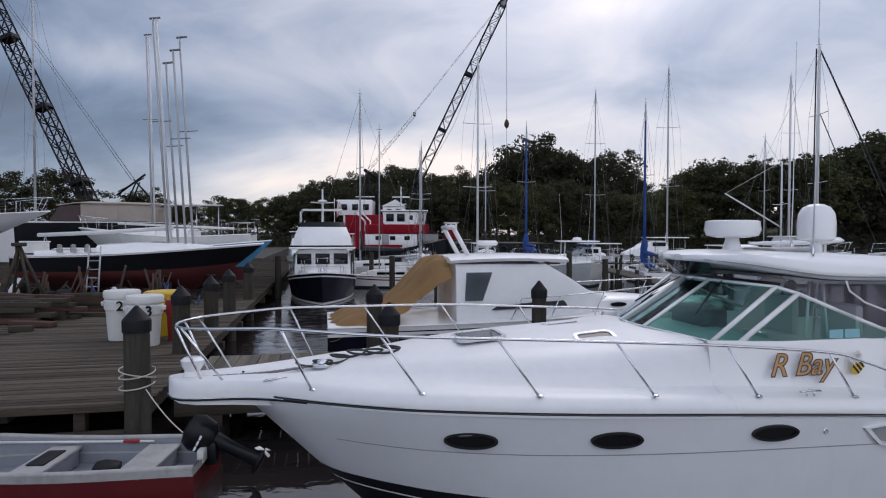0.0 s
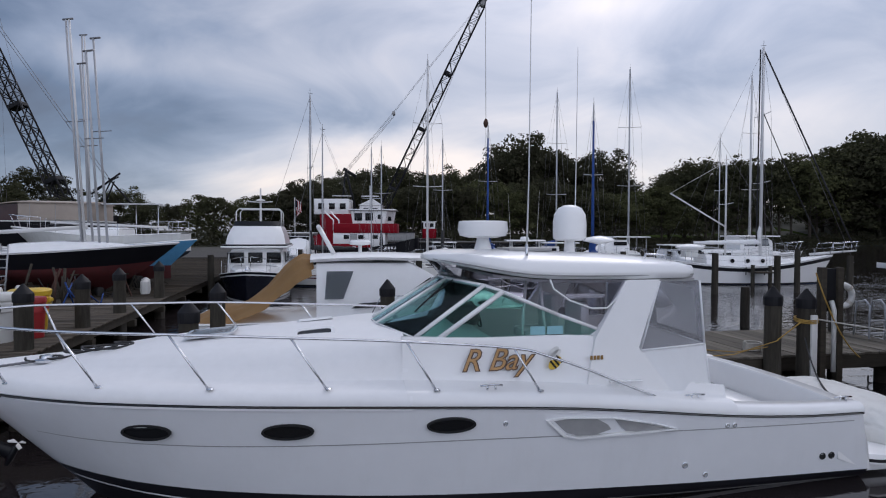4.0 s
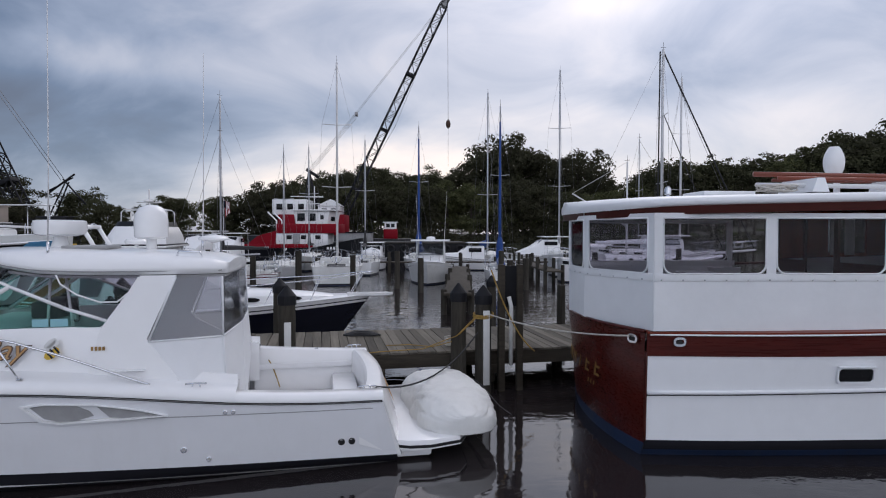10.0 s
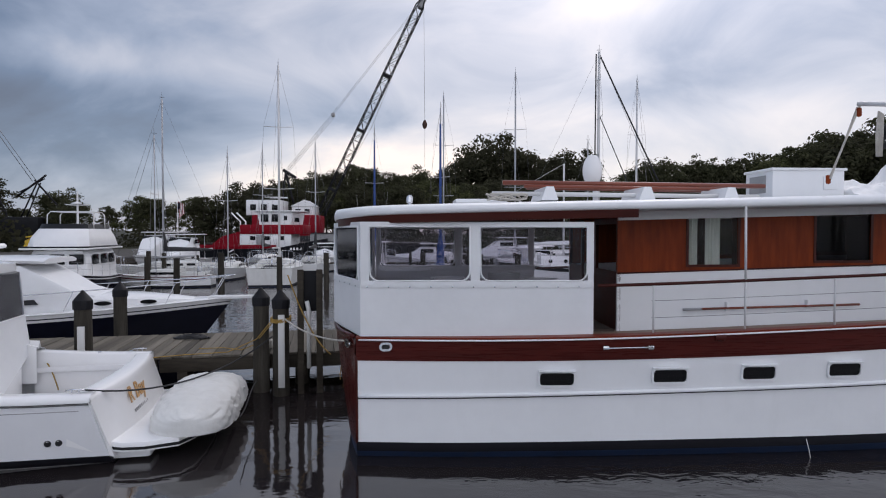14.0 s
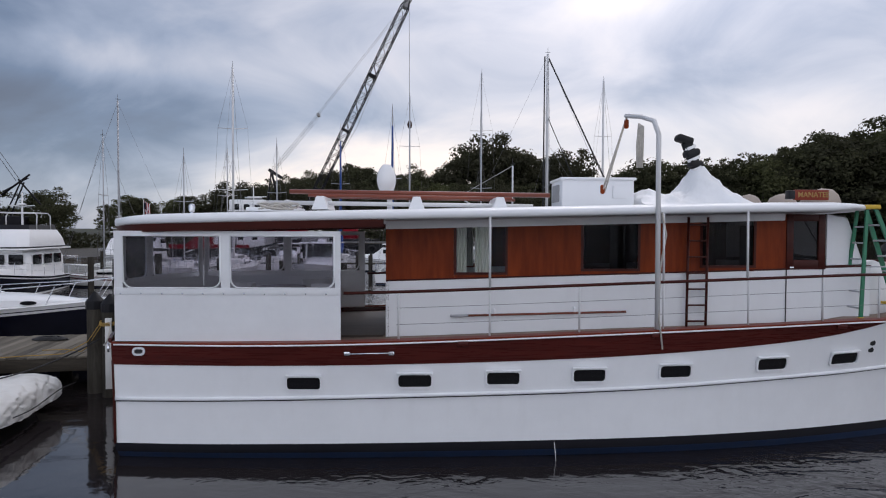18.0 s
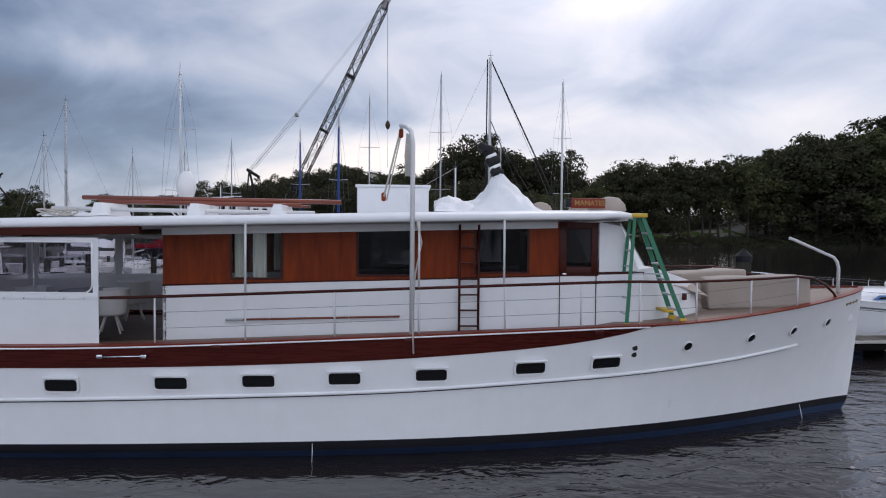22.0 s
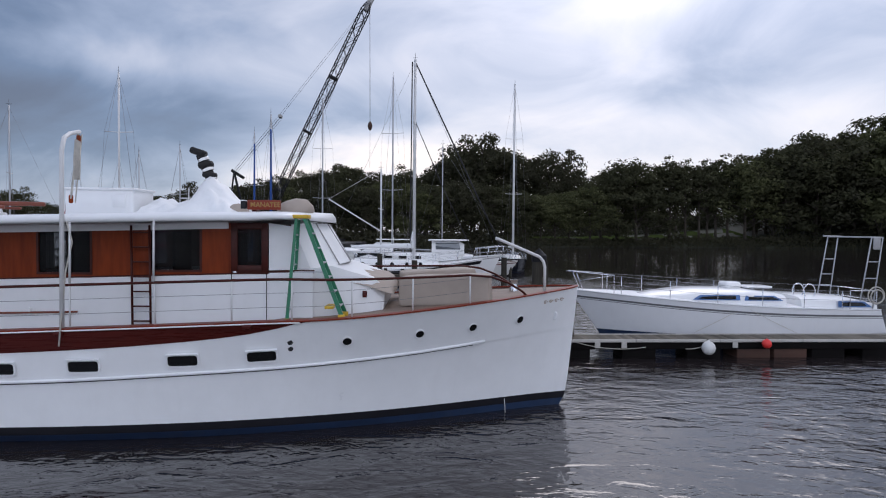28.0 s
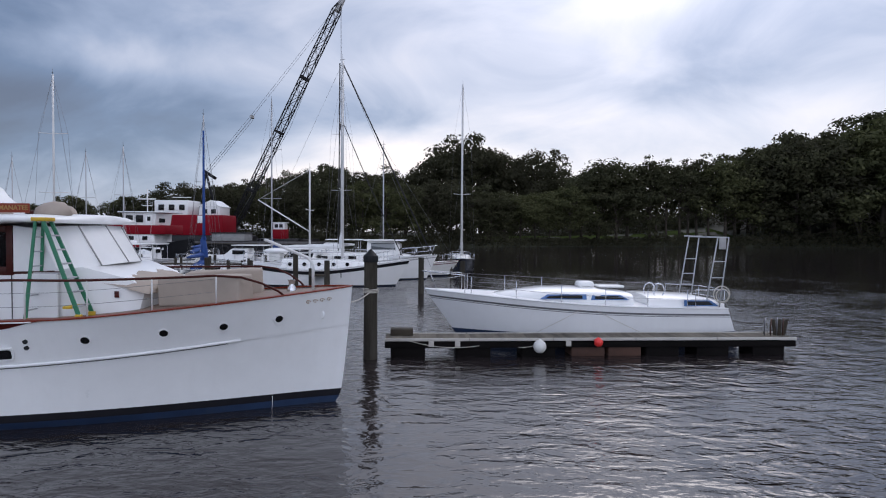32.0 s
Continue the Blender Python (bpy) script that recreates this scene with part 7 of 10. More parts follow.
    for q in ((10.60, 4.77, 0.12), (10.54, 4.96, 0.12), (10.46, 5.17, 0.115)):
        b = nb()
        lathe(b, [(q[2], -0.028), (q[2] + 0.006, 0.0), (q[2], 0.030)], 12)
        part("white_tape", b, GEL, wrap, at=pose(q[0], -0.35, q[1], 0, -24, 0))
    # spars lying on crutches, dinghy chocks, radar
    for y, x_a, x_b, z, r, m_ in ((-1.0, 2.95, 7.60, 4.20, 0.043, SPARV), (-1.12, 3.3, 6.9, 4.13, 0.032, SPARV), (-1.5, 2.7, 7.2, 3.98, 0.036, ALUW), (-0.8, 3.4, 7.0, 4.12, 0.028, SPARV)):
        b = nb()
        tube(b, [(x_a, y, z + 0.04), ((x_a + x_b) / 2, y, z + 0.02), (x_b, y, z)], r, 8)
        part("spar", b, m_, boat, "varnished spar" if m_ is SPARV else "white boom")
    for x in (3.6, 5.2, 6.6):
        b = nb()
        plate(b, [(x - 0.14, -1.75, 3.90), (x + 0.14, -1.75, 3.90), (x + 0.06, -1.75, 4.12), (x - 0.06, -1.75, 4.12)], (0, 0.9, 0))
        part("chock", b, PAINTW, boat)
    b = nb()
    coil = [(2.9 + 0.35 * math.cos(i * 0.5) * (0.6 + 0.4 * math.sin(i * 0.13)), -1.7 + 0.12 * math.sin(i * 0.5), 3.95 + 0.05 * math.sin(i * 0.7)) for i in range(70)]
    tube(b, coil, 0.014, 5)
    part("coiled_rope", b, ROPEW, boat)
    part("roof_hatch", box(nb(), (2.6, -0.5, 3.93), (0.9, 0.8, 0.07), 0.01), PAINTW, boat)
    b = nb()
    lathe(b, [(0.05, 3.85), (0.05, 4.25)], 10, (4.7, -0.6, 0))
    rd = part("searchlight_mast", b, PAINTW, boat)
    b = nb()
    secs = []
    for t in steps(0, 1, 8):
        secs.append([(4.64 + 0.18 * math.cos(a) * math.sin(math.pi * (0.08 + 0.84 * t)) ** 0.6, -0.6 + 0.15 * math.sin(a) * math.sin(math.pi * (0.08 + 0.84 * t)) ** 0.5, 4.22 + 0.55 * t) for a in steps(0, 6.2832, 16)[:-1]])
    loft(b, secs, closed=True, cap0=True, cap1=True)
    part("radar_dome", b, GEL, rd, "white radar dome turned edge on")
    b = nb()
    lathe(b, [(0.035, 3.78), (0.03, 3.86), (0.055, 3.88), (0.055, 3.96), (0.03, 4.0)], 12, (1.35, -1.3, 0))
    part("stern_light", b, CHROME, boat)
    # name board on the wheelhouse roof
    part("name_board", box(nb(), (12.05, -1.60, 4.20), (0.62, 0.05, 0.18), 0.012), CAPR, boat, "varnished name board with gold letters")
    letters("board_lettering", "MANATEE", 0.125, pose(12.08, -1.63, 4.20, 90, 0, 0), GOLD, boat, bold=0.002)
    part("side_light", box(nb(), (11.68, -1.60, 4.20), (0.10, 0.14, 0.15), 0.01), BLACKP, boat)
    for x, y, s_, m_ in ((12.55, -1.15, 0.30, BEIGE), (12.3, -0.4, 0.24, BEIGE), (11.35, -0.9, 0.18, BEIGE)):
        b = nb()
        bmesh.ops.create_icosphere(b, subdivisions=2, radius=s_)
        for v in b.verts:
            v.co = Vector((v.co.x * 1.25, v.co.y * 0.7, max(-0.05, v.co.z * 0.85))) * (1 + 0.12 * noise.noise(v.co * 6))
        part("covered_searchlight", b, m_, boat, "roof fitting under a beige cover", at=pose(x, y, 4.10), angle=60)
    part("exhaust_stack", box(nb(), (11.3, -0.2, 4.13), (0.45, 0.3, 0.14), 0.02), MAHOGD, boat)
    # anchor davit on the bow
    b = nb()
    tube(b, [(17.57, -0.40, 2.5), (17.57, -0.40, 3.0), (17.54, -0.40, 3.12), (17.46, -0.40, 3.22), (16.6, -0.40, 3.58), (16.53, -0.40, 3.60)], 0.032, 8)
    part("anchor_davit", b, ALUW, boat, "white anchor davit")
    b = nb()
    lathe(b, [(0.10, 0), (0.10, 0.10), (0.07, 0.14), (0.07, 0.24), (0.10, 0.28)], 14, (17.0, 0.1, cap(17) - 0.03))
    part("capstan", b, CHROME, boat)
    # bilge water trickling from the side
    for x in (7.35, 16.9):
        px, py = half(x, 0.2)
        b = nb()
        tube(b, [(px, -(py + 0.01), 0.26), (px + 0.01, -(py + 0.06), 0.12), (px + 0.01, -(py + 0.10), 0.0)], 0.006, 5)
        part("discharge", b, GEL, boat)
    # the far side, drawn in towards the stern
    draw_in = lambda x, y: y * (1 - (1 - FAR) * max(0.0, 1 - x / 18.36)) if y > 0 else y
    for o in list(boat.children):
        if o.name.split(".")[0] in ("transom", "transom_bulwark", "transom_boot", "taffrail", "transom_letter", "hail_bar", "stern_hawse"):
            continue
        t_ = o.matrix_basis.translation
        if abs(t_.x) + abs(t_.y) > 0.01:
            o.matrix_basis.translation = (t_.x, draw_in(t_.x, t_.y), t_.z)
        else:
            for q in [o] + list(o.children):
                for v in q.data.vertices:
                    v.co.y = draw_in(v.co.x, v.co.y)
    return boat


motor_yacht()


# ---------------------------------------------------------------- things on the yacht
YM = pose(11.0, 9.9, 0, 0, 0, 2.0)
lad = thing("step_ladder", YM @ pose(0, 0, 0), "green fibreglass step ladder with yellow top standing on the side deck", "ladder")
topz = 4.0
for y in (-2.12, -1.68):
    yt = -2.02 if y < -1.9 else -1.80
    b = nb()
    plate(b, [(13.62, y - 0.012, 2.20), (13.54, y - 0.012, 2.20), (12.86, yt - 0.012, topz - 0.06), (12.93, yt - 0.012, topz - 0.06)], (0, 0.03, 0))
    part("front_rail", b, GREENF, lad)
    b = nb()
    plate(b, [(12.63, y - 0.012, 2.10), (12.57, y - 0.012, 2.10), (12.72, yt - 0.012, topz - 0.06), (12.77, yt - 0.012, topz - 0.06)], (0, 0.03, 0))
    part("rear_rail", b, GREENF, lad)
    part("rubber_foot", box(nb(), (13.58, y, 2.18), (0.12, 0.06, 0.08), 0.01), YELLOWP, lad)
    part("rubber_foot", box(nb(), (12.60, y, 2.09), (0.08, 0.06, 0.10), 0.01), YELLOWP, lad)
for k in range(6):
    t = (k + 0.6) / 6.6
    x = 13.56 + (12.90 - 13.56) * t
    part("step", box(nb(), (x, -1.90, 2.20 + (topz - 0.26) * 0 + (topz - 2.26) * t), (0.09, 0.42 - 0.2 * t, 0.03), 0.005), ALU, lad)
    x = 12.60 + (12.74 - 12.60) * t
    part("rear_brace", box(nb(), (x, -1.90, 2.12 + (topz - 2.2) * t), (0.03, 0.42 - 0.2 * t, 0.025)), ALU, lad)
part("top_cap", box(nb(), (12.82, -1.91, topz - 0.02), (0.28, 0.30, 0.07), 0.015), YELLOWP, lad, "yellow plastic top cap")
part("spreader", box(nb(), (13.0, -2.06, 2.98), (0.55, 0.012, 0.025)), ALU, lad)
part("yellow_brace", box(nb(), (13.35, -1.9, 2.34), (0.16, 0.40, 0.05), 0.01), YELLOWP, lad)

for x, y, a in ((3.55, -1.25, 20), (3.2, 0.4, -60), (2.0, -0.9, 100)):
    ch = thing("deck_chair", YM @ pose(x, y, 1.74, 0, 0, a), "white round-backed chair on splayed legs on the after deck", "chair", "chairs on the after deck")
    b = nb()
    lathe(b, [(0.24, 0.40), (0.27, 0.43), (0.26, 0.48), (0.02, 0.49)], 16)
    part("seat", b, PLASTIC, ch)
    b = nb()
    secs = []
    for q in steps(-2.1, 2.1, 12):
        secs.append([(0.27 * math.cos(q), 0.27 * math.sin(q), 0.46), (0.31 * math.cos(q), 0.31 * math.sin(q), 0.86), (0.285 * math.cos(q), 0.285 * math.sin(q), 0.86), (0.245 * math.cos(q), 0.245 * math.sin(q), 0.46)])
    part("backrest", loft(b, secs, closed=True, cap0=True, cap1=True), PLASTIC, ch)
    for q in (45, 135, 225, 315):
        b = nb()
        c, s = math.cos(radians(q)), math.sin(radians(q))
        tube(b, [(0.10 * c, 0.10 * s, 0.42), (0.27 * c, 0.27 * s, 0.0)], 0.018, 6)
        part("leg", b, PLASTIC, ch)
tab = thing("deck_table", YM @ pose(2.6, -0.2, 1.74), "small round varnished table on the after deck", "table")
b = nb()
lathe(b, [(0.48, 0.70), (0.50, 0.72), (0.48, 0.745), (0.02, 0.745)], 24)
part("tabletop", b, MAHOGD, tab)
b = nb()
lathe(b, [(0.22, 0.0), (0.2, 0.04), (0.04, 0.08), (0.04, 0.70)], 14)
part("pedestal", b, MAHOGD, tab)

# ---------------------------------------------------------------- floating dock and its sloop
dock = thing("floating_dock", pose(29.55, 15.2, 0, 0, 0, 4.2), "low floating timber dock with light edge boards", "dock", kind="structure")
DL, DW, DZ = 12.85, 0.95, 0.55
bd_ = nb()
box(bd_, (0, 0, -0.02), (0.168, DW, 0.04), 0.005, seg=1)
bd_me = finish(bd_, "deck_board", FPLANK)
for i in range(73):
    o = new("deck_board", bd_me)
    o.parent = dock
    o.matrix_basis = pose(0.1 + i * 0.175, DW / 2, DZ + rng.uniform(-0.004, 0.004), 0, rng.uniform(-0.6, 0.6), 0)
EDGEB = mat("pale_edge_board", (0.46, 0.44, 0.41), 0.8, var=0.2, scale=12, stretch=(0.15, 1, 1), bump=0.3, stain=0.3, stainc=(0.15, 0.14, 0.12))
for k in range(5):
    for y in (-0.03, DW + 0.03):
        part("edge_board", box(nb(), (1.28 + 2.57 * k, y, DZ - 0.02), (2.55, 0.05, 0.085), 0.008), EDGEB, dock)
part("frame_beam", box(nb(), (DL / 2, 0.06, DZ - 0.19), (DL, 0.10, 0.18), 0.01), DRUM, dock)
part("frame_beam", box(nb(), (DL / 2, DW - 0.06, DZ - 0.19), (DL, 0.10, 0.18), 0.01), STEELD, dock)
for i, x in enumerate((0.7, 2.7, 4.7, 6.25, 7.4, 8.6, 10.2, 12.0)):
    mm = RUST if i in (3, 4) else DRUM
    part("float_drum", box(nb(), (x, DW / 2, 0.14), (1.05, DW - 0.12, 0.52), 0.05), mm, dock)
for x in (1.4, 2.2, 5.6):
    part("hanger", box(nb(), (x, -0.05, DZ - 0.14), (0.16, 0.04, 0.18), 0.01), EDGEB, dock)
DM = pose(29.55, 15.2, 0, 0, 0, 4.2)


def buoy(x, z, r, material, label, flat=1.0):
    t = thing("fender_buoy", DM @ pose(x, -0.10 - r * 0.9, z), label, "buoy", "buoys on the dock")
    b = nb()
    lathe(b, [(0.0, -r), (r * 0.5, -r * 0.88), (r * 0.85, -r * 0.52), (r, 0), (r * 0.87, r * 0.5), (r * 0.5, r * 0.88), (r * 0.2, r), (0.1 * r, r * 1.15)], 18)
    part("ball", b, material, t, angle=70)
    b = nb()
    tube(b, sag((0, 0, r * 1.1), (0.1, r * 0.9 + 0.15, DZ - z), -0.02, 6), 0.012, 6)
    part("lanyard", b, ROPED, t)


buoy(4.66, 0.36, 0.20, GELAGED, "scuffed white ball fender hung from the dock")
buoy(6.47, 0.47, 0.14, ORANGEB, "bright orange red ball fender hung from the dock")
rope("dock_rope", sag((30.3, 15.2, 0.5), (32.4, 15.35, 0.35), 0.12), 0.012, ROPEW, "slack white rope along the dock edge")
rope("dock_rope", sag((33.6, 15.4, 0.30), (34.3, 15.45, 0.45), 0.05), 0.012, ROPEW, "slack white rope along the dock edge")
piling(pose(29.15, 15.0, 0), 3.05, 0.20, label="tall timber piling with pointed black cap beside the yacht's bow")
b = nb()
tube(b, [(29.15 + 0.225 * math.cos(i * 0.6), 15.0 + 0.225 * math.sin(i * 0.6), 1.95 + 0.004 * i) for i in range(40)], 0.016, 6)
solid("rope_coil", b, ROPEW, Matrix(), "white rope wound round the piling", "rope", "mooring lines")
rope("yacht_bow_line", sag((28.95, 10.6, 2.2), (29.15, 14.8, 2.0), 0.12), 0.014, ROPEW, "white bow line to the piling")
box_t = solid("dock_box", box(nb(), (0, 0, 0.10), (0.7, 0.4, 0.2), 0.01), TIMBER, pose(30.0, 16.0, DZ, 0, 0, 4), "small timber step on the dock", "step")
# rails stacked at the dock's far end
rack = thing("rail_rack", pose(41.9, 16.5, DZ, 0, 0, 4) @ Matrix.Scale(0.72, 4), "tangle of grey pipe rails at the dock end", "rack")
for k in range(4):
    b = nb()
    x = -0.5 + 0.28 * k
    tube(b, [(x, 0, 0), (x + 0.03, 0.02, 0.62), (x + 0.10, 0.1, 0.75), (x + 0.16, 0.25, 0.62), (x + 0.16, 0.3, 0)], 0.022, 6)
    part("rail", b, RUST if k % 2 else WIRE, rack)
for k in range(3):
    part("board", box(nb(), (0.0 + 0.25 * k, 0.1, 0.35), (0.16, 0.03, 0.7), 0.005, Matrix.Rotation(radians(10 * k - 8), 4, "Y")), TIMBER, rack)


# ---------------------------------------------------------------- sailing boats and launches
def hull_fn(L, B, fs, fm, fb, tw=0.62, rake=0.10, full=2.2, srake=0.0):
    """Sheer, half breadth and hull surface for a boat L long and B wide."""
    sheer = lambda x: lerp(((0, fs), (L * 0.45, fm), (L, fb)), x)

    def half(x, z):
        u = x / L
        bs = B / 2 * (tw + (1 - tw) * math.sin(min(1, u / 0.45) * math.pi / 2)) if u < 0.45 else B / 2 * max(0.0, 1 - ((u - 0.45) / 0.55) ** full)
        t = max(0.0, min(1.0, z / sheer(x)))
        fine = 1 - (0.10 + 0.32 * max(0, u - 0.45) / 0.55) * (1 - t)
        low = 1.0 if z > 0 else max(0.0, 1 + z * 1.1)
        px = x - rake * L * (1 - t) * max(0.0, (u - 0.5) * 2) ** 2 + srake * (1 - t) * max(0.0, 1 - u * 6)
        return px, max(0.0, bs * fine * low)

    xs = steps(0, L * 0.9, 16) + [L * 0.93, L * 0.96, L * 0.98, L * 0.992, L]
    return sheer, half, xs


def make_hull(t, L, B, fs, fm, fb, top, boot, bottom, deckm, stripe=None, boot_h=0.12, **kw):
    sheer, half, xs = hull_fn(L, B, fs, fm, fb, **kw)
    part("hull", hull_band(nb(), xs, half, lambda x: boot_h, sheer, 6, stern=True), top, t)
    part("boot_stripe", hull_band(nb(), xs, half, lambda x: 0.02, lambda x: boot_h, 1, stern=True), boot, t)
    part("bottom", hull_band(nb(), xs, half, lambda x: -0.45, lambda x: 0.02, 2, stern=True), bottom, t)
    part("deck", deck(nb(), xs, half, sheer, 0.05, inset=0.01), deckm, t)
    b = nb()
    for s in (1, -1):
        tube(b, [(half(x, sheer(x))[0], s * half(x, sheer(x))[1], sheer(x) + 0.01) for x in xs], 0.025, 6)
    part("toe_rail", b, top if stripe is None else stripe, t)
    if stripe is not None:
        part("sheer_stripe", hull_band(nb(), xs, half, lambda x: sheer(x) - 0.20, lambda x: sheer(x) - 0.13, 1, out=0.006, stern=True), stripe, t)
    return sheer, half, xs


def cabin(t, pts, material, name="cabin_trunk"):
    """A cabin top: stations (x, half width, deck z, roof z)."""
    secs = []
    for x, w, z0, z1 in pts:
        secs.append([(x, w, z0), (x, w * 0.95, z0 + (z1 - z0) * 0.75), (x, w * 0.82, z1), (x, 0, z1 + 0.04), (x, -w * 0.82, z1), (x, -w * 0.95, z0 + (z1 - z0) * 0.75), (x, -w, z0)])
    return part(name, loft(nb(), secs, cap0=True, cap1=True), material, t)


def pulpit(t, sheer, half, L, aft=False, h=0.6):
    b = nb()
    if not aft:
        x0 = L * 0.87
        pts = [(half(x0, sheer(x0))[0], s_ * half(x0, sheer(x0))[1] * 0.9, sheer(x0) + h * (0 if k in (0, 6) else 1)) for k, s_ in ((0, 1), (1, 1))]
        q = [(L * 0.99, 0.25, sheer(L) + h), (L * 1.01, 0, sheer(L) + h), (L * 0.99, -0.25, sheer(L) + h)]
        tube(b, pts + q + [(p[0], -p[1], p[2]) for p in pts[::-1]], 0.016, 6)
        tube(b, [(L * 0.96, 0.2, sheer(L)), (L * 0.985, 0.25, sheer(L) + h)], 0.014, 6)
        tube(b, [(L * 0.96, -0.2, sheer(L)), (L * 0.985, -0.25, sheer(L) + h)], 0.014, 6)
        tube(b, [pts[1], (L * 0.98, 0.24, sheer(L) + h * 0.5)], 0.01, 5)
    else:
        w = half(0, sheer(0))[1] * 0.92
        x0 = L * 0.12
        w1 = half(x0, sheer(x0))[1] * 0.95
        tube(b, [(x0, w1, sheer(x0)), (x0, w1, sheer(x0) + h), (0.1, w, sheer(0) + h), (0.02, 0, sheer(0) + h), (0.1, -w, sheer(0) + h), (x0, -w1, sheer(x0) + h), (x0, -w1, sheer(x0))], 0.016, 6)
        tube(b, [(x0, w1, sheer(x0) + h * 0.5), (0.1, w, sheer(0) + h * 0.5), (0.02, 0, sheer(0) + h * 0.5), (0.1, -w, sheer(0) + h * 0.5), (x0, -w1, sheer(x0) + h * 0.5)], 0.012, 6)
        for s in (w, -w):
            tube(b, [(0.1, s, sheer(0)), (0.1, s, sheer(0) + h)], 0.014, 6)
    part("stern_rail" if aft else "bow_rail", b, CHROME, t)


def lifelines(t, sheer, half, L, n=5, h=0.58):
    for s in (1, -1):
        for i in range(n):
            x = L * (0.15 + 0.7 * i / (n - 1))
            p = half(x, sheer(x))
            part("stanchion", tube(nb(), [(p[0], s * p[1] * 0.95, sheer(x)), (p[0], s * p[1] * 0.95, sheer(x) + h)], 0.014, 6), CHROME, t)
        for dz in (h, h * 0.5):
            part("lifeline", tube(nb(), [(half(x, sheer(x))[0], s * half(x, sheer(x))[1] * 0.95, sheer(x) + dz) for x in steps(L * 0.12, L * 0.88, 10)], 0.006, 5), WIRE, t)


def mast(t, x, z0, z1, L, B, r=0.065, material=None, spread=1, boom=3.4, cover=None, wrap=None, boom_z=1.1, stays=True, sheer_z=1.0, bow=None, rake=0.0, boom_dir=-1):
    material = material or ALU
    b = nb()
    H = z1 - z0
    tube(b, [(x, 0, z0), (x - rake * 0.5, 0, z0 + H * 0.5), (x - rake, 0, z1)], r, 8, r1=r * 0.8)
    ms = part("mast", b, material, t, "aluminium mast")
    b = nb()
    tube(b, [(x - rake, 0, z1), (x - rake, 0, z1 + 0.45)], 0.012, 5)
    tube(b, [(x - rake - 0.18, 0, z1 + 0.1), (x - rake + 0.16, 0, z1 + 0.12)], 0.014, 5)
    part("masthead_gear", b, WIRE, ms)
    for k in range(spread):
        f = (0.56,)[0] if spread == 1 else (0.36, 0.68)[k]
        b = nb()
        w = B * 0.30
        tube(b, [(x - rake * f, w, z0 + H * f + 0.05), (x - rake * f, 0, z0 + H * f), (x - rake * f, -w, z0 + H * f + 0.05)], 0.025, 6)
        part("spreader", b, material, ms)
    if stays:
        b = nb()
        f = 0.56 if spread == 1 else 0.68
        top = (x - rake, 0, z1 - 0.1)
        for s in (1, -1):
            tube(b, [top, (x - rake * f, s * B * 0.30, z0 + H * f + 0.05), (x, s * B * 0.46, sheer_z)], 0.008, 4)
            tube(b, [(x - rake * 0.5, 0, z0 + H * 0.54), (x - 0.4, s * B * 0.46, sheer_z)], 0.008, 4)
        tube(b, [top, (bow if bow else L * 0.98, 0, sheer_z + 0.1)], 0.012, 4)
        tube(b, [top, (0.1, 0, sheer_z)], 0.008, 4)
        part("rigging", b, WIRE, ms)
    if boom:
        b = nb()
        bz = z0 + boom_z
        tube(b, [(x, 0, bz), (x + boom_dir * boom, 0, bz + 0.10)], 0.055, 8)
        bo = part("boom", b, material, ms)
        if cover:
            secs = []
            for i in range(9):
                u = i / 8
                hh = 0.30 * (1 - 0.55 * u) + 0.03 * noise.noise((i * 0.9, x, 1))
                xx = x + boom_dir * (0.05 + (boom - 0.1) * u)
                secs.append([(xx, 0.15 * (1 - 0.4 * u), bz + 0.02), (xx, 0.13 * (1 - 0.4 * u), bz + hh * 0.6), (xx, 0, bz + hh), (xx, -0.13 * (1 - 0.4 * u), bz + hh * 0.6), (xx, -0.15 * (1 - 0.4 * u), bz + 0.02), (xx, 0, bz - 0.07)])
            b = loft(nb(), secs, closed=True, cap0=True, cap1=True)
            tube(b, [(x + boom_dir * 0.12, 0, bz), (x + boom_dir * 0.10, 0, bz + 0.7), (x, 0, bz + 1.3)], 0.17, 8, r1=0.07)
            part("sail_cover", b, cover, bo, "canvas sail cover")
    if wrap:
        b = nb()
        tube(b, [(x, 0, z0 + 0.4), (x - rake * 0.4, 0, z0 + H * 0.42), (x - rake * 0.9, 0, z0 + H * 0.9)], r * 2.1, 8, r1=r * 1.1)
        part("mast_cover", b, wrap, ms, "canvas wrapped along the mast")
    return ms


def cabin_windows(t, xs_, y, z, w=0.55, h=0.16, material=None):
    for s in (1, -1):
        for x in xs_:
            b = nb()
            plate(b, [(x + u, s * y, z + v) for u, v in rrect(w, h, 0.06)], (0, s * 0.014, 0))
            part("cabin_window", b, material or DARKG, t)


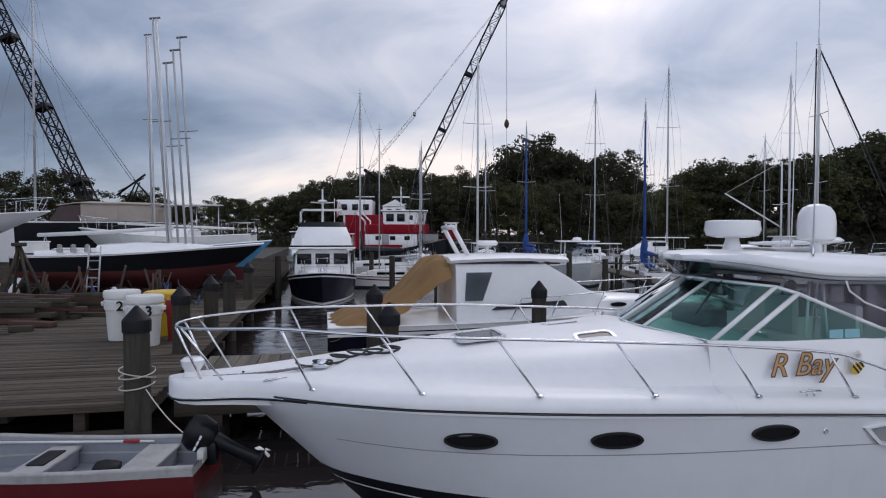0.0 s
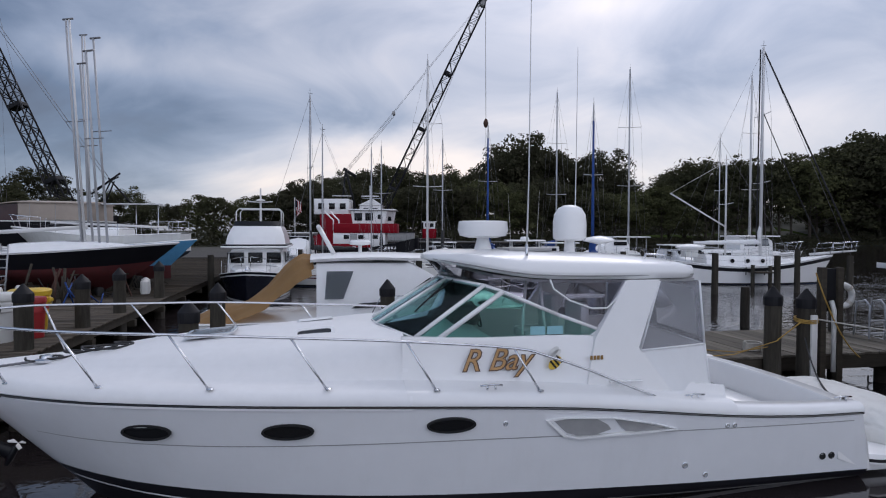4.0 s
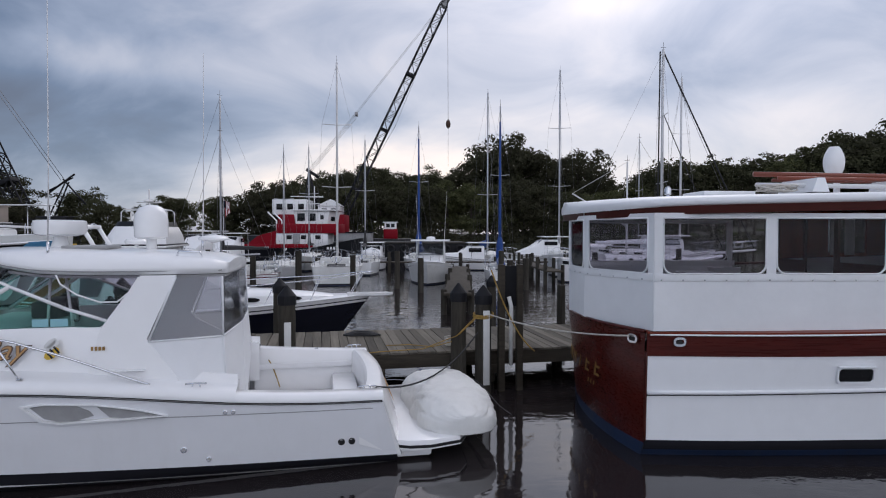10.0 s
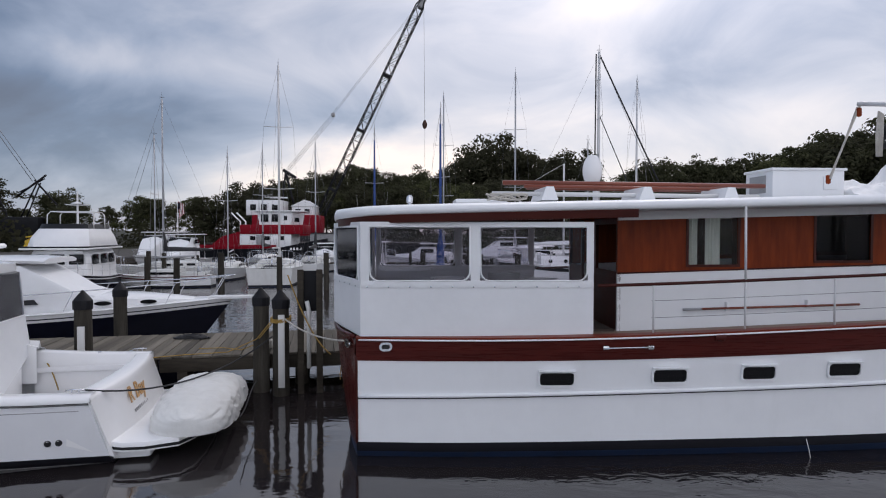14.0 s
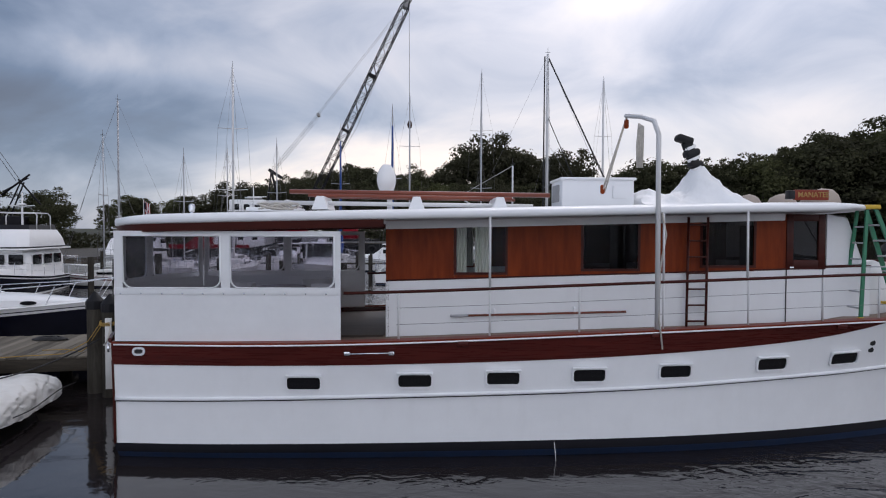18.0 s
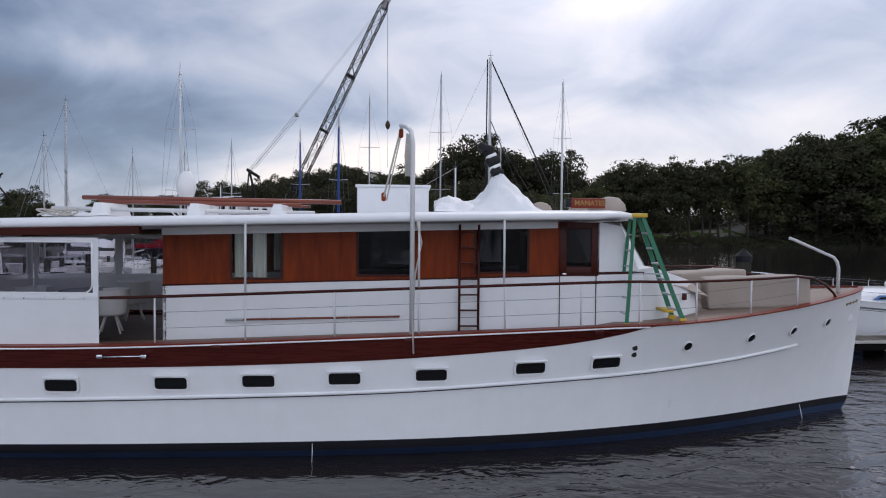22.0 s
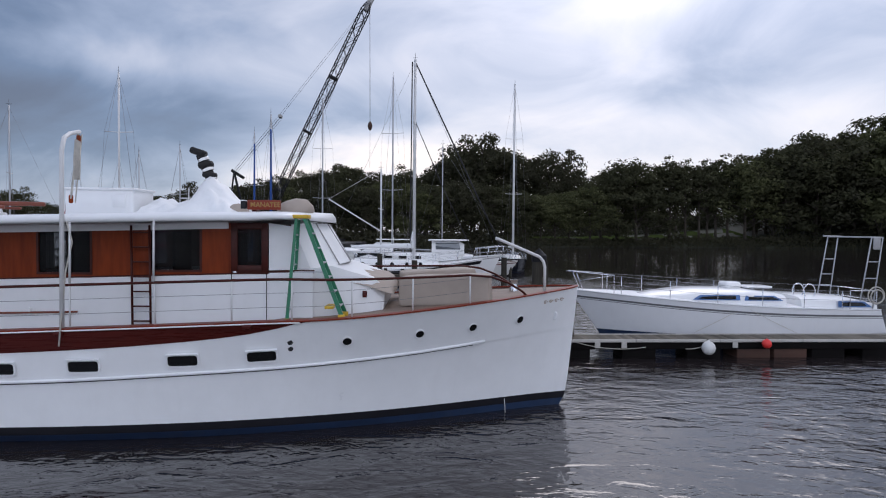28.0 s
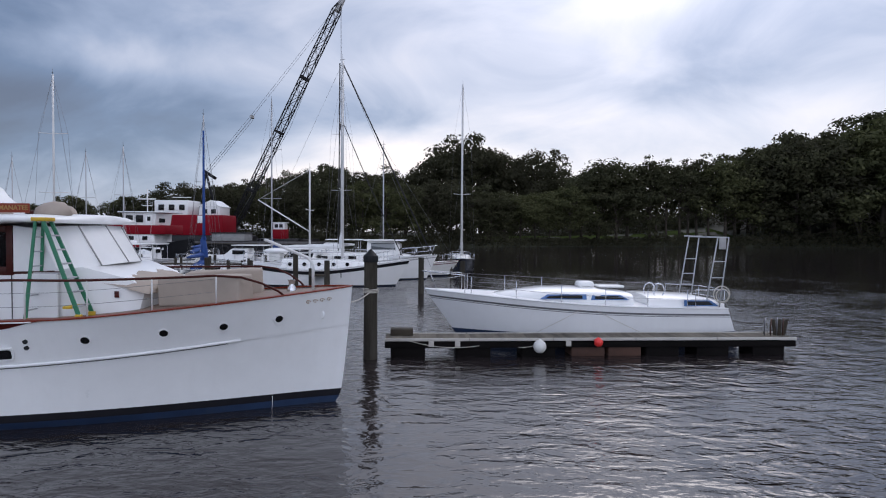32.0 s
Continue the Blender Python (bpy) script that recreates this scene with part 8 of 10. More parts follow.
def sloop(name, m, L, B, top, mast_top, label, mx=0.56, cover=None, wrap=None, fr=(1.0, 0.95, 1.3), spread=1, r=0.065, stripe=None, deckm=None, trunk=True, boot=None, bottom=None, mastm=None, boomlen=None, group="sailing boats at their berths", kw=None):
    t = thing(name, m, label, "sailboat", group)
    sheer, half, xs = make_hull(t, L, B, *fr, top, boot or BOOT, bottom or BLUEBOT, deckm or GELAGED, stripe, **(kw or {}))
    if trunk:
        cabin(t, [(L * 0.30, B * 0.34, sheer(L * 0.3) - 0.05, sheer(L * 0.3) + 0.45), (L * 0.45, B * 0.35, sheer(L * 0.45) - 0.05, sheer(L * 0.45) + 0.45), (L * 0.62, B * 0.28, sheer(L * 0.62) - 0.05, sheer(L * 0.62) + 0.34), (L * 0.74, B * 0.16, sheer(L * 0.74) - 0.05, sheer(L * 0.74) + 0.10)], GELAGED)
        cabin_windows(t, (L * 0.36, L * 0.45, L * 0.54), B * 0.335, sheer(L * 0.45) + 0.22)
        # solid dark block in place of the shade in the cockpit recess
        part("cockpit_well", box(nb(), (L * 0.17, 0, sheer(0.2) - 0.02), (L * 0.22, B * 0.34, 0.16), 0.02), DARKIN, t)
        for s in (1, -1):
            part("coaming", box(nb(), (L * 0.18, s * B * 0.25, sheer(0.2) + 0.10), (L * 0.24, 0.14, 0.26), 0.04), GELAGED, t)
        part("companion_hatch", box(nb(), (L * 0.36, 0, sheer(L * 0.36) + 0.52), (0.7, 0.6, 0.08), 0.02), GELAGED, t)
        b = nb()
        wc = (L * 0.13, 0, sheer(0) + 0.55)
        tube(b, [(wc[0], 0.36 * math.cos(a), wc[2] + 0.36 * math.sin(a)) for a in steps(0, 6.2832, 20)], 0.016, 5)
        tube(b, [(wc[0] + 0.08, 0, sheer(0) - 0.1), (wc[0] + 0.08, 0, wc[2])], 0.06, 6)
        part("wheel", b, CHROME, t)
        pulpit(t, sheer, half, L)
        pulpit(t, sheer, half, L, True)
        lifelines(t, sheer, half, L)
    mast(t, L * mx, sheer(L * mx) + (0.40 if trunk else 0), mast_top, L, B, r, mastm, spread, boomlen or L * 0.38, cover, wrap, sheer_z=sheer(L * mx), boom_z=0.75)
    return t, sheer, half


# the sloop on the floating dock: no mast stepped, pipe arch over its stern
slp = thing("white_sloop", pose(40.87, 18.68, 0, 0, 0, 183.9), "white sloop without mast, blue window trim, moored at the floating dock", "sailboat")
L, B = 10.27, 3.3
sheer, half, xs = make_hull(slp, L, B, 1.24, 1.42, 1.80, GELHULL, BLUEBOT, BLUEBOT, GELDECK, None, boot_h=0.47, tw=0.60, rake=0.125, full=2.0, srake=-0.45)
part("sheer_stripe", hull_band(nb(), xs, half, lambda x: sheer(x) - 0.24, lambda x: sheer(x) - 0.18, 1, out=0.006), WIRE, slp, "dark double stripe along the hull")
part("sheer_stripe", hull_band(nb(), xs, half, lambda x: sheer(x) - 0.29, lambda x: sheer(x) - 0.27, 1, out=0.006), WIRE, slp)
cabin(slp, [(3.3, 1.10, 1.30, 1.72), (4.5, 1.18, 1.34, 1.86), (6.2, 1.08, 1.36, 1.84), (7.4, 0.8, 1.42, 1.72), (8.2, 0.5, 1.50, 1.60)], GEL)
cabin(slp, [(0.7, 1.0, 1.20, 1.45), (1.6, 1.15, 1.25, 1.62), (2.8, 1.16, 1.28, 1.66), (3.4, 1.12, 1.30, 1.66)], GEL, "cockpit_coaming")
for s in (1, -1):
    for pts in ([(4.05, 1.135, 1.56), (5.35, 1.125, 1.56), (5.30, 1.08, 1.72), (4.35, 1.10, 1.72)], [(5.50, 1.13, 1.57), (7.05, 1.06, 1.58), (6.80, 1.02, 1.73), (5.50, 1.08, 1.74)], [(0.95, 1.04, 1.34), (2.2, 1.17, 1.36), (2.2, 1.15, 1.56), (1.25, 1.06, 1.54)]):
        part("window_trim", plate(nb(), [(x, s * (y + 0.012), z) for x, y, z in pts], (0, s * 0.02, 0)), BLUETRIM, slp, "blue window surround")
        cx, cz = sum(p[0] for p in pts) / 4, sum(p[2] for p in pts) / 4
        part("pane", plate(nb(), [(cx + (x - cx) * 0.80, s * (y + 0.034), cz + (z - cz) * 0.62) for x, y, z in pts], (0, s * 0.008, 0)), DARKG, slp)
part("hatch_hood", box(nb(), (5.25, 0, 1.98), (0.55, 0.6, 0.24), 0.09, seg=3), GEL, slp)
part("sliding_hatch", box(nb(), (4.4, 0, 1.93), (0.9, 0.75, 0.07), 0.02), GEL, slp)
pulpit(slp, sheer, half, L, h=0.62)
lifelines(slp, sheer, half, L, 6, 0.60)
pulpit(slp, sheer, half, L, True, 0.62)
for y in (1.05, -1.05):
    b = nb()
    x_lo, x_hi, w_lo, w_hi = 1.40, 1.02, 0.48, 0.38
    tube(b, [(x_lo, y, 1.3), (x_hi, y, 3.66)], 0.022, 6)
    tube(b, [(x_lo - w_lo, y, 1.3), (x_hi - w_hi, y, 3.66)], 0.022, 6)
    for z in (1.9, 2.3, 2.85):
        u = (z - 1.3) / 2.36
        tube(b, [(x_lo + (x_hi - x_lo) * u, y, z), (x_lo - w_lo + (x_hi - w_hi - x_lo + w_lo) * u, y, z)], 0.018, 6)
    part("arch_leg", b, ALU, slp, "steel pipe of the stern arch")
b = nb()
tube(b, [(1.02, 1.05, 3.67), (1.02, -1.05, 3.67), (0.64, -1.05, 3.66), (0.64, 1.05, 3.66), (1.02, 1.05, 3.67)], 0.022, 6)
tube(b, [(1.2, -1.05, 3.69), (0.5, -1.05, 3.68)], 0.024, 6)
part("arch_top", b, ALU, slp)
part("solar_panel", box(nb(), (0.88, 1.10, 3.46), (0.24, 0.05, 0.40), 0.02), GREYV, slp)
b = nb()
tube(b, [(0.35 + 0.28 * math.cos(a), 1.2, 1.75 + 0.28 * math.sin(a)) for a in steps(0, 6.28, 18)], 0.02, 6)
tube(b, [(0.35 + 0.22 * math.cos(a), 1.25, 1.72 + 0.22 * math.sin(a)) for a in steps(0, 6.28, 18)], 0.02, 6)
part("coiled_line", b, ROPEW, slp)
for x, y in ((2.9, 0.75), (3.1, 0.45)):
    b = nb()
    tube(b, [(x + 0.20 * math.cos(a), y, 1.84 + 0.24 * math.sin(a)) for a in steps(0, 6.28, 16)], 0.02, 6)
    part("winch_frame", b, CHROME, slp)
b = nb()
tube(b, sag((5.6, 1.62, 1.42), (7.2, 1.46, 0.55), 0.02), 0.008, 5)
tube(b, sag((5.6, 1.62, 1.42), (3.9, 1.66, 0.58), 0.02), 0.008, 5)
part("spring_line", b, ROPEW, slp)
for k in range(7):
    part("name_bar", box(nb(), (10.05 - 0.07 * k, half(10.05 - 0.07 * k, 1.32)[1] + 0.012, 1.33), (0.045, 0.006, 0.055)), GREYV, slp)
for o in slp.children:
    if o.name.split(".")[0] in ("cabin", "cockpit_coaming", "window_trim", "pane", "hatch_hood", "sliding_hatch", "arch_leg", "arch_top", "solar_panel", "winch_frame", "spring_line", "name_bar"):
        o.matrix_basis = Matrix.Translation((-0.58, 0, 0)) @ o.matrix_basis


# ---------------------------------------------------------------- boats at the inner berths
# black-hulled cruiser beyond the finger pier, its stern under a tan tarpaulin
bb = thing("black_hulled_cruiser", pose(-3.75, 14.95, 0, 0, 0, 10.4), "black-hulled motor cruiser with white cabin, stern under a tan tarpaulin", "boat")
L, B = 10.7, 3.3
sheer, half, xs = make_hull(bb, L, B, 1.05, 1.15, 1.42, NAVY, NAVY, BOOT, GEL, GEL, boot_h=0.1, tw=0.86, rake=0.10, full=2.3)
part("white_sheer", hull_band(nb(), xs, half, lambda x: sheer(x) - 0.10, lambda x: sheer(x), 1, out=0.008, stern=True), GEL, bb)
secs = []
for x, w, z0, zt in ((3.05, 1.28, 1.1, 2.50), (3.4, 1.28, 1.1, 2.50), (5.4, 1.25, 1.15, 2.48), (6.0, 1.2, 1.18, 2.15), (6.6, 1.12, 1.2, 1.78), (7.2, 0.95, 1.25, 1.60)):
    secs.append([(x, w, z0), (x, w * 0.93, zt - 0.1), (x, w * 0.86, zt), (x, 0, zt + 0.05), (x, -w * 0.86, zt), (x, -w * 0.93, zt - 0.1), (x, -w, z0)])
part("deckhouse", loft(nb(), secs, cap0=True, cap1=True), CANVASW, bb, "white canvas-clad deckhouse")
secs = []
for x in steps(2.9, 6.0, 8):
    w = 1.22 if x < 5.6 else 1.05
    z = 2.52 + 0.05 * math.sin((x - 2.9) / 3.1 * math.pi)
    secs.append([(x, w, z), (x, w + 0.04, z + 0.07), (x, w * 0.8, z + 0.14), (x, 0, z + 0.17), (x, -w * 0.8, z + 0.14), (x, -w - 0.04, z + 0.07), (x, -w, z)])
part("deckhouse_roof", loft(nb(), secs, closed=True, cap0=True, cap1=True), GEL, bb, angle=60)
for s in (1, -1):
    part("house_window", plate(nb(), [(3.25, s * 1.285, 1.62), (3.7, s * 1.28, 1.62), (3.95, s * 1.215, 2.30), (3.3, s * 1.215, 2.30)], (0, s * 0.012, 0)), CLEARG, bb, "smoked side window")
    part("house_vent", plate(nb(), [(3.9, s * 1.295, 1.38), (5.9, s * 1.245, 1.45), (5.8, s * 1.235, 1.58), (4.1, s * 1.28, 1.50)], (0, s * 0.014, 0)), DARKIN, bb)
    for x in (5.2, 7.9, 8.7):
        px, py = half(x, 1.12)
        b = nb()
        plate(b, [(px + 0.2 * math.cos(a), s * (1.25 if x < 6 else 0.8), 1.58 + 0.07 * math.sin(a)) for a in steps(0, 6.2832, 16)[:-1]], (0, s * 0.02, 0))
    b = nb()
    pts = [(x, s * half(x, sheer(x))[1] * 0.93, sheer(x) + 0.55 + 0.05 * (x - 6) / 4) for x in steps(4.6, 9.6, 8)] + [(10.5, s * 0.30, 2.08), (10.75, 0, 2.09)]
    tube(b, [(4.3, s * half(4.3, sheer(4.3))[1] * 0.95, sheer(4.3))] + pts, 0.016, 6)
    for x in (5.6, 6.8, 8.0, 9.2):
        tube(b, [(x - 0.25, s * half(x, sheer(x))[1] * 0.93, sheer(x)), (x, s * half(x, sheer(x))[1] * 0.93, sheer(x) + 0.55)], 0.013, 6)
    tube(b, [(10.1, s * 0.25, 1.45), (10.45, s * 0.30, 2.06)], 0.013, 6)
    part("bow_rail", b, CHROME, bb)
cabin(bb, [(6.9, 1.05, 1.2, 1.62), (8.0, 0.85, 1.25, 1.58), (9.0, 0.55, 1.32, 1.50), (9.6, 0.2, 1.36, 1.42)], GEL, "foredeck_crown")
for s in (1, -1):
    for x, y in ((7.4, 1.0), (8.5, 0.74)):
        b = nb()
        plate(b, [(x + 0.22 * math.cos(a), s * y, 1.42 + 0.06 * math.sin(a)) for a in steps(0, 6.2832, 16)[:-1]], (0, s * 0.03, 0))
        part("porthole", b, DARKG, bb)
part("bow_platform", slab(nb(), [(10.0, 0.3), (11.2, 0.2), (11.35, 0), (11.2, -0.2), (10.0, -0.3)], 1.40, 1.47), GEL, bb)
b = nb()
secs = []
rw_ = random.Random(3)
for i in range(25):
    u = i / 24
    x = 2.95 - 2.90 * u
    zt = lerp(((0, 2.62), (0.10, 2.66), (0.22, 2.40), (0.42, 1.80), (0.60, 1.42), (0.85, 1.30), (1, 1.08)), u)
    w = lerp(((0, 1.22), (0.3, 1.28), (0.8, 1.42), (1, 1.45)), u)
    zl = lerp(((0, 2.2), (0.15, 1.95), (0.35, 1.45), (0.55, 1.15), (1, 0.75)), u)
    sec = []
    for j in range(33):
        v = -1 + 2 * j / 32
        pleat = 0.05 * math.sin(v * 19 + 3 * u + 2 * noise.noise((u * 3, v * 3, 7))) + 0.07 * noise.noise((u * 8, v * 7, 3))
        sec.append((x + 0.07 * noise.noise((u * 6, v * 4, 0)), v * w + 0.04 * noise.noise((u * 9, v * 2, 6)), zl + (zt - zl) * (1 - abs(v) ** 4) + pleat * (0.4 + 0.6 * abs(v))))
    secs.append(sec)
part("stern_tarpaulin", loft(b, secs), TANTARP, bb, "tan tarpaulin draped over the cockpit", angle=70)
b = nb()
tube(b, [(3.5, 0.6, 2.68), (3.1, 0.6, 3.4)], 0.06, 8)
tube(b, [(3.5, -0.6, 2.68), (3.1, -0.6, 3.4)], 0.06, 8)
tube(b, [(3.1, -0.7, 3.4), (3.1, 0.7, 3.4)], 0.06, 8)
part("radar_mast", b, GEL, bb)
b = nb()
lathe(b, [(0.05, 2.66), (0.05, 2.9), (0.28, 2.93), (0.30, 3.0), (0.25, 3.06)], 18, (4.2, 0.2, 0))
part("radar_dome", b, GEL, bb)

# trawler yacht, bow towards the walk
tw_ = thing("trawler_yacht", pose(-7.7, 35.6, 0, 0, 0, -79.6) @ Matrix.Scale(0.86, 4), "trawler yacht with dark blue hull, white house and flybridge", "boat")
L, B = 11.2, 4.1
sheer, half, xs = make_hull(tw_, L, B, 1.0, 1.15, 1.75, NAVY, GEL, REDBOT, GEL, GEL, boot_h=0.14, tw=0.85, rake=0.07, full=2.6)
cabin(tw_, [(1.2, 1.7, 0.95, 2.85), (4.0, 1.72, 1.0, 2.85), (6.0, 1.70, 1.1, 2.85), (6.35, 1.62, 1.15, 2.8)], GEL, "saloon")
cabin(tw_, [(6.3, 1.45, 1.2, 1.85), (8.2, 1.2, 1.35, 1.85), (9.2, 0.8, 1.5, 1.75)], GEL, "trunk_cabin")
for y in (-1.05, 0.0, 1.05):
    part("windscreen_pane", box(nb(), (6.42, y, 2.28), (0.03, 0.82, 0.62), 0.03), DARKG, tw_)
for s in (1, -1):
    for x in (2.2, 3.6, 5.1):
        part("saloon_window", box(nb(), (x, s * 1.69, 2.25), (1.1, 0.03, 0.62), 0.03), DARKG, tw_)
part("house_top", box(nb(), (3.7, 0, 2.92), (6.4, 3.8, 0.12), 0.05), GEL, tw_)
part("dark_band", box(nb(), (3.75, 0, 3.02), (6.2, 3.66, 0.10), 0.03), BLACKP, tw_)
secs = []
for z, x0_, x1_, w in ((3.05, 1.0, 6.7, 1.72), (3.6, 1.2, 6.45, 1.62), (4.15, 1.5, 5.9, 1.40)):
    secs.append([(x0_, w, z), (x1_ - 0.5, w, z), (x1_, w * 0.7, z), (x1_, -w * 0.7, z), (x1_ - 0.5, -w, z), (x0_, -w, z)])
part("flybridge", loft(nb(), secs, closed=True, cap1=True), GEL, tw_, "white flybridge fairing")
part("bridge_screen", loft(nb(), [[(1.6, 1.38, 4.15), (5.4, 1.38, 4.15), (5.9, 0.95, 4.15), (5.9, -0.95, 4.15), (5.4, -1.38, 4.15), (1.6, -1.38, 4.15)], [(1.6, 1.3, 4.48), (5.2, 1.3, 4.45), (5.6, 0.9, 4.45), (5.6, -0.9, 4.45), (5.2, -1.3, 4.45), (1.6, -1.3, 4.48)]]), BLACKP, tw_)
b = nb()
tube(b, [(4.4, 1.35, 4.1), (4.3, 1.35, 5.05), (4.2, 1.2, 5.25), (4.2, -1.2, 5.25), (4.3, -1.35, 5.05), (4.4, -1.35, 4.1)], 0.035, 6)
tube(b, [(2.4, 1.35, 4.1), (2.4, 1.35, 5.05), (2.4, 1.2, 5.25), (2.4, -1.2, 5.25), (2.4, -1.35, 5.05), (2.4, -1.35, 4.1)], 0.035, 6)
tube(b, [(4.2, 1.2, 5.25), (2.4, 1.2, 5.25)], 0.03, 6)
tube(b, [(4.2, -1.2, 5.25), (2.4, -1.2, 5.25)], 0.03, 6)
part("bimini_frame", b, ALUW, tw_)
b = nb()
tube(b, [(3.2, 0, 3.0), (3.2, 0, 6.6)], 0.09, 8, r1=0.05)
tube(b, [(3.2, 0.75, 5.75), (3.2, 0, 5.7), (3.2, -0.75, 5.75)], 0.035, 6)
part("signal_mast", b, ALUW, tw_)
b = nb()
lathe(b, [(0.02, 5.75), (0.28, 5.78), (0.30, 5.85), (0.1, 5.92)], 16, (3.3, 0, 0))
part("radar_dome", b, GEL, tw_)
pulpit(tw_, sheer, half, L, h=0.75)
lifelines(tw_, sheer, half, L, 6, 0.75)
b = nb()
lathe(b, [(0.10, 1.7), (0.14, 1.8), (0.09, 1.95)], 12, (10.3, 0, 0))
part("windlass", b, CHROME, tw_)

# sailing boats: each with its own berth, from the mast's place
def berth(x, y, heading, L, mx=0.56):
    """Pose of a boat whose mast stands at x, y."""
    a = radians(heading)
    return pose(x - math.cos(a) * L * mx, y - math.sin(a) * L * mx, 0, 0, 0, heading)


SLOOPS = []
SLOOPS.append(sloop("sailing_sloop", berth(1.93, 41.5, 98, 10.2), 10.2, 3.4, GELAGED, 15.2, "white sloop moored stern to the walk", r=0.085, spread=2, mastm=ALUW, fr=(1.15, 1.1, 1.35), kw={"tw": 0.82}))
SLOOPS.append(sloop("sailing_sloop", berth(-6.2, 41.4, 205, 8.6), 8.6, 2.7, GELAGED, 12.75, "older white sloop with dark sail cover", cover=ROPED, r=0.07, fr=(0.95, 0.9, 1.2)))
SLOOPS.append(sloop("sailing_sloop", berth(13.38, 40.9, 88, 6.8, 0.42), 6.8, 2.2, GEL, 12.1, "small white racing sloop with blue wrapped mast", mx=0.42, wrap=BLUEC, r=0.06, fr=(0.75, 0.7, 0.85), cover=BLUEC, kw={"tw": 0.8}))
SLOOPS.append(sloop("sailing_sloop", berth(13.9, 55.7, 275, 10.0), 10.0, 3.2, GEL, 16.4, "white sloop with a bright blue sail cover", cover=BLUEC, r=0.08, spread=2, fr=(1.1, 1.05, 1.3)))
SLOOPS.append(sloop("sailing_sloop", berth(20.72, 55.7, 262, 11.2), 11.2, 3.5, GEL, 18.6, "large white sloop with tall mast and canvas bimini", r=0.09, spread=2, fr=(1.15, 1.1, 1.4), cover=CANVASW))
SLOOPS.append(sloop("sailing_sloop", berth(7.4, 55.2, 95, 9.0), 9.0, 2.9, GEL, 13.2, "white sloop with blue mast cover", wrap=BLUEC, cover=BLUEC, fr=(1.0, 0.95, 1.2)))
SLOOPS.append(sloop("sailing_sloop", berth(-2.1, 42.7, 280, 6.6), 6.6, 2.3, GEL, 9.2, "small white sloop with red cockpit cushions", r=0.05, fr=(0.8, 0.75, 0.95)))
SLOOPS.append(sloop("sailing_sloop", berth(-2.2, 52.1, 275, 8.4), 8.4, 2.8, GELAGED, 10.8, "white sloop moored bow to the walk", r=0.06, cover=ROPED))
SLOOPS.append(sloop("sailing_sloop", berth(3.1, 48.8, 92, 8.0), 8.0, 2.6, GEL, 10.9, "white sloop with open cockpit", r=0.06, cover=ROPED))
SLOOPS.append(sloop("sailing_sloop", berth(32.5, 56.2, 271, 10.5), 10.5, 2.8, NAVY, 18.1, "dark blue sloop with white furled headsail", r=0.115, spread=2, cover=GELAGED, mastm=ALUW, deckm=GEL))
SLOOPS.append(sloop("sailing_sloop", berth(25.7, 48.2, 0, 9.2, 0.3), 9.2, 2.8, GELAGED, 11.0, "grey-white sloop with red sheer line", mx=0.3, r=0.05, stripe=REDHULL, spread=1, boomlen=2.4))
# day sailer with bright cockpit trim
ds = sloop("day_sailer", berth(-4.4, 36.2, 185, 6.2), 6.2, 2.1, GEL, 9.4, "small white day sailer with red trim", r=0.045, fr=(0.7, 0.65, 0.8), stripe=REDHULL)

# blue covers bundled round booms and mast feet
def bundle(t, pts, r, seed, material=None):
    b = nb()
    rows = []
    pts = [Vector(p) for p in pts]
    n_ = 14
    for i in range(n_ + 1):
        u = i / n_ * (len(pts) - 1)
        k = min(int(u), len(pts) - 2)
        p = pts[k].lerp(pts[k + 1], u - k)
        d = (pts[k + 1] - pts[k]).normalized()
        a_, b_ = d.orthogonal().normalized(), d.cross(d.orthogonal()).normalized()
        taper = math.sin(math.pi * (0.06 + 0.88 * i / n_)) ** 0.5
        rows.append([p + (a_ * math.cos(q) + b_ * math.sin(q)) * r * taper * (1 + 0.35 * noise.noise((i * 0.6, q * 1.3, seed))) for q in steps(0, 6.2832, 12)[:-1]])
    part("bundled_cover", loft(b, rows, closed=True, cap0=True, cap1=True), material or BLUEC, t, "blue canvas sail cover", angle=70)


bundle(SLOOPS[2][0], [(2.95, 0, 0.85), (2.86, 0, 1.8), (2.86, 0, 3.0)], 0.26, 1)
bundle(SLOOPS[2][0], [(2.8, 0, 1.5), (1.9, 0, 1.15), (0.9, 0, 1.05)], 0.28, 2)
bundle(SLOOPS[3][0], [(5.5, 0, 2.3), (4.0, 0, 2.15), (2.0, 0, 1.95)], 0.36, 3)
bundle(SLOOPS[5][0], [(5.0, 0, 1.3), (5.0, 0, 2.4), (5.0, 0, 3.3)], 0.28, 4)
bundle(SLOOPS[5][0], [(4.9, 0, 2.0), (3.2, 0, 1.8), (1.6, 0, 1.7)], 0.30, 5)

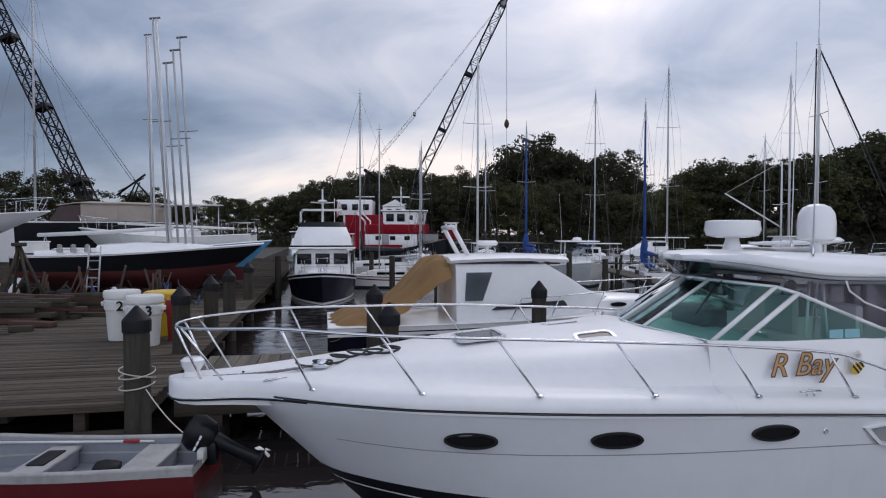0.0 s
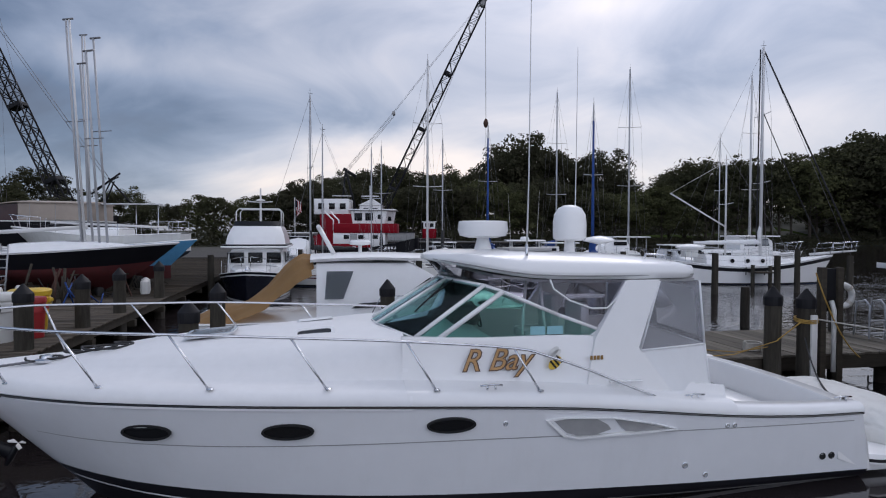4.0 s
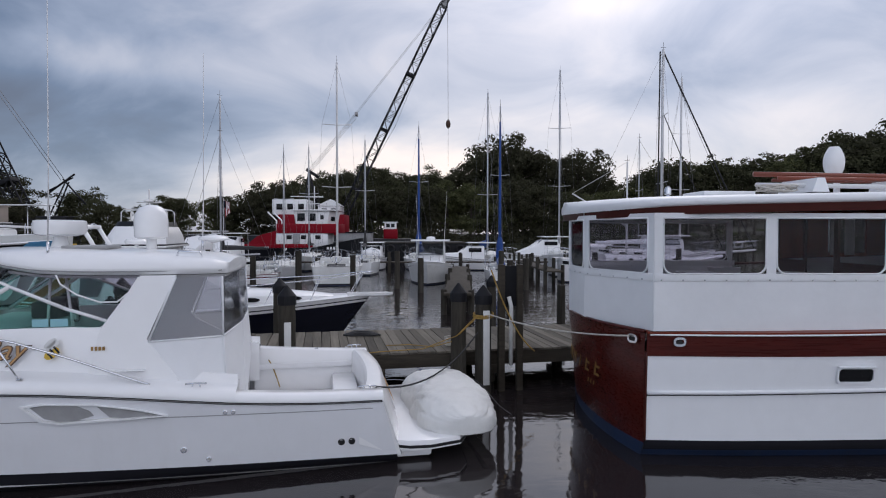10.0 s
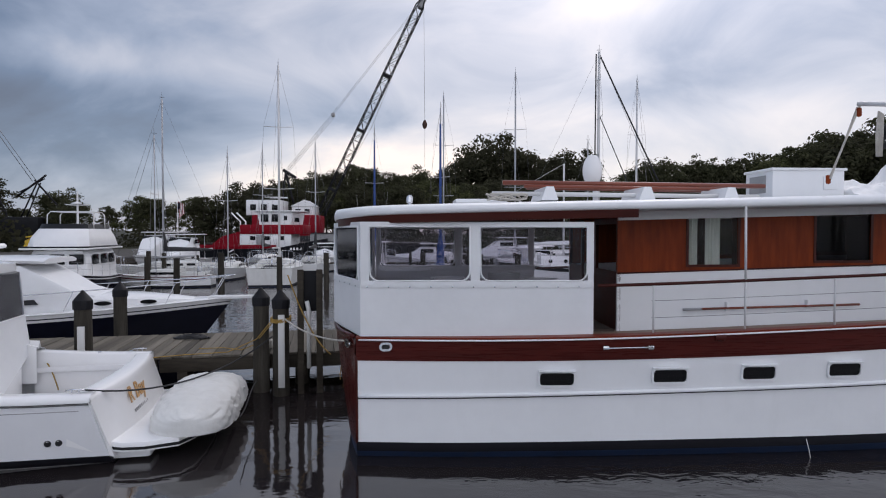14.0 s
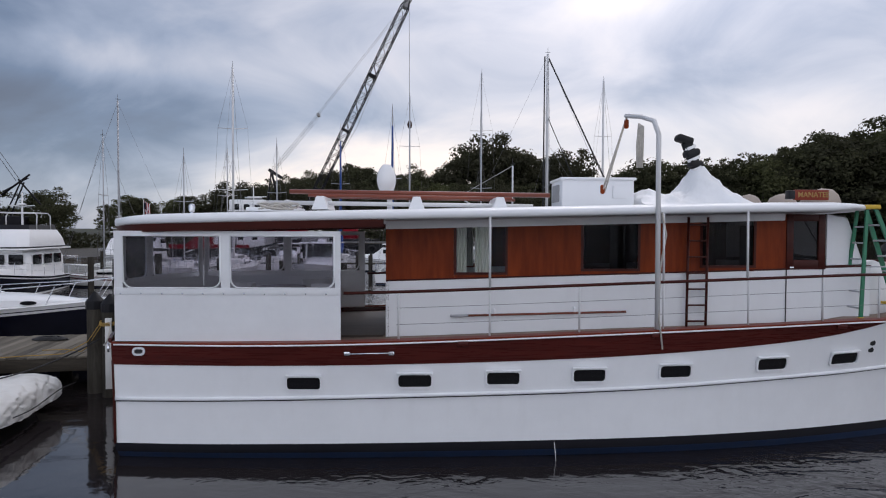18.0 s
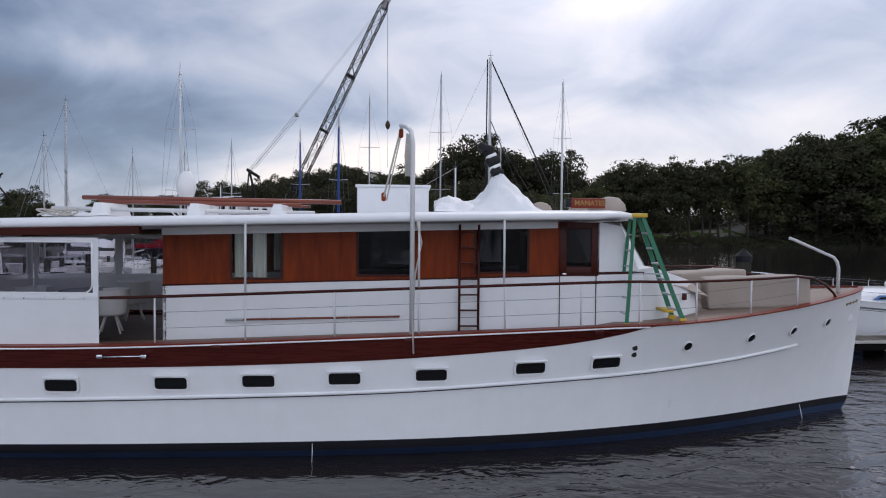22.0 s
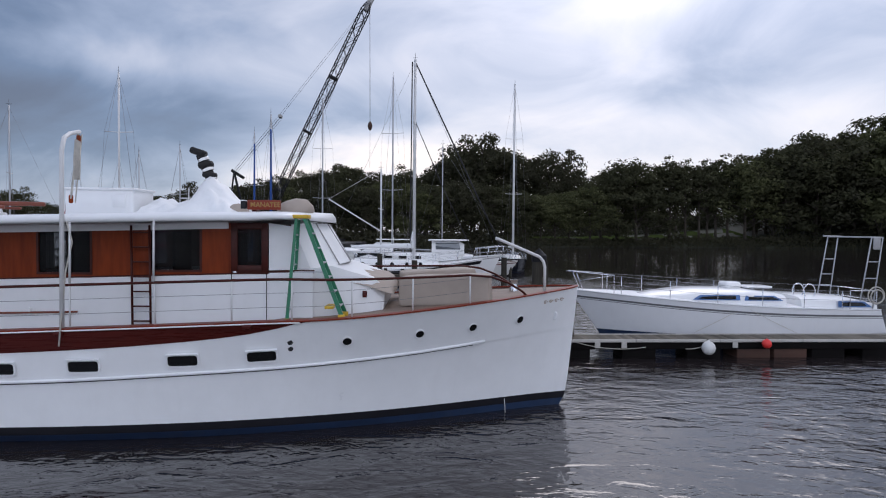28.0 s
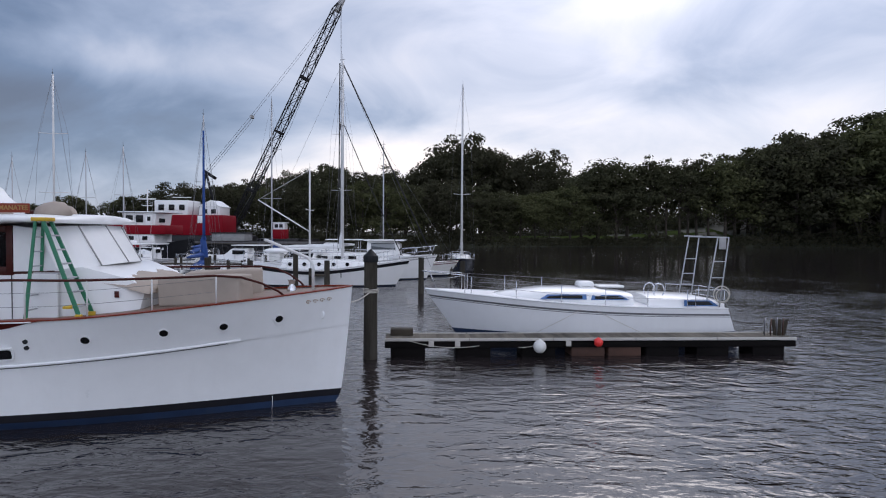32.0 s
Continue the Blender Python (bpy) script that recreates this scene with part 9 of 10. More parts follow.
# centre console with T-top, bow to the walk
cc = thing("fishing_launch", pose(8.75, 44.0, 0, 0, 0, -93), "pale grey fishing launch with white T-top, bow to the walk", "boat")
L, B = 8.6, 3.0
sheer, half, xs = make_hull(cc, L, B, 0.95, 1.05, 1.5, GELAGED, BOOT, BLUEBOT, GEL, GEL, boot_h=0.10, tw=0.9, rake=0.10, full=2.8)
cabin(cc, [(2.8, 0.95, 0.9, 1.7), (4.6, 0.95, 1.0, 1.7), (5.3, 0.8, 1.1, 1.45)], GEL, "console")
part("windscreen_pane", plate(nb(), [(4.75, -0.85, 1.75), (4.75, 0.85, 1.75), (4.35, 0.8, 2.5), (4.35, -0.8, 2.5)], (0.02, 0, 0.01)), CLEARG, cc)
for x in (2.9, 4.5):
    for s in (1, -1):
        b = nb()
        tube(b, [(x, s * 0.95, 1.2), (x, s * 0.9, 2.68)], 0.05, 6)
        part("top_post", b, ALUW, cc)
part("t_top", box(nb(), (3.7, 0, 2.74), (2.6, 2.6, 0.10), 0.04), GEL, cc, "white T-top")
b = nb()
lathe(b, [(0.3, 2.78), (0.32, 2.86), (0.26, 2.98), (0.05, 3.02)], 18, (3.9, 0, 0))
part("radar_dome", b, GEL, cc)
for y, h in ((0.9, 6.2), (-0.9, 6.0)):
    b = nb()
    tube(b, [(3.2, y, 2.75), (3.1, y * 1.2, h)], 0.014, 5, r1=0.005)
    part("aerial", b, ALUW, cc)
pulpit(cc, sheer, half, L, h=0.5)

# ketch lying along the outer berth
kt = thing("ketch", pose(17.2, 39.0, 0, 0, 0, -2), "white ketch with black sheer band, portlights and long bowsprit", "sailboat")
L, B = 11.5, 3.5
sheer, half, xs = make_hull(kt, L, B, 1.55, 1.15, 1.85, GEL, BOOT, BLUEBOT, GEL, GEL, boot_h=0.10, tw=0.55, rake=0.09, full=2.2)
part("sheer_band", hull_band(nb(), xs, half, lambda x: sheer(x) - 0.32, lambda x: sheer(x) - 0.10, 2, out=0.010), BLACKP, kt, "black sheer band")
cabin(kt, [(2.8, 1.1, 1.1, 1.85), (5.0, 1.15, 1.1, 1.8), (7.6, 0.9, 1.2, 1.75), (8.5, 0.5, 1.35, 1.6)], GEL)
for s in (1, -1):
    for x, y in ((3.4, 1.13), (4.4, 1.15), (5.4, 1.12), (6.4, 1.04), (7.3, 0.93)):
        b = nb()
        plate(b, [(x + 0.13 * math.cos(a), s * y, 1.50 + 0.13 * math.sin(a)) for a in steps(0, 6.2832, 14)[:-1]], (0, s * 0.04, 0))
        part("portlight", b, DARKG, kt)
    for x in (5.0, 6.2, 7.0):
        part("chain_plate", box(nb(), (x, s * (half(x, 0.9)[1] + 0.02), 0.92), (0.05, 0.03, 0.6)), BLACKP, kt)
b = nb()
tube(b, [(10.0, 0, 1.9), (13.0, 0, 2.15)], 0.09, 8, r1=0.06)
part("bowsprit", b, ALUW, kt)
b = nb()
for s in (1, -1):
    tube(b, [(10.8, s * 0.8, 1.9), (11.0, s * 0.8, 2.6), (13.0, s * 0.25, 2.75), (13.1, 0, 2.76)], 0.02, 6)
    tube(b, [(11.8, s * 0.5, 2.0), (11.9, s * 0.55, 2.68)], 0.018, 6)
    tube(b, [(12.8, s * 0.2, 2.12), (12.9, s * 0.26, 2.74)], 0.018, 6)
    tube(b, [(10.9, s * 0.8, 2.25), (13.0, s * 0.25, 2.45)], 0.014, 5)
part("bowsprit_rail", b, CHROME, kt)
mast(kt, 6.75, 1.6, 15.45, L, B, 0.11, ALUW, 2, 4.4, CANVASW, boom_z=1.0, sheer_z=1.25, bow=12.9)
mast(kt, 5.0 - 0.55, 1.6, 8.0, L, B, 0.07, ALUW, 1, 0, None, sheer_z=1.25, stays=False)
b = nb()
tube(b, [(6.80, 0, 15.2), (9.6, 0, 9.3), (12.9, 0, 2.3)], 0.05, 6)
tube(b, [(6.80, 0, 11.2), (8.6, 0, 7.0), (10.9, 0, 2.1)], 0.03, 6)
part("furled_headsail", b, ROPED, kt, "dark furled headsails on their stays")
b = nb()
tube(b, [(6.55, 0, 15.3), (6.48, 0, 2.4)], 0.045, 6)
part("furled_mainsail", b, ROPED, kt)
b = nb()
tube(b, [(4.45, 0, 3.7), (0.8, 0, 5.9)], 0.05, 6)
tube(b, [(0.8, 0, 5.9), (4.45, 0, 8.0)], 0.014, 5)
part("cargo_boom", b, ALUW, kt)
pulpit(kt, sheer, half, L, True, 0.7)
lifelines(kt, sheer, half, L, 6, 0.7)
b = nb()
secs = [[(1.2 + 1.9 * u, 0.8 * math.sin(math.pi * u) ** 0.5 * math.cos(a) , 2.35 + 0.22 * math.sin(math.pi * u) ** 0.5 * math.sin(a)) for a in steps(0, 6.2832, 12)[:-1]] for u in steps(0.02, 0.98, 8)]
part("upturned_dinghy", loft(b, secs, closed=True, cap0=True, cap1=True), GEL, kt)
part("dinghy_cradle", box(nb(), (2.1, 0, 1.95), (0.8, 0.9, 0.5), 0.02), GELAGED, kt)

# pilothouse motor sailer behind it
ps = thing("pilothouse_boat", pose(17.8, 44.6, 0, 0, 0, 0), "white pilothouse motor boat with windows along its cabin", "boat")
L, B = 12.6, 3.8
sheer, half, xs = make_hull(ps, L, B, 1.35, 1.3, 1.9, GEL, BOOT, BLUEBOT, GEL, GREYV, boot_h=0.10, tw=0.8, rake=0.07)
cabin(ps, [(2.0, 1.5, 1.3, 2.0), (9.0, 1.4, 1.4, 2.1), (10.5, 0.8, 1.6, 1.9)], GEL)
cabin(ps, [(7.2, 1.25, 1.9, 3.0), (9.3, 1.2, 1.9, 3.0), (9.7, 1.1, 1.9, 2.75)], GEL, "pilothouse")
part("pilothouse_roof", box(nb(), (8.5, 0, 3.06), (3.1, 2.9, 0.10), 0.04), GEL, ps)
for s in (1, -1):
    part("pilothouse_window", plate(nb(), [(7.5, s * 1.235, 2.35), (9.4, s * 1.17, 2.35), (9.3, s * 1.10, 2.85), (7.5, s * 1.15, 2.85)], (0, s * 0.02, 0)), CLEARG, ps)
    for x in (2.8, 3.9, 5.0, 6.1):
        part("cabin_window", box(nb(), (x, s * 1.47, 1.72), (0.6, 0.04, 0.24), 0.02), DARKG, ps)
part("windscreen_pane", plate(nb(), [(9.75, -0.95, 2.3), (9.75, 0.95, 2.3), (9.5, 0.9, 2.85), (9.5, -0.9, 2.85)], (0.02, 0, 0)), CLEARG, ps)
pulpit(ps, sheer, half, L, h=0.75)
lifelines(ps, sheer, half, L, 7, 0.7)

# motor boats further in
def launch(m, L, B, label, hull=None, canvas=None, h=2.4):
    t = thing("cabin_launch", m, label, "boat", "motor boats at their berths")
    sheer, half, xs = make_hull(t, L, B, 0.9, 0.95, 1.35, hull or GEL, BOOT, BLUEBOT, GEL, GREYV, boot_h=0.1, tw=0.88, rake=0.1, full=2.5)
    cabin(t, [(L * 0.42, B * 0.40, 0.95, h - 0.3), (L * 0.60, B * 0.38, 1.0, h - 0.3), (L * 0.70, B * 0.34, 1.1, h - 0.9), (L * 0.86, B * 0.16, 1.25, 1.45)], GEL)
    part("canopy", box(nb(), (L * 0.40, 0, h), (L * 0.40, B * 0.86, 0.09), 0.03), canvas or GEL, t)
    for x in (L * 0.24, L * 0.56):
        for s in (1, -1):
            b = nb()
            tube(b, [(x, s * B * 0.40, 0.95), (x, s * B * 0.38, h)], 0.025, 6)
            part("canopy_post", b, CHROME, t)
    for s in (1, -1):
        part("cabin_window", box(nb(), (L * 0.52, s * B * 0.395, h - 0.62), (L * 0.14, 0.03, 0.34), 0.02), DARKG, t)
    part("windscreen_pane", plate(nb(), [(L * 0.665, -B * 0.3, h - 0.72), (L * 0.665, B * 0.3, h - 0.72), (L * 0.61, B * 0.3, h - 0.32), (L * 0.61, -B * 0.3, h - 0.32)], (0.02, 0, 0)), DARKG, t)
    pulpit(t, sheer, half, L, h=0.55)
    return t


launch(pose(20.6, 46.5, 0, 0, 0, 268), 8.0, 2.8, "white cabin launch with canvas bimini")
launch(pose(-9.8, 57.0, 0, 0, 0, 275), 8.5, 3.0, "white cabin cruiser with tall canopy", h=3.2)
launch(pose(-12.9, 61.0, 0, 0, 0, 268), 9.5, 3.2, "white motor yacht with two decks", h=3.4)
launch(pose(3.2, 56.0, 0, 0, 0, 272), 7.0, 2.5, "small white launch by the barge")
launch(pose(24.5, 57.0, 0, 0, 0, 184), 9.0, 3.0, "white motor boat with striped canopy", h=2.9)
launch(pose(16.5, 52.0, 0, 0, 0, 182), 8.0, 2.7, "white launch lying along the inner pier")

# inner piers
for i, (x0_, y0_, ln, ang) in enumerate(((-10.0, 36.0, 42, 1.0), (9.6, 22.3, 19, 87), (16.3, 36.0, 18, 90), (22.8, 36.0, 20, 90))):
    p = thing("inner_pier", pose(x0_, y0_ + (0 if ang > 45 else 12), 0, 0, 0, ang), "dark weathered inner timber pier", "pier", "inner piers", kind="structure")
    part("deck_frame", box(nb(), (ln / 2, 0, 0.85), (ln, 1.1, 0.10), 0.01), TIMBER, p)
    for x in steps(0.5, ln - 0.5, int(ln / (6 if i == 1 else 3))):
        for y in (-0.55, 0.55):
            b = nb()
            lathe(b, [(0.12, -1), (0.12, (0.95 if i == 1 else 1.2) + (0.25 if i == 1 else 0.5) * ((x * 7.3 + y) % 1))], 8, (x, y, 0))
            part("pier_pile", b, PILE, p)

# barge with tyres, tugs and cranes on the far side of the basin
barge = thing("deck_barge", pose(-14, 70, 0, 0, 0, 1), "rusty dark deck barge hung with tyres", "barge")
part("hull", box(nb(), (13.5, 6, 0.8), (27, 12, 2.6), 0.1), STEELD, barge)
part("deck_edge", box(nb(), (13.5, 0.05, 2.08), (27.2, 0.4, 0.16), 0.03), CONC, barge)
for x in steps(1.2, 26, 15):
    b = nb()
    tube(b, [(x + 0.42 * math.cos(a), -0.18, 1.35 + 0.42 * math.sin(a)) for a in steps(0, 6.2832, 16)], 0.14, 8, caps=False)
    part("tyre", b, RUBBER, barge)


def wheelhouse_windows(t, x0, x1, y, z, n, w, h):
    for i in range(n):
        x = x0 + (x1 - x0) * (i + 0.5) / n
        part("wheelhouse_window", box(nb(), (x, y, z), (w, 0.06, h), 0.03), DARKG, t)


tug = thing("tug_boat", pose(-13.5, 68.5, 0, 0, 0, 0), "tug with black hull, white lower house and red band", "tug")
secs = []
for x, w in ((0, 2.6), (1.0, 3.2), (9, 3.3), (12, 2.6), (13.6, 1.3), (14.2, 0.1)):
    z = lerp(((0, 1.5), (8, 1.5), (14.2, 2.7)), x)
    secs.append([(x, -w * 0.85, -0.5), (x, -w, z), (x, w, z), (x, w * 0.85, -0.5)])
part("hull", loft(nb(), secs, cap0=True, cap1=True), BLACKP, tug)
part("red_bulwark", box(nb(), (4.4, -2.6, 1.75), (9, 0.2, 0.5), 0.03), TUGRED, tug)
part("lower_house", box(nb(), (7.6, 0, 2.45), (5.8, 4.4, 1.6), 0.12), GEL, tug, "white lower house")
part("red_house_band", box(nb(), (8.3, 0, 3.72), (7.0, 4.7, 1.06), 0.08), TUGRED, tug, "red bridge front")
secs = [[(x, y, z) for x, y in ((6.9 - q, -2.0), (10.4 + q, -2.0), (11.3 + q, 0), (10.4 + q, 2.0), (6.9 - q, 2.0))] for z, q in ((4.15, 0), (5.65, 0.25))]
part("wheelhouse", loft(nb(), secs, closed=True, cap1=True), GEL, tug, "white wheelhouse")
part("wheelhouse_roof", box(nb(), (9.0, 0, 5.78), (5.4, 4.8, 0.14), 0.05), GEL, tug)
wheelhouse_windows(tug, 6.9, 9.3, -2.07, 5.0, 2, 0.85, 0.85)
part("wheelhouse_window", box(nb(), (10.9, -1.15, 5.0), (0.85, 0.06, 0.85), 0.03, Matrix.Rotation(radians(66), 4, "Z")), DARKG, tug)
part("wheelhouse_door", box(nb(), (9.85, -2.12, 4.6), (0.75, 0.06, 1.7), 0.03), GEL, tug)
part("door_window", box(nb(), (9.85, -2.16, 5.0), (0.38, 0.03, 0.5), 0.03), DARKG, tug)
wheelhouse_windows(tug, 5.4, 10.2, -2.23, 2.75, 3, 0.6, 0.45)
part("house_door", box(nb(), (7.0, -2.24, 2.4), (0.8, 0.06, 1.4), 0.03), GREYV, tug)
for x in (4.7, 5.3):
    b = nb()
    tube(b, [(x, -1.8, 3.2), (x, -1.8, 4.6), (x - 1.0, -1.8, 5.6)], 0.09, 6)
    part("exhaust_pipe", b, GEL, tug)
part("red_deckhouse", loft(nb(), [[(x, -1.9, 1.5), (x, -1.9, z), (x, 1.9, z), (x, 1.9, 1.5)] for x, z in ((1.6, 2.1), (2.6, 2.9), (4.7, 3.5))], cap0=True, cap1=True), TUGRED, tug, "sloping red engine casing")
b = nb()
tube(b, [(8.6, 0, 5.8), (8.6, 0, 8.6)], 0.07, 6)
tube(b, [(7.6, 0, 7.4), (9.6, 0, 7.4)], 0.08, 6)
tube(b, [(8.0, 0, 6.6), (9.2, 0, 6.6)], 0.05, 6)
part("radar_mast", b, ALUW, tug)
for k in range(7):
    part("name_bar", box(nb(), (10.6 + 0.34 * k, -2.85 + 0.22 * k * (k / 7), 1.55), (0.22, 0.05, 0.28)), GEL, tug)

tug2 = thing("push_boat", pose(-18, 92, 0, 0, 0, 0), "large red push boat with white upper houses", "tug")
part("hull", box(nb(), (7.5, 3, 1.2), (18, 7, 3.4), 0.3), BLACKP, tug2)
part("red_house", box(nb(), (8.0, 3, 4.3), (10.2, 6, 3.6), 0.15), TUGRED, tug2, "red main house")
part("white_house", box(nb(), (4.6, 3, 7.25), (5.4, 5, 2.4), 0.1), GEL, tug2, "white upper house")
wheelhouse_windows(tug2, 2.2, 7.2, 0.44, 7.3, 3, 0.9, 0.9)
part("wing_house", box(nb(), (10.6, 3, 6.75), (3.4, 4.4, 1.4), 0.1), GEL, tug2)
b = nb()
plate(b, [(8.7, 0.6, 7.45), (12.5, 0.6, 7.45), (10.9, 0.6, 8.5)], (0, 4.6, 0))
part("gable_cover", b, GEL, tug2, "white gabled cover")
wheelhouse_windows(tug2, 9.2, 12, 0.78, 6.7, 2, 0.8, 0.7)
part("radar_bar", box(nb(), (6.2, 0.8, 8.9), (3.0, 0.15, 0.12), 0.03), GEL, tug2)
part("light_door", box(nb(), (9.5, -0.03, 5.4), (0.9, 0.06, 1.2), 0.03), GEL, tug2)

mini = thing("small_tug_house", pose(0.2, 99, 0.0), "little red and white tug house beyond the barge", "tug")
part("hull", box(nb(), (1.5, 2, 1.0), (7, 3, 2.6), 0.2), BLACKP, mini)
part("red_house", box(nb(), (1.5, 2, 3.0), (2.3, 2.2, 1.8), 0.1), TUGRED, mini)
part("white_wheelhouse", box(nb(), (1.5, 2, 4.4), (2.0, 2.0, 1.2), 0.1), GEL, mini)
part("roof", box(nb(), (1.5, 2, 5.05), (2.5, 2.4, 0.14), 0.04), GEL, mini)
wheelhouse_windows(mini, 0.7, 2.3, 0.98, 4.5, 2, 0.6, 0.6)
shed = thing("work_shed", pose(2.6, 88, 0), "grey corrugated work shed on a barge", "shed")
part("deck_pontoon", box(nb(), (0, 3, 0.75), (20, 7, 2.4), 0.1), STEELD, shed)
part("shed_wall", box(nb(), (-5.6, 3, 2.65), (5.0, 4, 1.2), 0.03), GREYV, shed)
part("shed_roof", box(nb(), (-5.6, 3, 3.3), (5.4, 4.5, 0.15), 0.03), STEELD, shed)


def lattice(t, a, b_, w, n, material, name="boom"):
    """A crane's lattice boom from a to b."""
    a, b_ = Vector(a), Vector(b_)
    d = (b_ - a).normalized()
    sx = Vector((0, 1, 0))
    sy = d.cross(sx).normalized()
    bm = nb()
    f = lambda i, k: a.lerp(b_, i / n) + (sx * (1 if k in (0, 1) else -1) + sy * (1 if k in (0, 3) else -1)) * (w / 2 * (0.35 if i in (0, n) else 1.0))
    for k in range(4):
        tube(bm, [f(i, k) for i in range(n + 1)], w * 0.075, 5)
    for i in range(n):
        for k in range(4):
            p, q = (k, (k + 1) % 4) if (i + k // 2) % 2 else ((k + 1) % 4, k)
            tube(bm, [f(i, p), f(i + 1, q)], w * 0.045, 4)
            tube(bm, [f(i + 1, k), f(i + 1, (k + 1) % 4)], w * 0.034, 4)
    # bolted splices where the boom's sections meet
    turn = Matrix((d, sx, sy)).transposed().to_4x4()
    for u in (0.16, 0.42, 0.66):
        box(bm, a.lerp(b_, u), (w * 0.34, w * 1.12, w * 1.12), 0.02, turn)
    return part(name, bm, material, t, "dark steel lattice boom")


crane = thing("crawler_crane", pose(-7.8, 105.2, 0), "dark lattice-boom crane standing on a barge beyond the tugs", "crane")
part("barge", box(nb(), (0, 4, 0.7), (26, 14, 2.8), 0.1), STEELD, crane)
part("cab", box(nb(), (-3.2, 0, 4.6), (6.4, 3.4, 3.0), 0.2), STEELD, crane)
part("tracks", box(nb(), (-2.5, 0, 2.7), (6.5, 4.4, 1.3), 0.3), RUBBER, crane)
lattice(crane, (0, 0, 4.5), (19.2, 0, 44.6), 1.35, 24, STEELD)
part("boom_tip", box(nb(), (19.0, 0, 44.0), (0.9, 0.8, 2.6), 0.1, Matrix.Rotation(radians(25.6), 4, "Y")), GREYV, crane, "pale boom tip with sheaves")
b = nb()
tube(b, [(-3.2, 0, 6), (-5.2, 0, 14.2)], 0.22, 6)
tube(b, [(-6.2, 0, 5), (-5.2, 0, 14.2)], 0.16, 6)
tube(b, [(-5.6, 0, 14.4), (-3.4, 0, 13.0)], 0.3, 6)
part("gantry", b, STEELD, crane)
b = nb()
for dy_ in (-0.5, 0.5):
    tube(b, [(-5.2, dy_, 14.2), (3.2, dy_, 24.3), (19.2, dy_, 44.5)], 0.026, 5)
    tube(b, [(-5.2, dy_, 13.6), (3.2, dy_, 23.6)], 0.026, 5)
tube(b, [(0, 0, 5), (10, 0, 22), (18.8, 0, 43.5)], 0.035, 4)
part("pendant_line", b, WIRE, crane)
part("spreader_bar", box(nb(), (3.2, 0, 24.1), (0.5, 1.2, 0.6), 0.1), GREYV, crane)
b = nb()
for dy_ in (-0.35, 0.35):
    tube(b, [(19.2, dy_, 44.5), (19.35, dy_, 23)], 0.022, 5)
tube(b, [(19.35, 0, 22), (19.35, 0, 15)], 0.03, 4)
part("hoist_line", b, WIRE, crane)
b = nb()
lathe(b, [(0.1, 21.7), (0.34, 22.0), (0.45, 22.5), (0.3, 23.0), (0.1, 23.3)], 12, (19.35, 0, 0))
part("hook_block", b, RUST, crane, "rust-red hook block")

crane2 = thing("yard_crane", pose(-47.5, 84, 1.5), "dark lattice-boom crane in the boatyard", "crane")
part("cab", box(nb(), (3.0, 0, 2.5), (6, 3.4, 3.0), 0.2), STEELD, crane2)
part("tracks", box(nb(), (2.5, 0, 0.6), (6.5, 4.4, 1.3), 0.3), RUBBER, crane2)
lattice(crane2, (0, 0, 2.5), (-18.5, 0, 42), 1.7, 24, STEELD)
b = nb()
tube(b, [(2.6, 0, 4), (5.0, 0, 9.0)], 0.10, 6)
tube(b, [(3.4, 0, 4), (5.4, 0, 8.8)], 0.10, 6)
tube(b, [(9.6, 0, 3.5), (4.6, 0, 9.2)], 0.12, 6)
tube(b, [(2.2, 0, 7.0), (6.2, 0, 9.9)], 0.14, 6)
tube(b, [(2.4, 0, 7.5), (6.0, 0, 9.4)], 0.08, 6)
part("gantry", b, STEELD, crane2)
b = nb()
for dy_ in (-0.5, 0.5):
    tube(b, [(4.6, dy_, 9.0), (-1.0, dy_, 17.0), (-18.3, dy_, 41.5)], 0.04, 5)
part("pendant_line", b, WIRE, crane2)

# flag on a staff over the inner berths, hanging limp
fl = thing("striped_flag", pose(-9.8, 52.4, 0.9), "limp red and white striped flag with blue canton on a staff", "flag")
b = nb()
tube(b, [(0, 0, 0), (0, 0, 5.4)], 0.035, 6)
part("staff", b, ALUW, fl)
for k in range(9):
    secs = [[(0.04 + 0.055 * k + 0.10 * (1 - z / 1.5) + 0.03 * math.sin(z * 5 + k), 0.05 * math.sin(k * 1.6 + z * 2), 3.75 + z), (0.04 + 0.055 * (k + 1) + 0.10 * (1 - z / 1.5) + 0.03 * math.sin(z * 5 + k), 0.05 * math.sin(k * 1.6 + 1.2 + z * 2), 3.75 + z)] for z in steps(0.05 * k, 1.5 - 0.03 * k, 6)]
    part("stripe", loft(nb(), secs), REDP if k % 2 == 0 else GEL, fl)
part("canton", box(nb(), (0.14, -0.07, 4.85), (0.2, 0.03, 0.6), 0.01), NAVY, fl)


# ---------------------------------------------------------------- boatyard on the main pier
def at_px(x, y, z=PIER_Z, a=0):
    return pose(x, y, z, 0, 0, a)


def jack_stand(m, h):
    t = thing("jack_stand", m, "rusty tripod jack stand under a hull", "boat stand", "boat stands")
    for a in (90, 210, 330):
        b = nb()
        tube(b, [(0.45 * math.cos(radians(a)), 0.45 * math.sin(radians(a)), 0), (0, 0, h * 0.8)], 0.025, 6)
        part("leg", b, RUST, t)
    b = nb()
    tube(b, [(0, 0, h * 0.5), (0, 0, h)], 0.02, 6)
    part("screw", b, WIRE, t)
    part("pad", box(nb(), (0, 0, h), (0.25, 0.25, 0.05), 0.01), TIMBER, t)


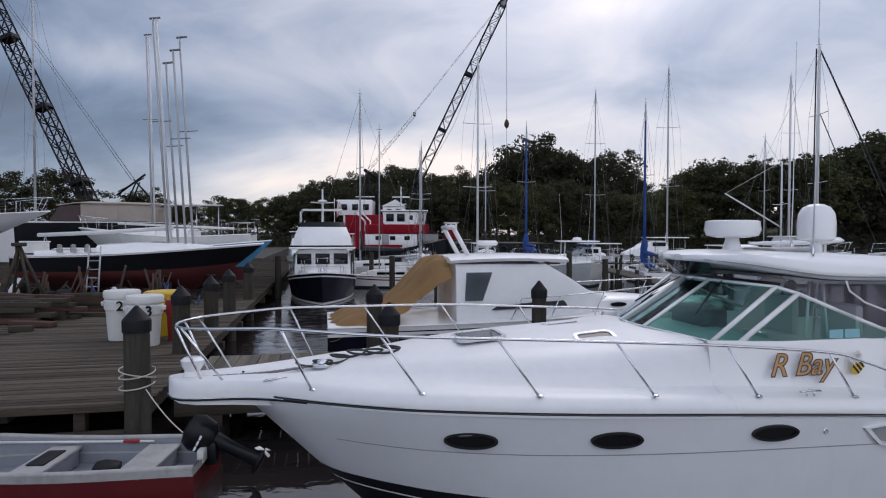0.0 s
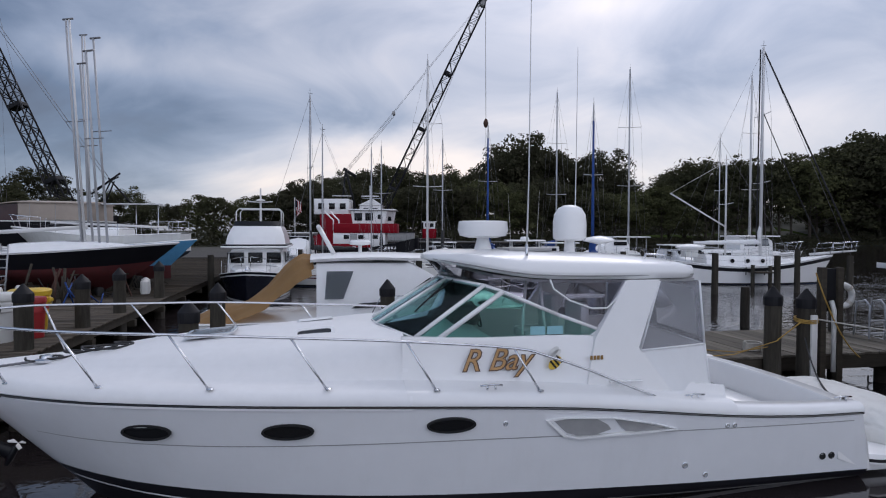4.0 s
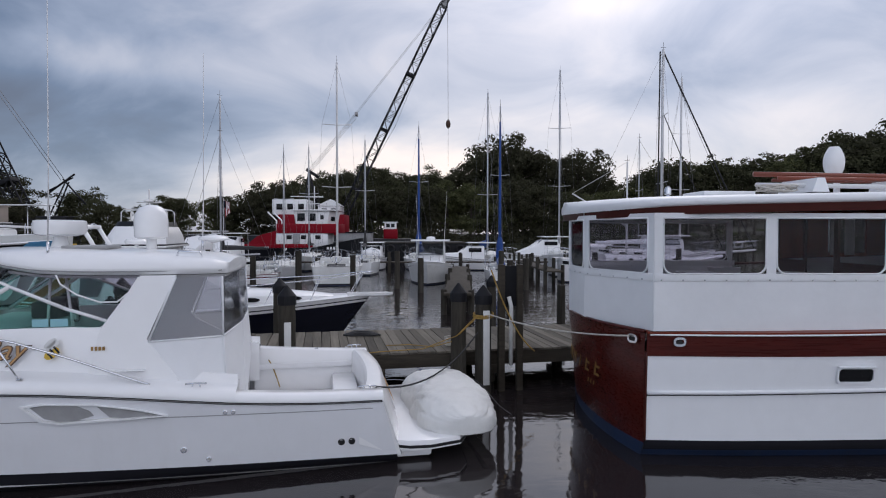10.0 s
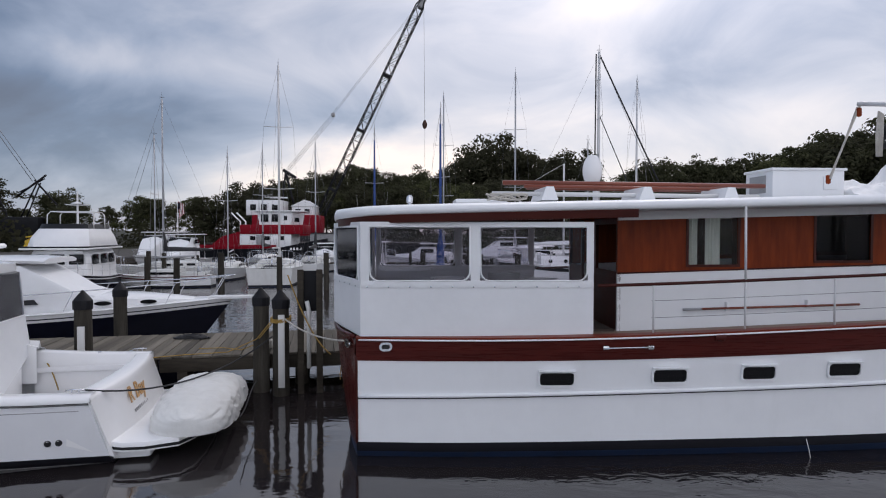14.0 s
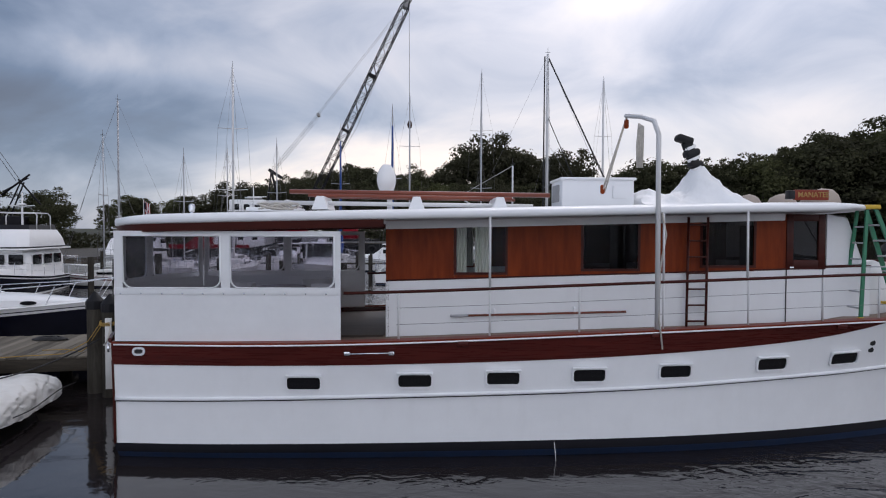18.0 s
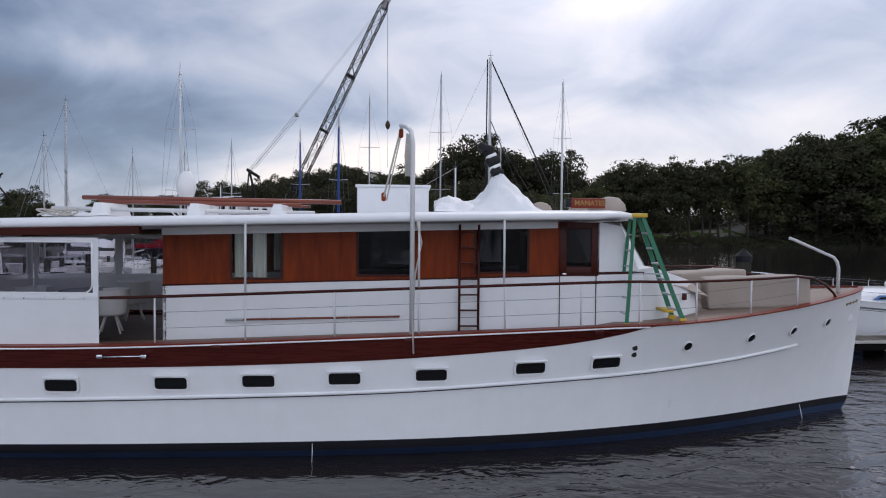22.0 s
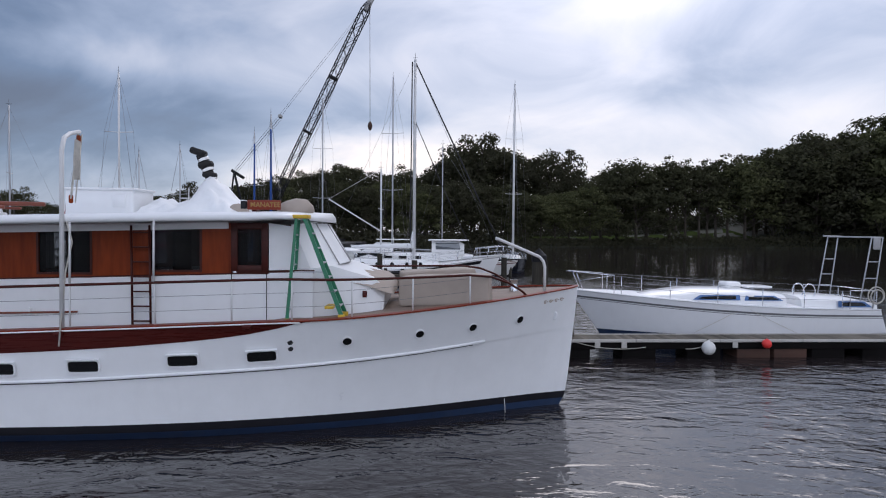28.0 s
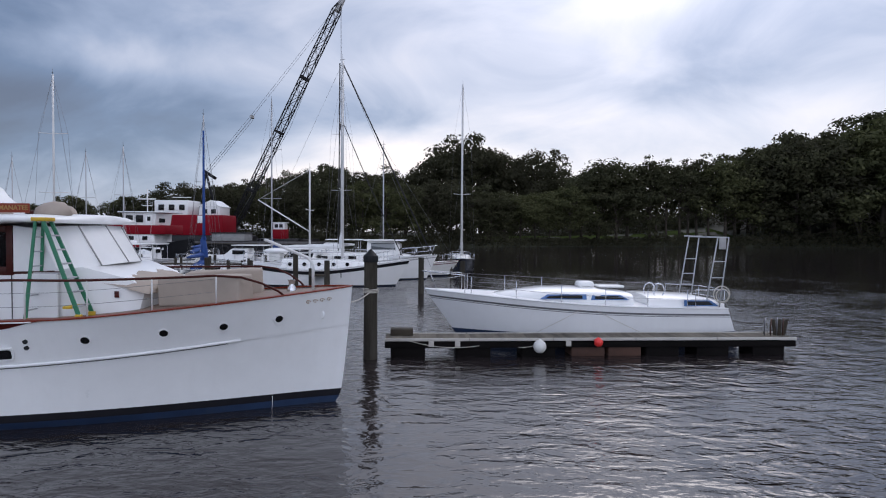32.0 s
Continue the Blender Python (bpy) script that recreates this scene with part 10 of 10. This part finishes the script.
def yard_hull(name, m, L, B, depth, top, bottom, deckm, label, stripe=None, keel=True, fr=(1.0, 0.9, 1.2), rake=0.16, lift=0.0):
    """A boat standing ashore: hull with its underwater body and keel; z = 0 is its waterline."""
    t = thing(name, m, label, "sailboat", "boats ashore")
    sheer, half0, xs = hull_fn(L, B, *fr, tw=0.55, rake=rake, full=2.0)
    line = lambda x: 0.08 + lift * (x / L) ** 3

    def half(x, z):
        px, py = half0(x, max(z, 0))
        if z < 0:
            u = x / L
            d = -z / depth
            py *= max(0.0, 1 - d ** 1.5)
            px = px + (0.5 - u) * L * 0.32 * d
        return px, py

    part("topside", hull_band(nb(), xs, half, line, sheer, 5, stern=True), top, t)
    part("bottom", hull_band(nb(), xs, half, lambda x: -depth, line, 6, stern=True), bottom, t, "red antifouled bottom")
    part("deck", deck(nb(), xs, half, sheer, 0.06, inset=0.01), deckm, t)
    b = nb()
    for s in (1, -1):
        tube(b, [(half(x, sheer(x))[0], s * half(x, sheer(x))[1], sheer(x) + 0.01) for x in xs], 0.03, 6)
    part("toe_rail", b, GEL, t)
    cabin(t, [(L * 0.34, B * 0.32, sheer(L * 0.3) - 0.05, sheer(L * 0.3) + 0.36), (L * 0.5, B * 0.32, sheer(L * 0.5) - 0.05, sheer(L * 0.5) + 0.36), (L * 0.68, B * 0.22, sheer(L * 0.68) - 0.05, sheer(L * 0.68) + 0.22), (L * 0.78, B * 0.1, sheer(L * 0.78) - 0.05, sheer(L * 0.78) + 0.06)], GEL)
    if keel:
        b = nb()
        secs = []
        for z, x0_, x1_, w in ((-depth * 0.7, L * 0.28, L * 0.66, 0.5), (-depth - 0.2, L * 0.33, L * 0.60, 0.18), (-depth - 0.85, L * 0.36, L * 0.56, 0.12)):
            secs.append([(x0_, 0, z), ((x0_ + x1_) / 2, w, z), (x1_, 0, z), ((x0_ + x1_) / 2, -w, z)])
        part("keel", loft(b, secs, closed=True, cap1=True), bottom, t)
    return t, sheer, half, xs


# black racing sloop, bow to the right
bk, sh, hf, xs_ = yard_hull("black_sloop_ashore", pose(-16.7, 22.7, 1.74, 0, 0, 6.0), 8.95, 2.6, 0.75, BLACKP, REDBOT, GEL, "black-hulled sloop with red bottom propped up on the pier", fr=(0.62, 0.74, 1.08), rake=0.15, lift=0.30)
part("cove_stripe", hull_band(nb(), xs_, hf, lambda x: sh(x) - 0.05, lambda x: sh(x) - 0.01, 1, out=0.008), GEL, bk, "white sheer stripe")
part("skeg", plate(nb(), [(0.6, -0.04, 0.0), (2.6, -0.04, -0.3), (2.2, -0.04, -0.95), (1.2, -0.04, -0.95)], (0, 0.08, 0)), REDBOT, bk)
part("cockpit_coaming", box(nb(), (2.0, 0, 0.74), (2.4, 1.3, 0.22), 0.05), GEL, bk)
part("hatch", box(nb(), (5.1, 0, 1.14), (0.55, 0.55, 0.08), 0.02), GREYV, bk)
b = nb()
tube(b, [(0.75, -0.2, 1.42), (2.9, -0.2, 1.52), (5.6, -0.2, 1.70)], 0.075, 8)
part("stowed_boom", b, ALUW, bk, "pale aluminium boom lashed over the deck")
for x in (1.0, 5.4):
    b = nb()
    tube(b, [(x, -0.5, 0.70), (x, -0.2, 1.40 + 0.06 * (x - 0.75)), (x, 0.1, 0.70)], 0.025, 6)
    part("boom_crutch", b, ALU, bk)
part("locker", box(nb(), (0.72, -0.35, 0.95), (0.78, 0.50, 0.40), 0.04), GELAGED, bk, "white deck locker")
part("locker_lid", box(nb(), (0.72, -0.35, 1.17), (0.84, 0.56, 0.06), 0.02), GEL, bk)
for x, y in ((1.75, -0.72), (2.25, -0.78), (2.75, -0.80)):
    b = nb()
    lathe(b, [(0.10, 0.78), (0.11, 0.92), (0.075, 0.96), (0.085, 1.06), (0.03, 1.08)], 12, (x, y, 0))
    part("winch", b, GREYV, bk, "dull metal winch")
# light blue hull lying behind it
lb = thing("light_blue_boat", pose(-17.35, 26.2, 1.75, 0, 0, 5), "light blue sloop hull standing ashore behind the black one", "sailboat", "boats ashore")
sheer_b, half_b, xs_b = hull_fn(9.0, 2.5, 0.8, 0.8, 1.15, rake=0.13)
part("hull", hull_band(nb(), xs_b, half_b, lambda x: 0.0, sheer_b, 4, stern=True), LBLUE, lb)
part("bottom", hull_band(nb(), xs_b, half_b, lambda x: -0.6, lambda x: 0.0, 3, stern=True), REDBOT, lb)
part("deck", deck(nb(), xs_b, half_b, sheer_b, 0.05), GELAGED, lb)
part("keel_blocks", box(nb(), (4.5, 0, -0.75), (2.2, 0.7, 0.45), 0.03), TIMBER, lb)
for x, y in ((-15.4, 21.8), (-11.2, 22.4), (-15.7, 24.0), (-11.6, 24.4), (-9.6, 22.9), (-13.6, 21.9)):
    jack_stand(at_px(x, y), 0.85)
b = nb()
for x in (-0.2, 0.2):
    tube(b, [(x, 0, 0), (x * 0.95, 0.35, 2.0)], 0.03, 6)
lad2 = solid("boarding_ladder", b, ALU, at_px(-13.05, 20.95, PIER_Z, 8), "grey aluminium ladder leaning on the black hull", "ladder")
for k in range(6):
    part("rung", box(nb(), (0, 0.06 + 0.05 * k * 1.1, 0.28 + 0.3 * k), (0.40, 0.03, 0.03)), ALU, lad2)

# masts standing in a row on the yard boats, paired spars
for x, y, zt, z0 in ((-11.26, 23.0, 11.4, 2.55), (-11.0, 23.3, 9.8, 2.55), (-10.58, 23.0, 10.2, 2.6), (-10.38, 23.2, 10.75, 2.6), (-15.8, 31.4, 13.5, 3.6)):
    st_ = thing("stored_mast", pose(x, y, z0, 0, -3.3 if y < 30 else -1.2, 0), "bare aluminium mast standing upright on a yard boat", "mast", "stored masts")
    for dx_ in (0, 0.13) if y > 30 or zt > 11 else (0,):
        b = nb()
        tube(b, [(dx_, 0, 0), (dx_, 0, zt - z0)], 0.05, 8, r1=0.04)
        part("spar", b, ALUW if dx_ else ALU, st_)
    b = nb()
    tube(b, [(-0.3, 0, (zt - z0) * 0.56), (0.45, 0, (zt - z0) * 0.56)], 0.018, 5)
    tube(b, [(-0.12, 0, zt - z0), (0.28, 0, zt - z0 + 0.02)], 0.04, 5)
    tube(b, [(-0.01, 0, zt - z0), (0.0, 0, (zt - z0) * 0.56)], 0.006, 4)
    part("spreader", b, WIRE, st_)

# white cruising sloop behind, pulpit towards the basin
wb, sh, hf, xs_ = yard_hull("white_sloop_ashore", pose(-10.1, 29.9, 2.22, 0, 0, 184.0), 8.3, 3.0, 0.8, GELAGED, BLUEBOT, GELAGED, "white sloop with blue stripe standing ashore", fr=(0.95, 0.85, 1.25))
pulpit(wb, sh, hf, 8.3)
pulpit(wb, sh, hf, 8.3, True)
lifelines(wb, sh, hf, 8.3)
part("keel_cradle", box(nb(), (4, 0, -1.25), (3.2, 1.2, 0.9), 0.03), TIMBER, wb)
b = nb()
tube(b, [(1.0, -0.3, 1.25), (6.6, -0.3, 1.5)], 0.06, 8)
part("stowed_boom", b, ALUW, wb)
lw, sh, hf, xs_ = yard_hull("tall_white_sloop", pose(-28.35, 23.9, 2.55, 0, 0, 10.0), 11.0, 3.3, 0.8, GELHULL, BOOT, GEL, "white sloop with overhanging bow standing ashore", fr=(1.2, 1.15, 1.6), rake=0.30)
pulpit(lw, sh, hf, 11.0)
lifelines(lw, sh, hf, 11.0)
part("keel_cradle", box(nb(), (5, 0, -1.3), (3.2, 1.2, 0.95), 0.03), TIMBER, lw)
# A-frame prop
pr = thing("timber_prop", at_px(-14.6, 19.6), "dark timber trestle propping a bow", "trestle")
for a in (20, 130, 250, 320):
    b = nb()
    tube(b, [(0.9 * math.cos(radians(a)), 0.6 * math.sin(radians(a)), 0), (0, 0, 2.05)], 0.05, 5)
    part("leg", b, TIMBER, pr)
part("pad", box(nb(), (0, 0, 2.08), (0.34, 0.30, 0.12), 0.03), TIMBER, pr)
# motor boat under beige canvas
MAROON = mat("dark_maroon_paint", (0.035, 0.010, 0.011), 0.35, var=0.3, scale=5)
mc = thing("canvas_cruiser", pose(-23.2, 33.0, PIER_Z, 0, 0, 3), "dark motor cruiser ashore with a beige canvas enclosure", "boat")
part("hull", loft(nb(), [[(x, -w, 0.5), (x, -w - 0.2, 3.0), (x, w + 0.2, 3.0), (x, w, 0.5)] for x, w in ((0, 1.2), (3, 1.4), (6.6, 1.4), (7.2, 1.3))], cap0=True, cap1=True), BLACKP, mc)
part("gunwale", box(nb(), (3.6, 0, 3.02), (7.1, 3.1, 0.08), 0.03), GELAGED, mc)
part("blocking", box(nb(), (4, 0, 0.3), (4, 1.6, 0.6), 0.02), TIMBER, mc)
part("canopy_side", box(nb(), (5.2, 0, 3.55), (3.7, 2.7, 0.94), 0.05), BEIGE, mc, "beige canvas side curtain")
for x in (4.0, 5.3, 6.6):
    part("curtain_seam", box(nb(), (x, -1.36, 3.55), (0.03, 0.012, 0.9)), GREYV, mc)
part("canopy_roof", loft(nb(), [[(x, -1.45, z), (x, 0, z + 0.12), (x, 1.45, z), (x, 1.45, z - 0.05), (x, -1.45, z - 0.05)] for x, z in ((2.2, 3.95), (3.2, 4.08), (5.2, 4.05), (7.1, 4.0))], closed=True, cap0=True, cap1=True), BEIGE, mc)
part("windscreen", plate(nb(), [(1.7, -1.30, 3.05), (3.35, -1.36, 3.05), (3.35, -1.36, 3.95), (2.3, -1.30, 3.92)], (0, 2.6, 0)), MAROON, mc, "dark red tinted windscreen")
part("roof_rack_board", box(nb(), (8.6, 0, 4.02), (3.4, 0.5, 0.06), 0.02), CANVASW, mc)
for x in (8.9, 10.1):
    b = nb()
    tube(b, [(x, 0, 0), (x, 0, 4.0)], 0.03, 6)
    part("canopy_post", b, CHROME, mc)
# tall mast far in the yard
fm = thing("yard_sloop", pose(-39.6, 50.6, 3.0), "white sloop ashore with a tall stepped mast", "sailboat", "boats ashore")
part("hull", loft(nb(), [[(x, -w * 0.4, -2.2), (x, -w, 1.2), (x, w, 1.2), (x, w * 0.4, -2.2)] for x, w in ((0, 1.0), (5, 1.7), (9, 0.9), (10, 0.05))], cap0=True, cap1=True), GEL, fm)
mast(fm, 5.1, 1.2, 21.0, 10, 3.2, 0.10, ALU, 2, 0, None, sheer_z=1.2)
yard = solid("yard_ground", box(nb(), (0, 0, 0), (60, 60, 1.6)), CONC, pose(-52, 80, 0.1, 0, 0, 10.4), "concrete boatyard ground", "ground", kind="structure")
# yellow boom lift parked in the yard
lift = thing("boom_lift", pose(-33.4, 69, 1.3, 0, 0, 6) @ Matrix.Scale(0.5, 4), "yellow boom lift with its arm folded, parked in the yard", "boom lift")
part("chassis", box(nb(), (0, 0, 0.9), (3.2, 2.0, 0.8), 0.1), YELLOWP, lift)
for x in (-1.1, 1.1):
    for y in (-1.0, 1.0):
        b = nb()
        lathe(b, [(0.30, -0.16), (0.46, -0.15), (0.46, 0.15), (0.30, 0.16)], 16, (x, y, 0.46), "y")
        part("wheel", b, RUBBER, lift)
part("turret", box(nb(), (-0.6, 0, 1.8), (1.8, 1.7, 1.0), 0.15), YELLOWP, lift)
b = nb()
tube(b, [(-1.2, 0, 2.3), (2.4, 0, 3.7)], 0.24, 6)
part("lower_arm", b, YELLOWP, lift)
b = nb()
tube(b, [(2.4, 0, 3.7), (-1.6, 0, 3.0)], 0.18, 6)
part("upper_arm", b, YELLOWP, lift)

# bins
def bin_(x, y, material, label, number="", r=0.37, h=1.06, lidm=None, turn=25):
    t = thing("waste_bin", at_px(x, y, PIER_Z, 12), label, "bin", "bins on the pier")
    b = nb()
    lathe(b, [(r * 0.80, 0), (r * 0.82, 0.02), (r * 0.95, h * 0.62), (r * 1.04, h * 0.63), (r * 1.05, h * 0.80), (r, h * 0.82), (r * 1.02, h * 0.88)], 20)
    part("body", b, material, t)
    b = nb()
    lathe(b, [(r * 1.08, h * 0.86), (r * 1.10, h * 0.96), (r * 1.02, h), (r * 0.4, h * 1.01)], 20)
    part("lid", b, lidm or material, t)
    for s in (1, -1):
        part("handle", box(nb(), (s * r * 1.08, 0, h * 0.74), (0.06, 0.22, 0.10), 0.02), lidm or material, t)
    if number:
        letters("number_marking", number, 0.30, pose(r * 1.05 * math.sin(radians(turn)), -r * 1.05 * math.cos(radians(turn)), h * 0.70, 90, 0, turn), RUBBER, t, depth=0.014, bold=0.006)
    return t


bin_(-8.30, 13.85, PLASTIC, "white plastic bin marked with a black numeral", "2", r=0.36, h=1.14, turn=8)
bin_(-7.42, 13.1, PLASTIC, "white plastic bin marked with a black numeral", "3", r=0.36, h=1.10)
bin_(-7.62, 14.5, YELLOWP, "yellow plastic bin on the pier", r=0.42, h=1.06)
bin_(-6.98, 13.7, REDP, "red plastic bin on the pier", r=0.22, h=0.95)
# hose on the first piling
b = nb()
tube(b, [(-5.38 + 0.24 * math.cos(a), 8.62 + 0.24 * math.sin(a), 1.30 - 0.10 * math.sin(a * 0.5) - 0.004 * i) for i, a in enumerate(steps(0, 19, 60))], 0.011, 6)
solid("hose_loop", b, ROPEW, Matrix(), "pale hose looped over the piling", "hose")
rope("skiff_painter", sag((-5.2, 8.5, 1.0), (-4.2, 7.9, 0.42), 0.10), 0.009, ROPEW, "white painter from piling to skiff")
# piled timber and scrap
for i, (x, y, a, l, z) in enumerate(((-12.6, 16.2, 5, 1.6, 0), (-12.4, 16.5, -3, 1.8, 0.14), (-12.7, 16.3, 8, 1.5, 0.28), (-11.6, 15.7, -12, 1.3, 0.0), (-12.3, 16.4, 2, 1.4, 0.42), (-11.35, 14.9, 20, 0.5, 0.0), (-13.4, 18.2, 30, 2.2, 0.0), (-12.6, 18.6, -40, 1.4, 0), (-13.6, 16.8, 12, 1.9, 0), (-13.5, 16.9, 4, 1.7, 0.14), (-11.9, 17.0, -8, 0.9, 0.0))):
    solid("timber_baulk", box(nb(), (0, 0, 0.075), (l, 0.24, 0.14), 0.012), TIMBER if i % 3 else RUST, at_px(x, y, PIER_Z + z, a), "old timber baulk lying on the pier", "timber", "piled timber")
ry_ = random.Random(23)
for i in range(46):
    l, wd = ry_.uniform(0.9, 2.2), ry_.uniform(0.14, 0.28)
    k, level = i // 5, i % 5
    x, y = -15.4 + 0.47 * k + ry_.uniform(-0.1, 0.1), 16.2 + 2.6 * ((k * 0.618) % 1.0)
    solid("timber_baulk", box(nb(), (0, 0, 0.06), (l, wd, 0.12), 0.008), (TIMBER, RUST, PILE)[i % 3], at_px(x, y, PIER_Z + 0.12 * level, -25 + 47 * ((k * 0.37) % 1.0) + ry_.uniform(-9, 9)), "old timber baulk lying on the pier", "timber", "piled timber")
for i in range(22):
    x, y = ry_.uniform(-15.8, -9.6), ry_.uniform(19.6, 21.6)
    b = nb()
    tube(b, [(0, 0, 0), (ry_.uniform(-0.5, 0.5), ry_.uniform(0.1, 0.5), ry_.uniform(0.7, 1.35))], ry_.uniform(0.025, 0.05), 6)
    solid("timber_shore", b, (TIMBER, RUST)[i % 2], at_px(x, y, PIER_Z, 0), "leaning timber shore under the hull", "timber", "hull shores")
SCRAPD = mat("dark_scrap_metal", (0.020, 0.019, 0.020), 0.7, var=0.4, scale=6, bump=0.4)
for i in range(84):
    x, y = rng.uniform(-18.5, -9.0), rng.uniform(19.8, 27.5)
    mm = (RUST, TIMBER, SCRAPD, SCRAPD, RUBBER, TIMBER, GELAGED, SCRAPD, BLUEC)[i % 9]
    b = nb()
    if i % 3 == 0:
        lathe(b, [(0.16, 0), (0.19, 0.1), (0.17, rng.uniform(0.3, 0.6)), (0.05, 0.62)], 9)
    elif i % 3 == 1:
        h_ = rng.uniform(0.2, 0.55)
        box(b, (0, 0, h_ / 2), (rng.uniform(0.3, 1.1), rng.uniform(0.2, 0.5), h_), 0.04)
        box(b, (0.1, 0.05, h_ + 0.05), (0.3, 0.15, 0.12), 0.03)
    else:
        for k in range(3):
            tube(b, [(rng.uniform(-0.4, 0.4), 0.1 * k, 0.03), (rng.uniform(-0.7, 0.7), 0.1 * k + 0.1, rng.uniform(0.1, 0.8))], 0.025, 5)
    solid("yard_scrap", b, mm, at_px(x, y, PIER_Z, rng.uniform(0, 180)), "odd piece of boatyard gear on the pier", "scrap", "yard scrap")

# red skiff with its outboard tilted up
sk = thing("red_skiff", pose(-4.0, 7.66, 0, 0, 0, 183), "red open fibreglass skiff with grey benches beside the pier", "skiff")
L, B = 4.9, 1.36
sheer, half, xs = hull_fn(L, B, 0.40, 0.40, 0.62, tw=0.86, rake=0.12, full=2.6)
part("hull", hull_band(nb(), xs, half, lambda x: -0.2, lambda x: sheer(x) - 0.09, 4, stern=True), REDHULL, sk, "faded red hull")
SCUFF = mat("scuffed_grey_gelcoat", (0.36, 0.36, 0.35), 0.6, var=0.2, scale=7, stain=0.6, stainc=(0.12, 0.11, 0.10))
part("rub_band", hull_band(nb(), xs, half, lambda x: sheer(x) - 0.09, sheer, 2, out=0.012, stern=True), SCUFF, sk, "scuffed white gunwale")
inner = lambda x, z: (half(x, z)[0] * 0.985 + 0.03, max(0.0, half(x, z)[1] - 0.06))
SKIN = mat("grey_skiff_lining", (0.22, 0.235, 0.27), 0.6, var=0.15, scale=5, stain=0.3, stainc=(0.15, 0.14, 0.13))
part("lining", hull_band(nb(), xs, inner, lambda x: 0.06, sheer, 3, stern=True), SKIN, sk)
part("floor", deck(nb(), xs, inner, lambda x: 0.07, 0.0), SKIN, sk)
b = nb()
for s in (1, -1):
    tube(b, [(half(x, sheer(x))[0], s * (half(x, sheer(x))[1] - 0.02), sheer(x) + 0.008) for x in xs], 0.035, 6)
part("gunwale", b, SCUFF, sk)
for x, w in ((0.75, 0.42), (2.05, 0.40), (3.3, 0.42)):
    part("bench", box(nb(), (x, 0, 0.31), (w, B * 0.80, 0.05), 0.02), SCUFF, sk, "grey-white bench")
    part("bench_box", box(nb(), (x, 0, 0.18), (w * 0.9, B * 0.72, 0.22), 0.02), SKIN, sk)
part("bench_pad", box(nb(), (2.05, -0.05, 0.345), (0.22, 0.5, 0.02), 0.005), RUBBER, sk)
b = nb()
tube(b, [(0.9, -0.55, 0.36), (3.1, -0.52, 0.40)], 0.018, 6)
part("oar", b, GELAGED, sk)
part("oar_grip", box(nb(), (1.2, -0.55, 0.37), (0.22, 0.05, 0.04), 0.01), REDP, sk)
part("transom_pad", box(nb(), (0.02, 0, 0.42), (0.08, 0.5, 0.16), 0.01), GELAGED, sk)
part("folded_towel", box(nb(), (2.65, 0.10, 0.12), (0.5, 0.35, 0.06), 0.02), mat("pink_towel", (0.42, 0.28, 0.27), 0.9, var=0.2, scale=12, bump=0.4), sk)
b = nb()
bmesh.ops.create_icosphere(b, subdivisions=2, radius=0.16)
for v in b.verts:
    v.co = Vector((v.co.x * 1.2, v.co.y, v.co.z * 0.6)) * (1 + 0.25 * noise.noise(v.co * 9))
part("black_bag", b, RUBBER, sk, at=pose(1.35, -0.12, 0.17))
part("side_seam", hull_band(nb(), xs[:-2], inner, lambda x: 0.20, lambda x: 0.225, 1, out=-0.008), SCUFF, sk)
part("fuel_can", box(nb(), (1.5, 0.3, 0.17), (0.3, 0.25, 0.2), 0.05), RUBBER, sk)
ob_ = thing("outboard_motor", pose(-4.0, 7.66, 0, 0, 0, 183) @ pose(0, 0, 0.4), "black outboard motor tilted up on the skiff's transom", "outboard motor")
m_ = pose(-0.08, 0, 0.14, 0, 62, 0) @ Matrix.Scale(0.86, 4)
b = nb()
secs = []
for z, w, l in ((0.0, 0.12, 0.16), (0.08, 0.16, 0.26), (0.28, 0.17, 0.30), (0.42, 0.13, 0.24), (0.46, 0.06, 0.12)):
    secs.append([(l * math.cos(a), w * math.sin(a), z) for a in steps(0, 6.2832, 14)[:-1]])
part("cowl", loft(b, secs, closed=True, cap0=True, cap1=True), BLACKP, ob_, "black cowl", at=m_)
b = nb()
secs = [[(l * math.cos(a) - 0.02, w * math.sin(a), z) for a in steps(0, 6.2832, 10)[:-1]] for z, w, l in ((0.02, 0.09, 0.14), (-0.25, 0.07, 0.11), (-0.55, 0.045, 0.10), (-0.72, 0.04, 0.13))]
part("leg", loft(b, secs, closed=True, cap0=True, cap1=True), BLACKP, ob_, at=m_)
b = nb()
lathe(b, [(0.01, -0.2), (0.05, -0.1), (0.055, 0.1), (0.03, 0.2)], 10, (0, 0, 0), "x")
part("gearcase", b, BLACKP, ob_, at=m_ @ pose(-0.02, 0, -0.74))
for a in (0, 120, 240):
    b = nb()
    plate(b, [(0, 0, 0), (0.02, 0.07, 0.10), (0.03, 0.03, 0.15), (0.0, -0.03, 0.10)], (0.012, 0, 0))
    part("propeller_blade", b, GELAGED, ob_, at=m_ @ pose(-0.22, 0, -0.74, a, 0, 0))
part("clamp_bracket", box(nb(), (-0.05, 0, 0.0), (0.16, 0.2, 0.3), 0.03), BLACKP, ob_)
for k in range(3):
    part("cowl_bar", box(nb(), (0, 0, 0), (0.07, 0.006, 0.03)), GEL, ob_, at=m_ @ pose(-0.02 + 0.09 * k, 0.172, 0.18))
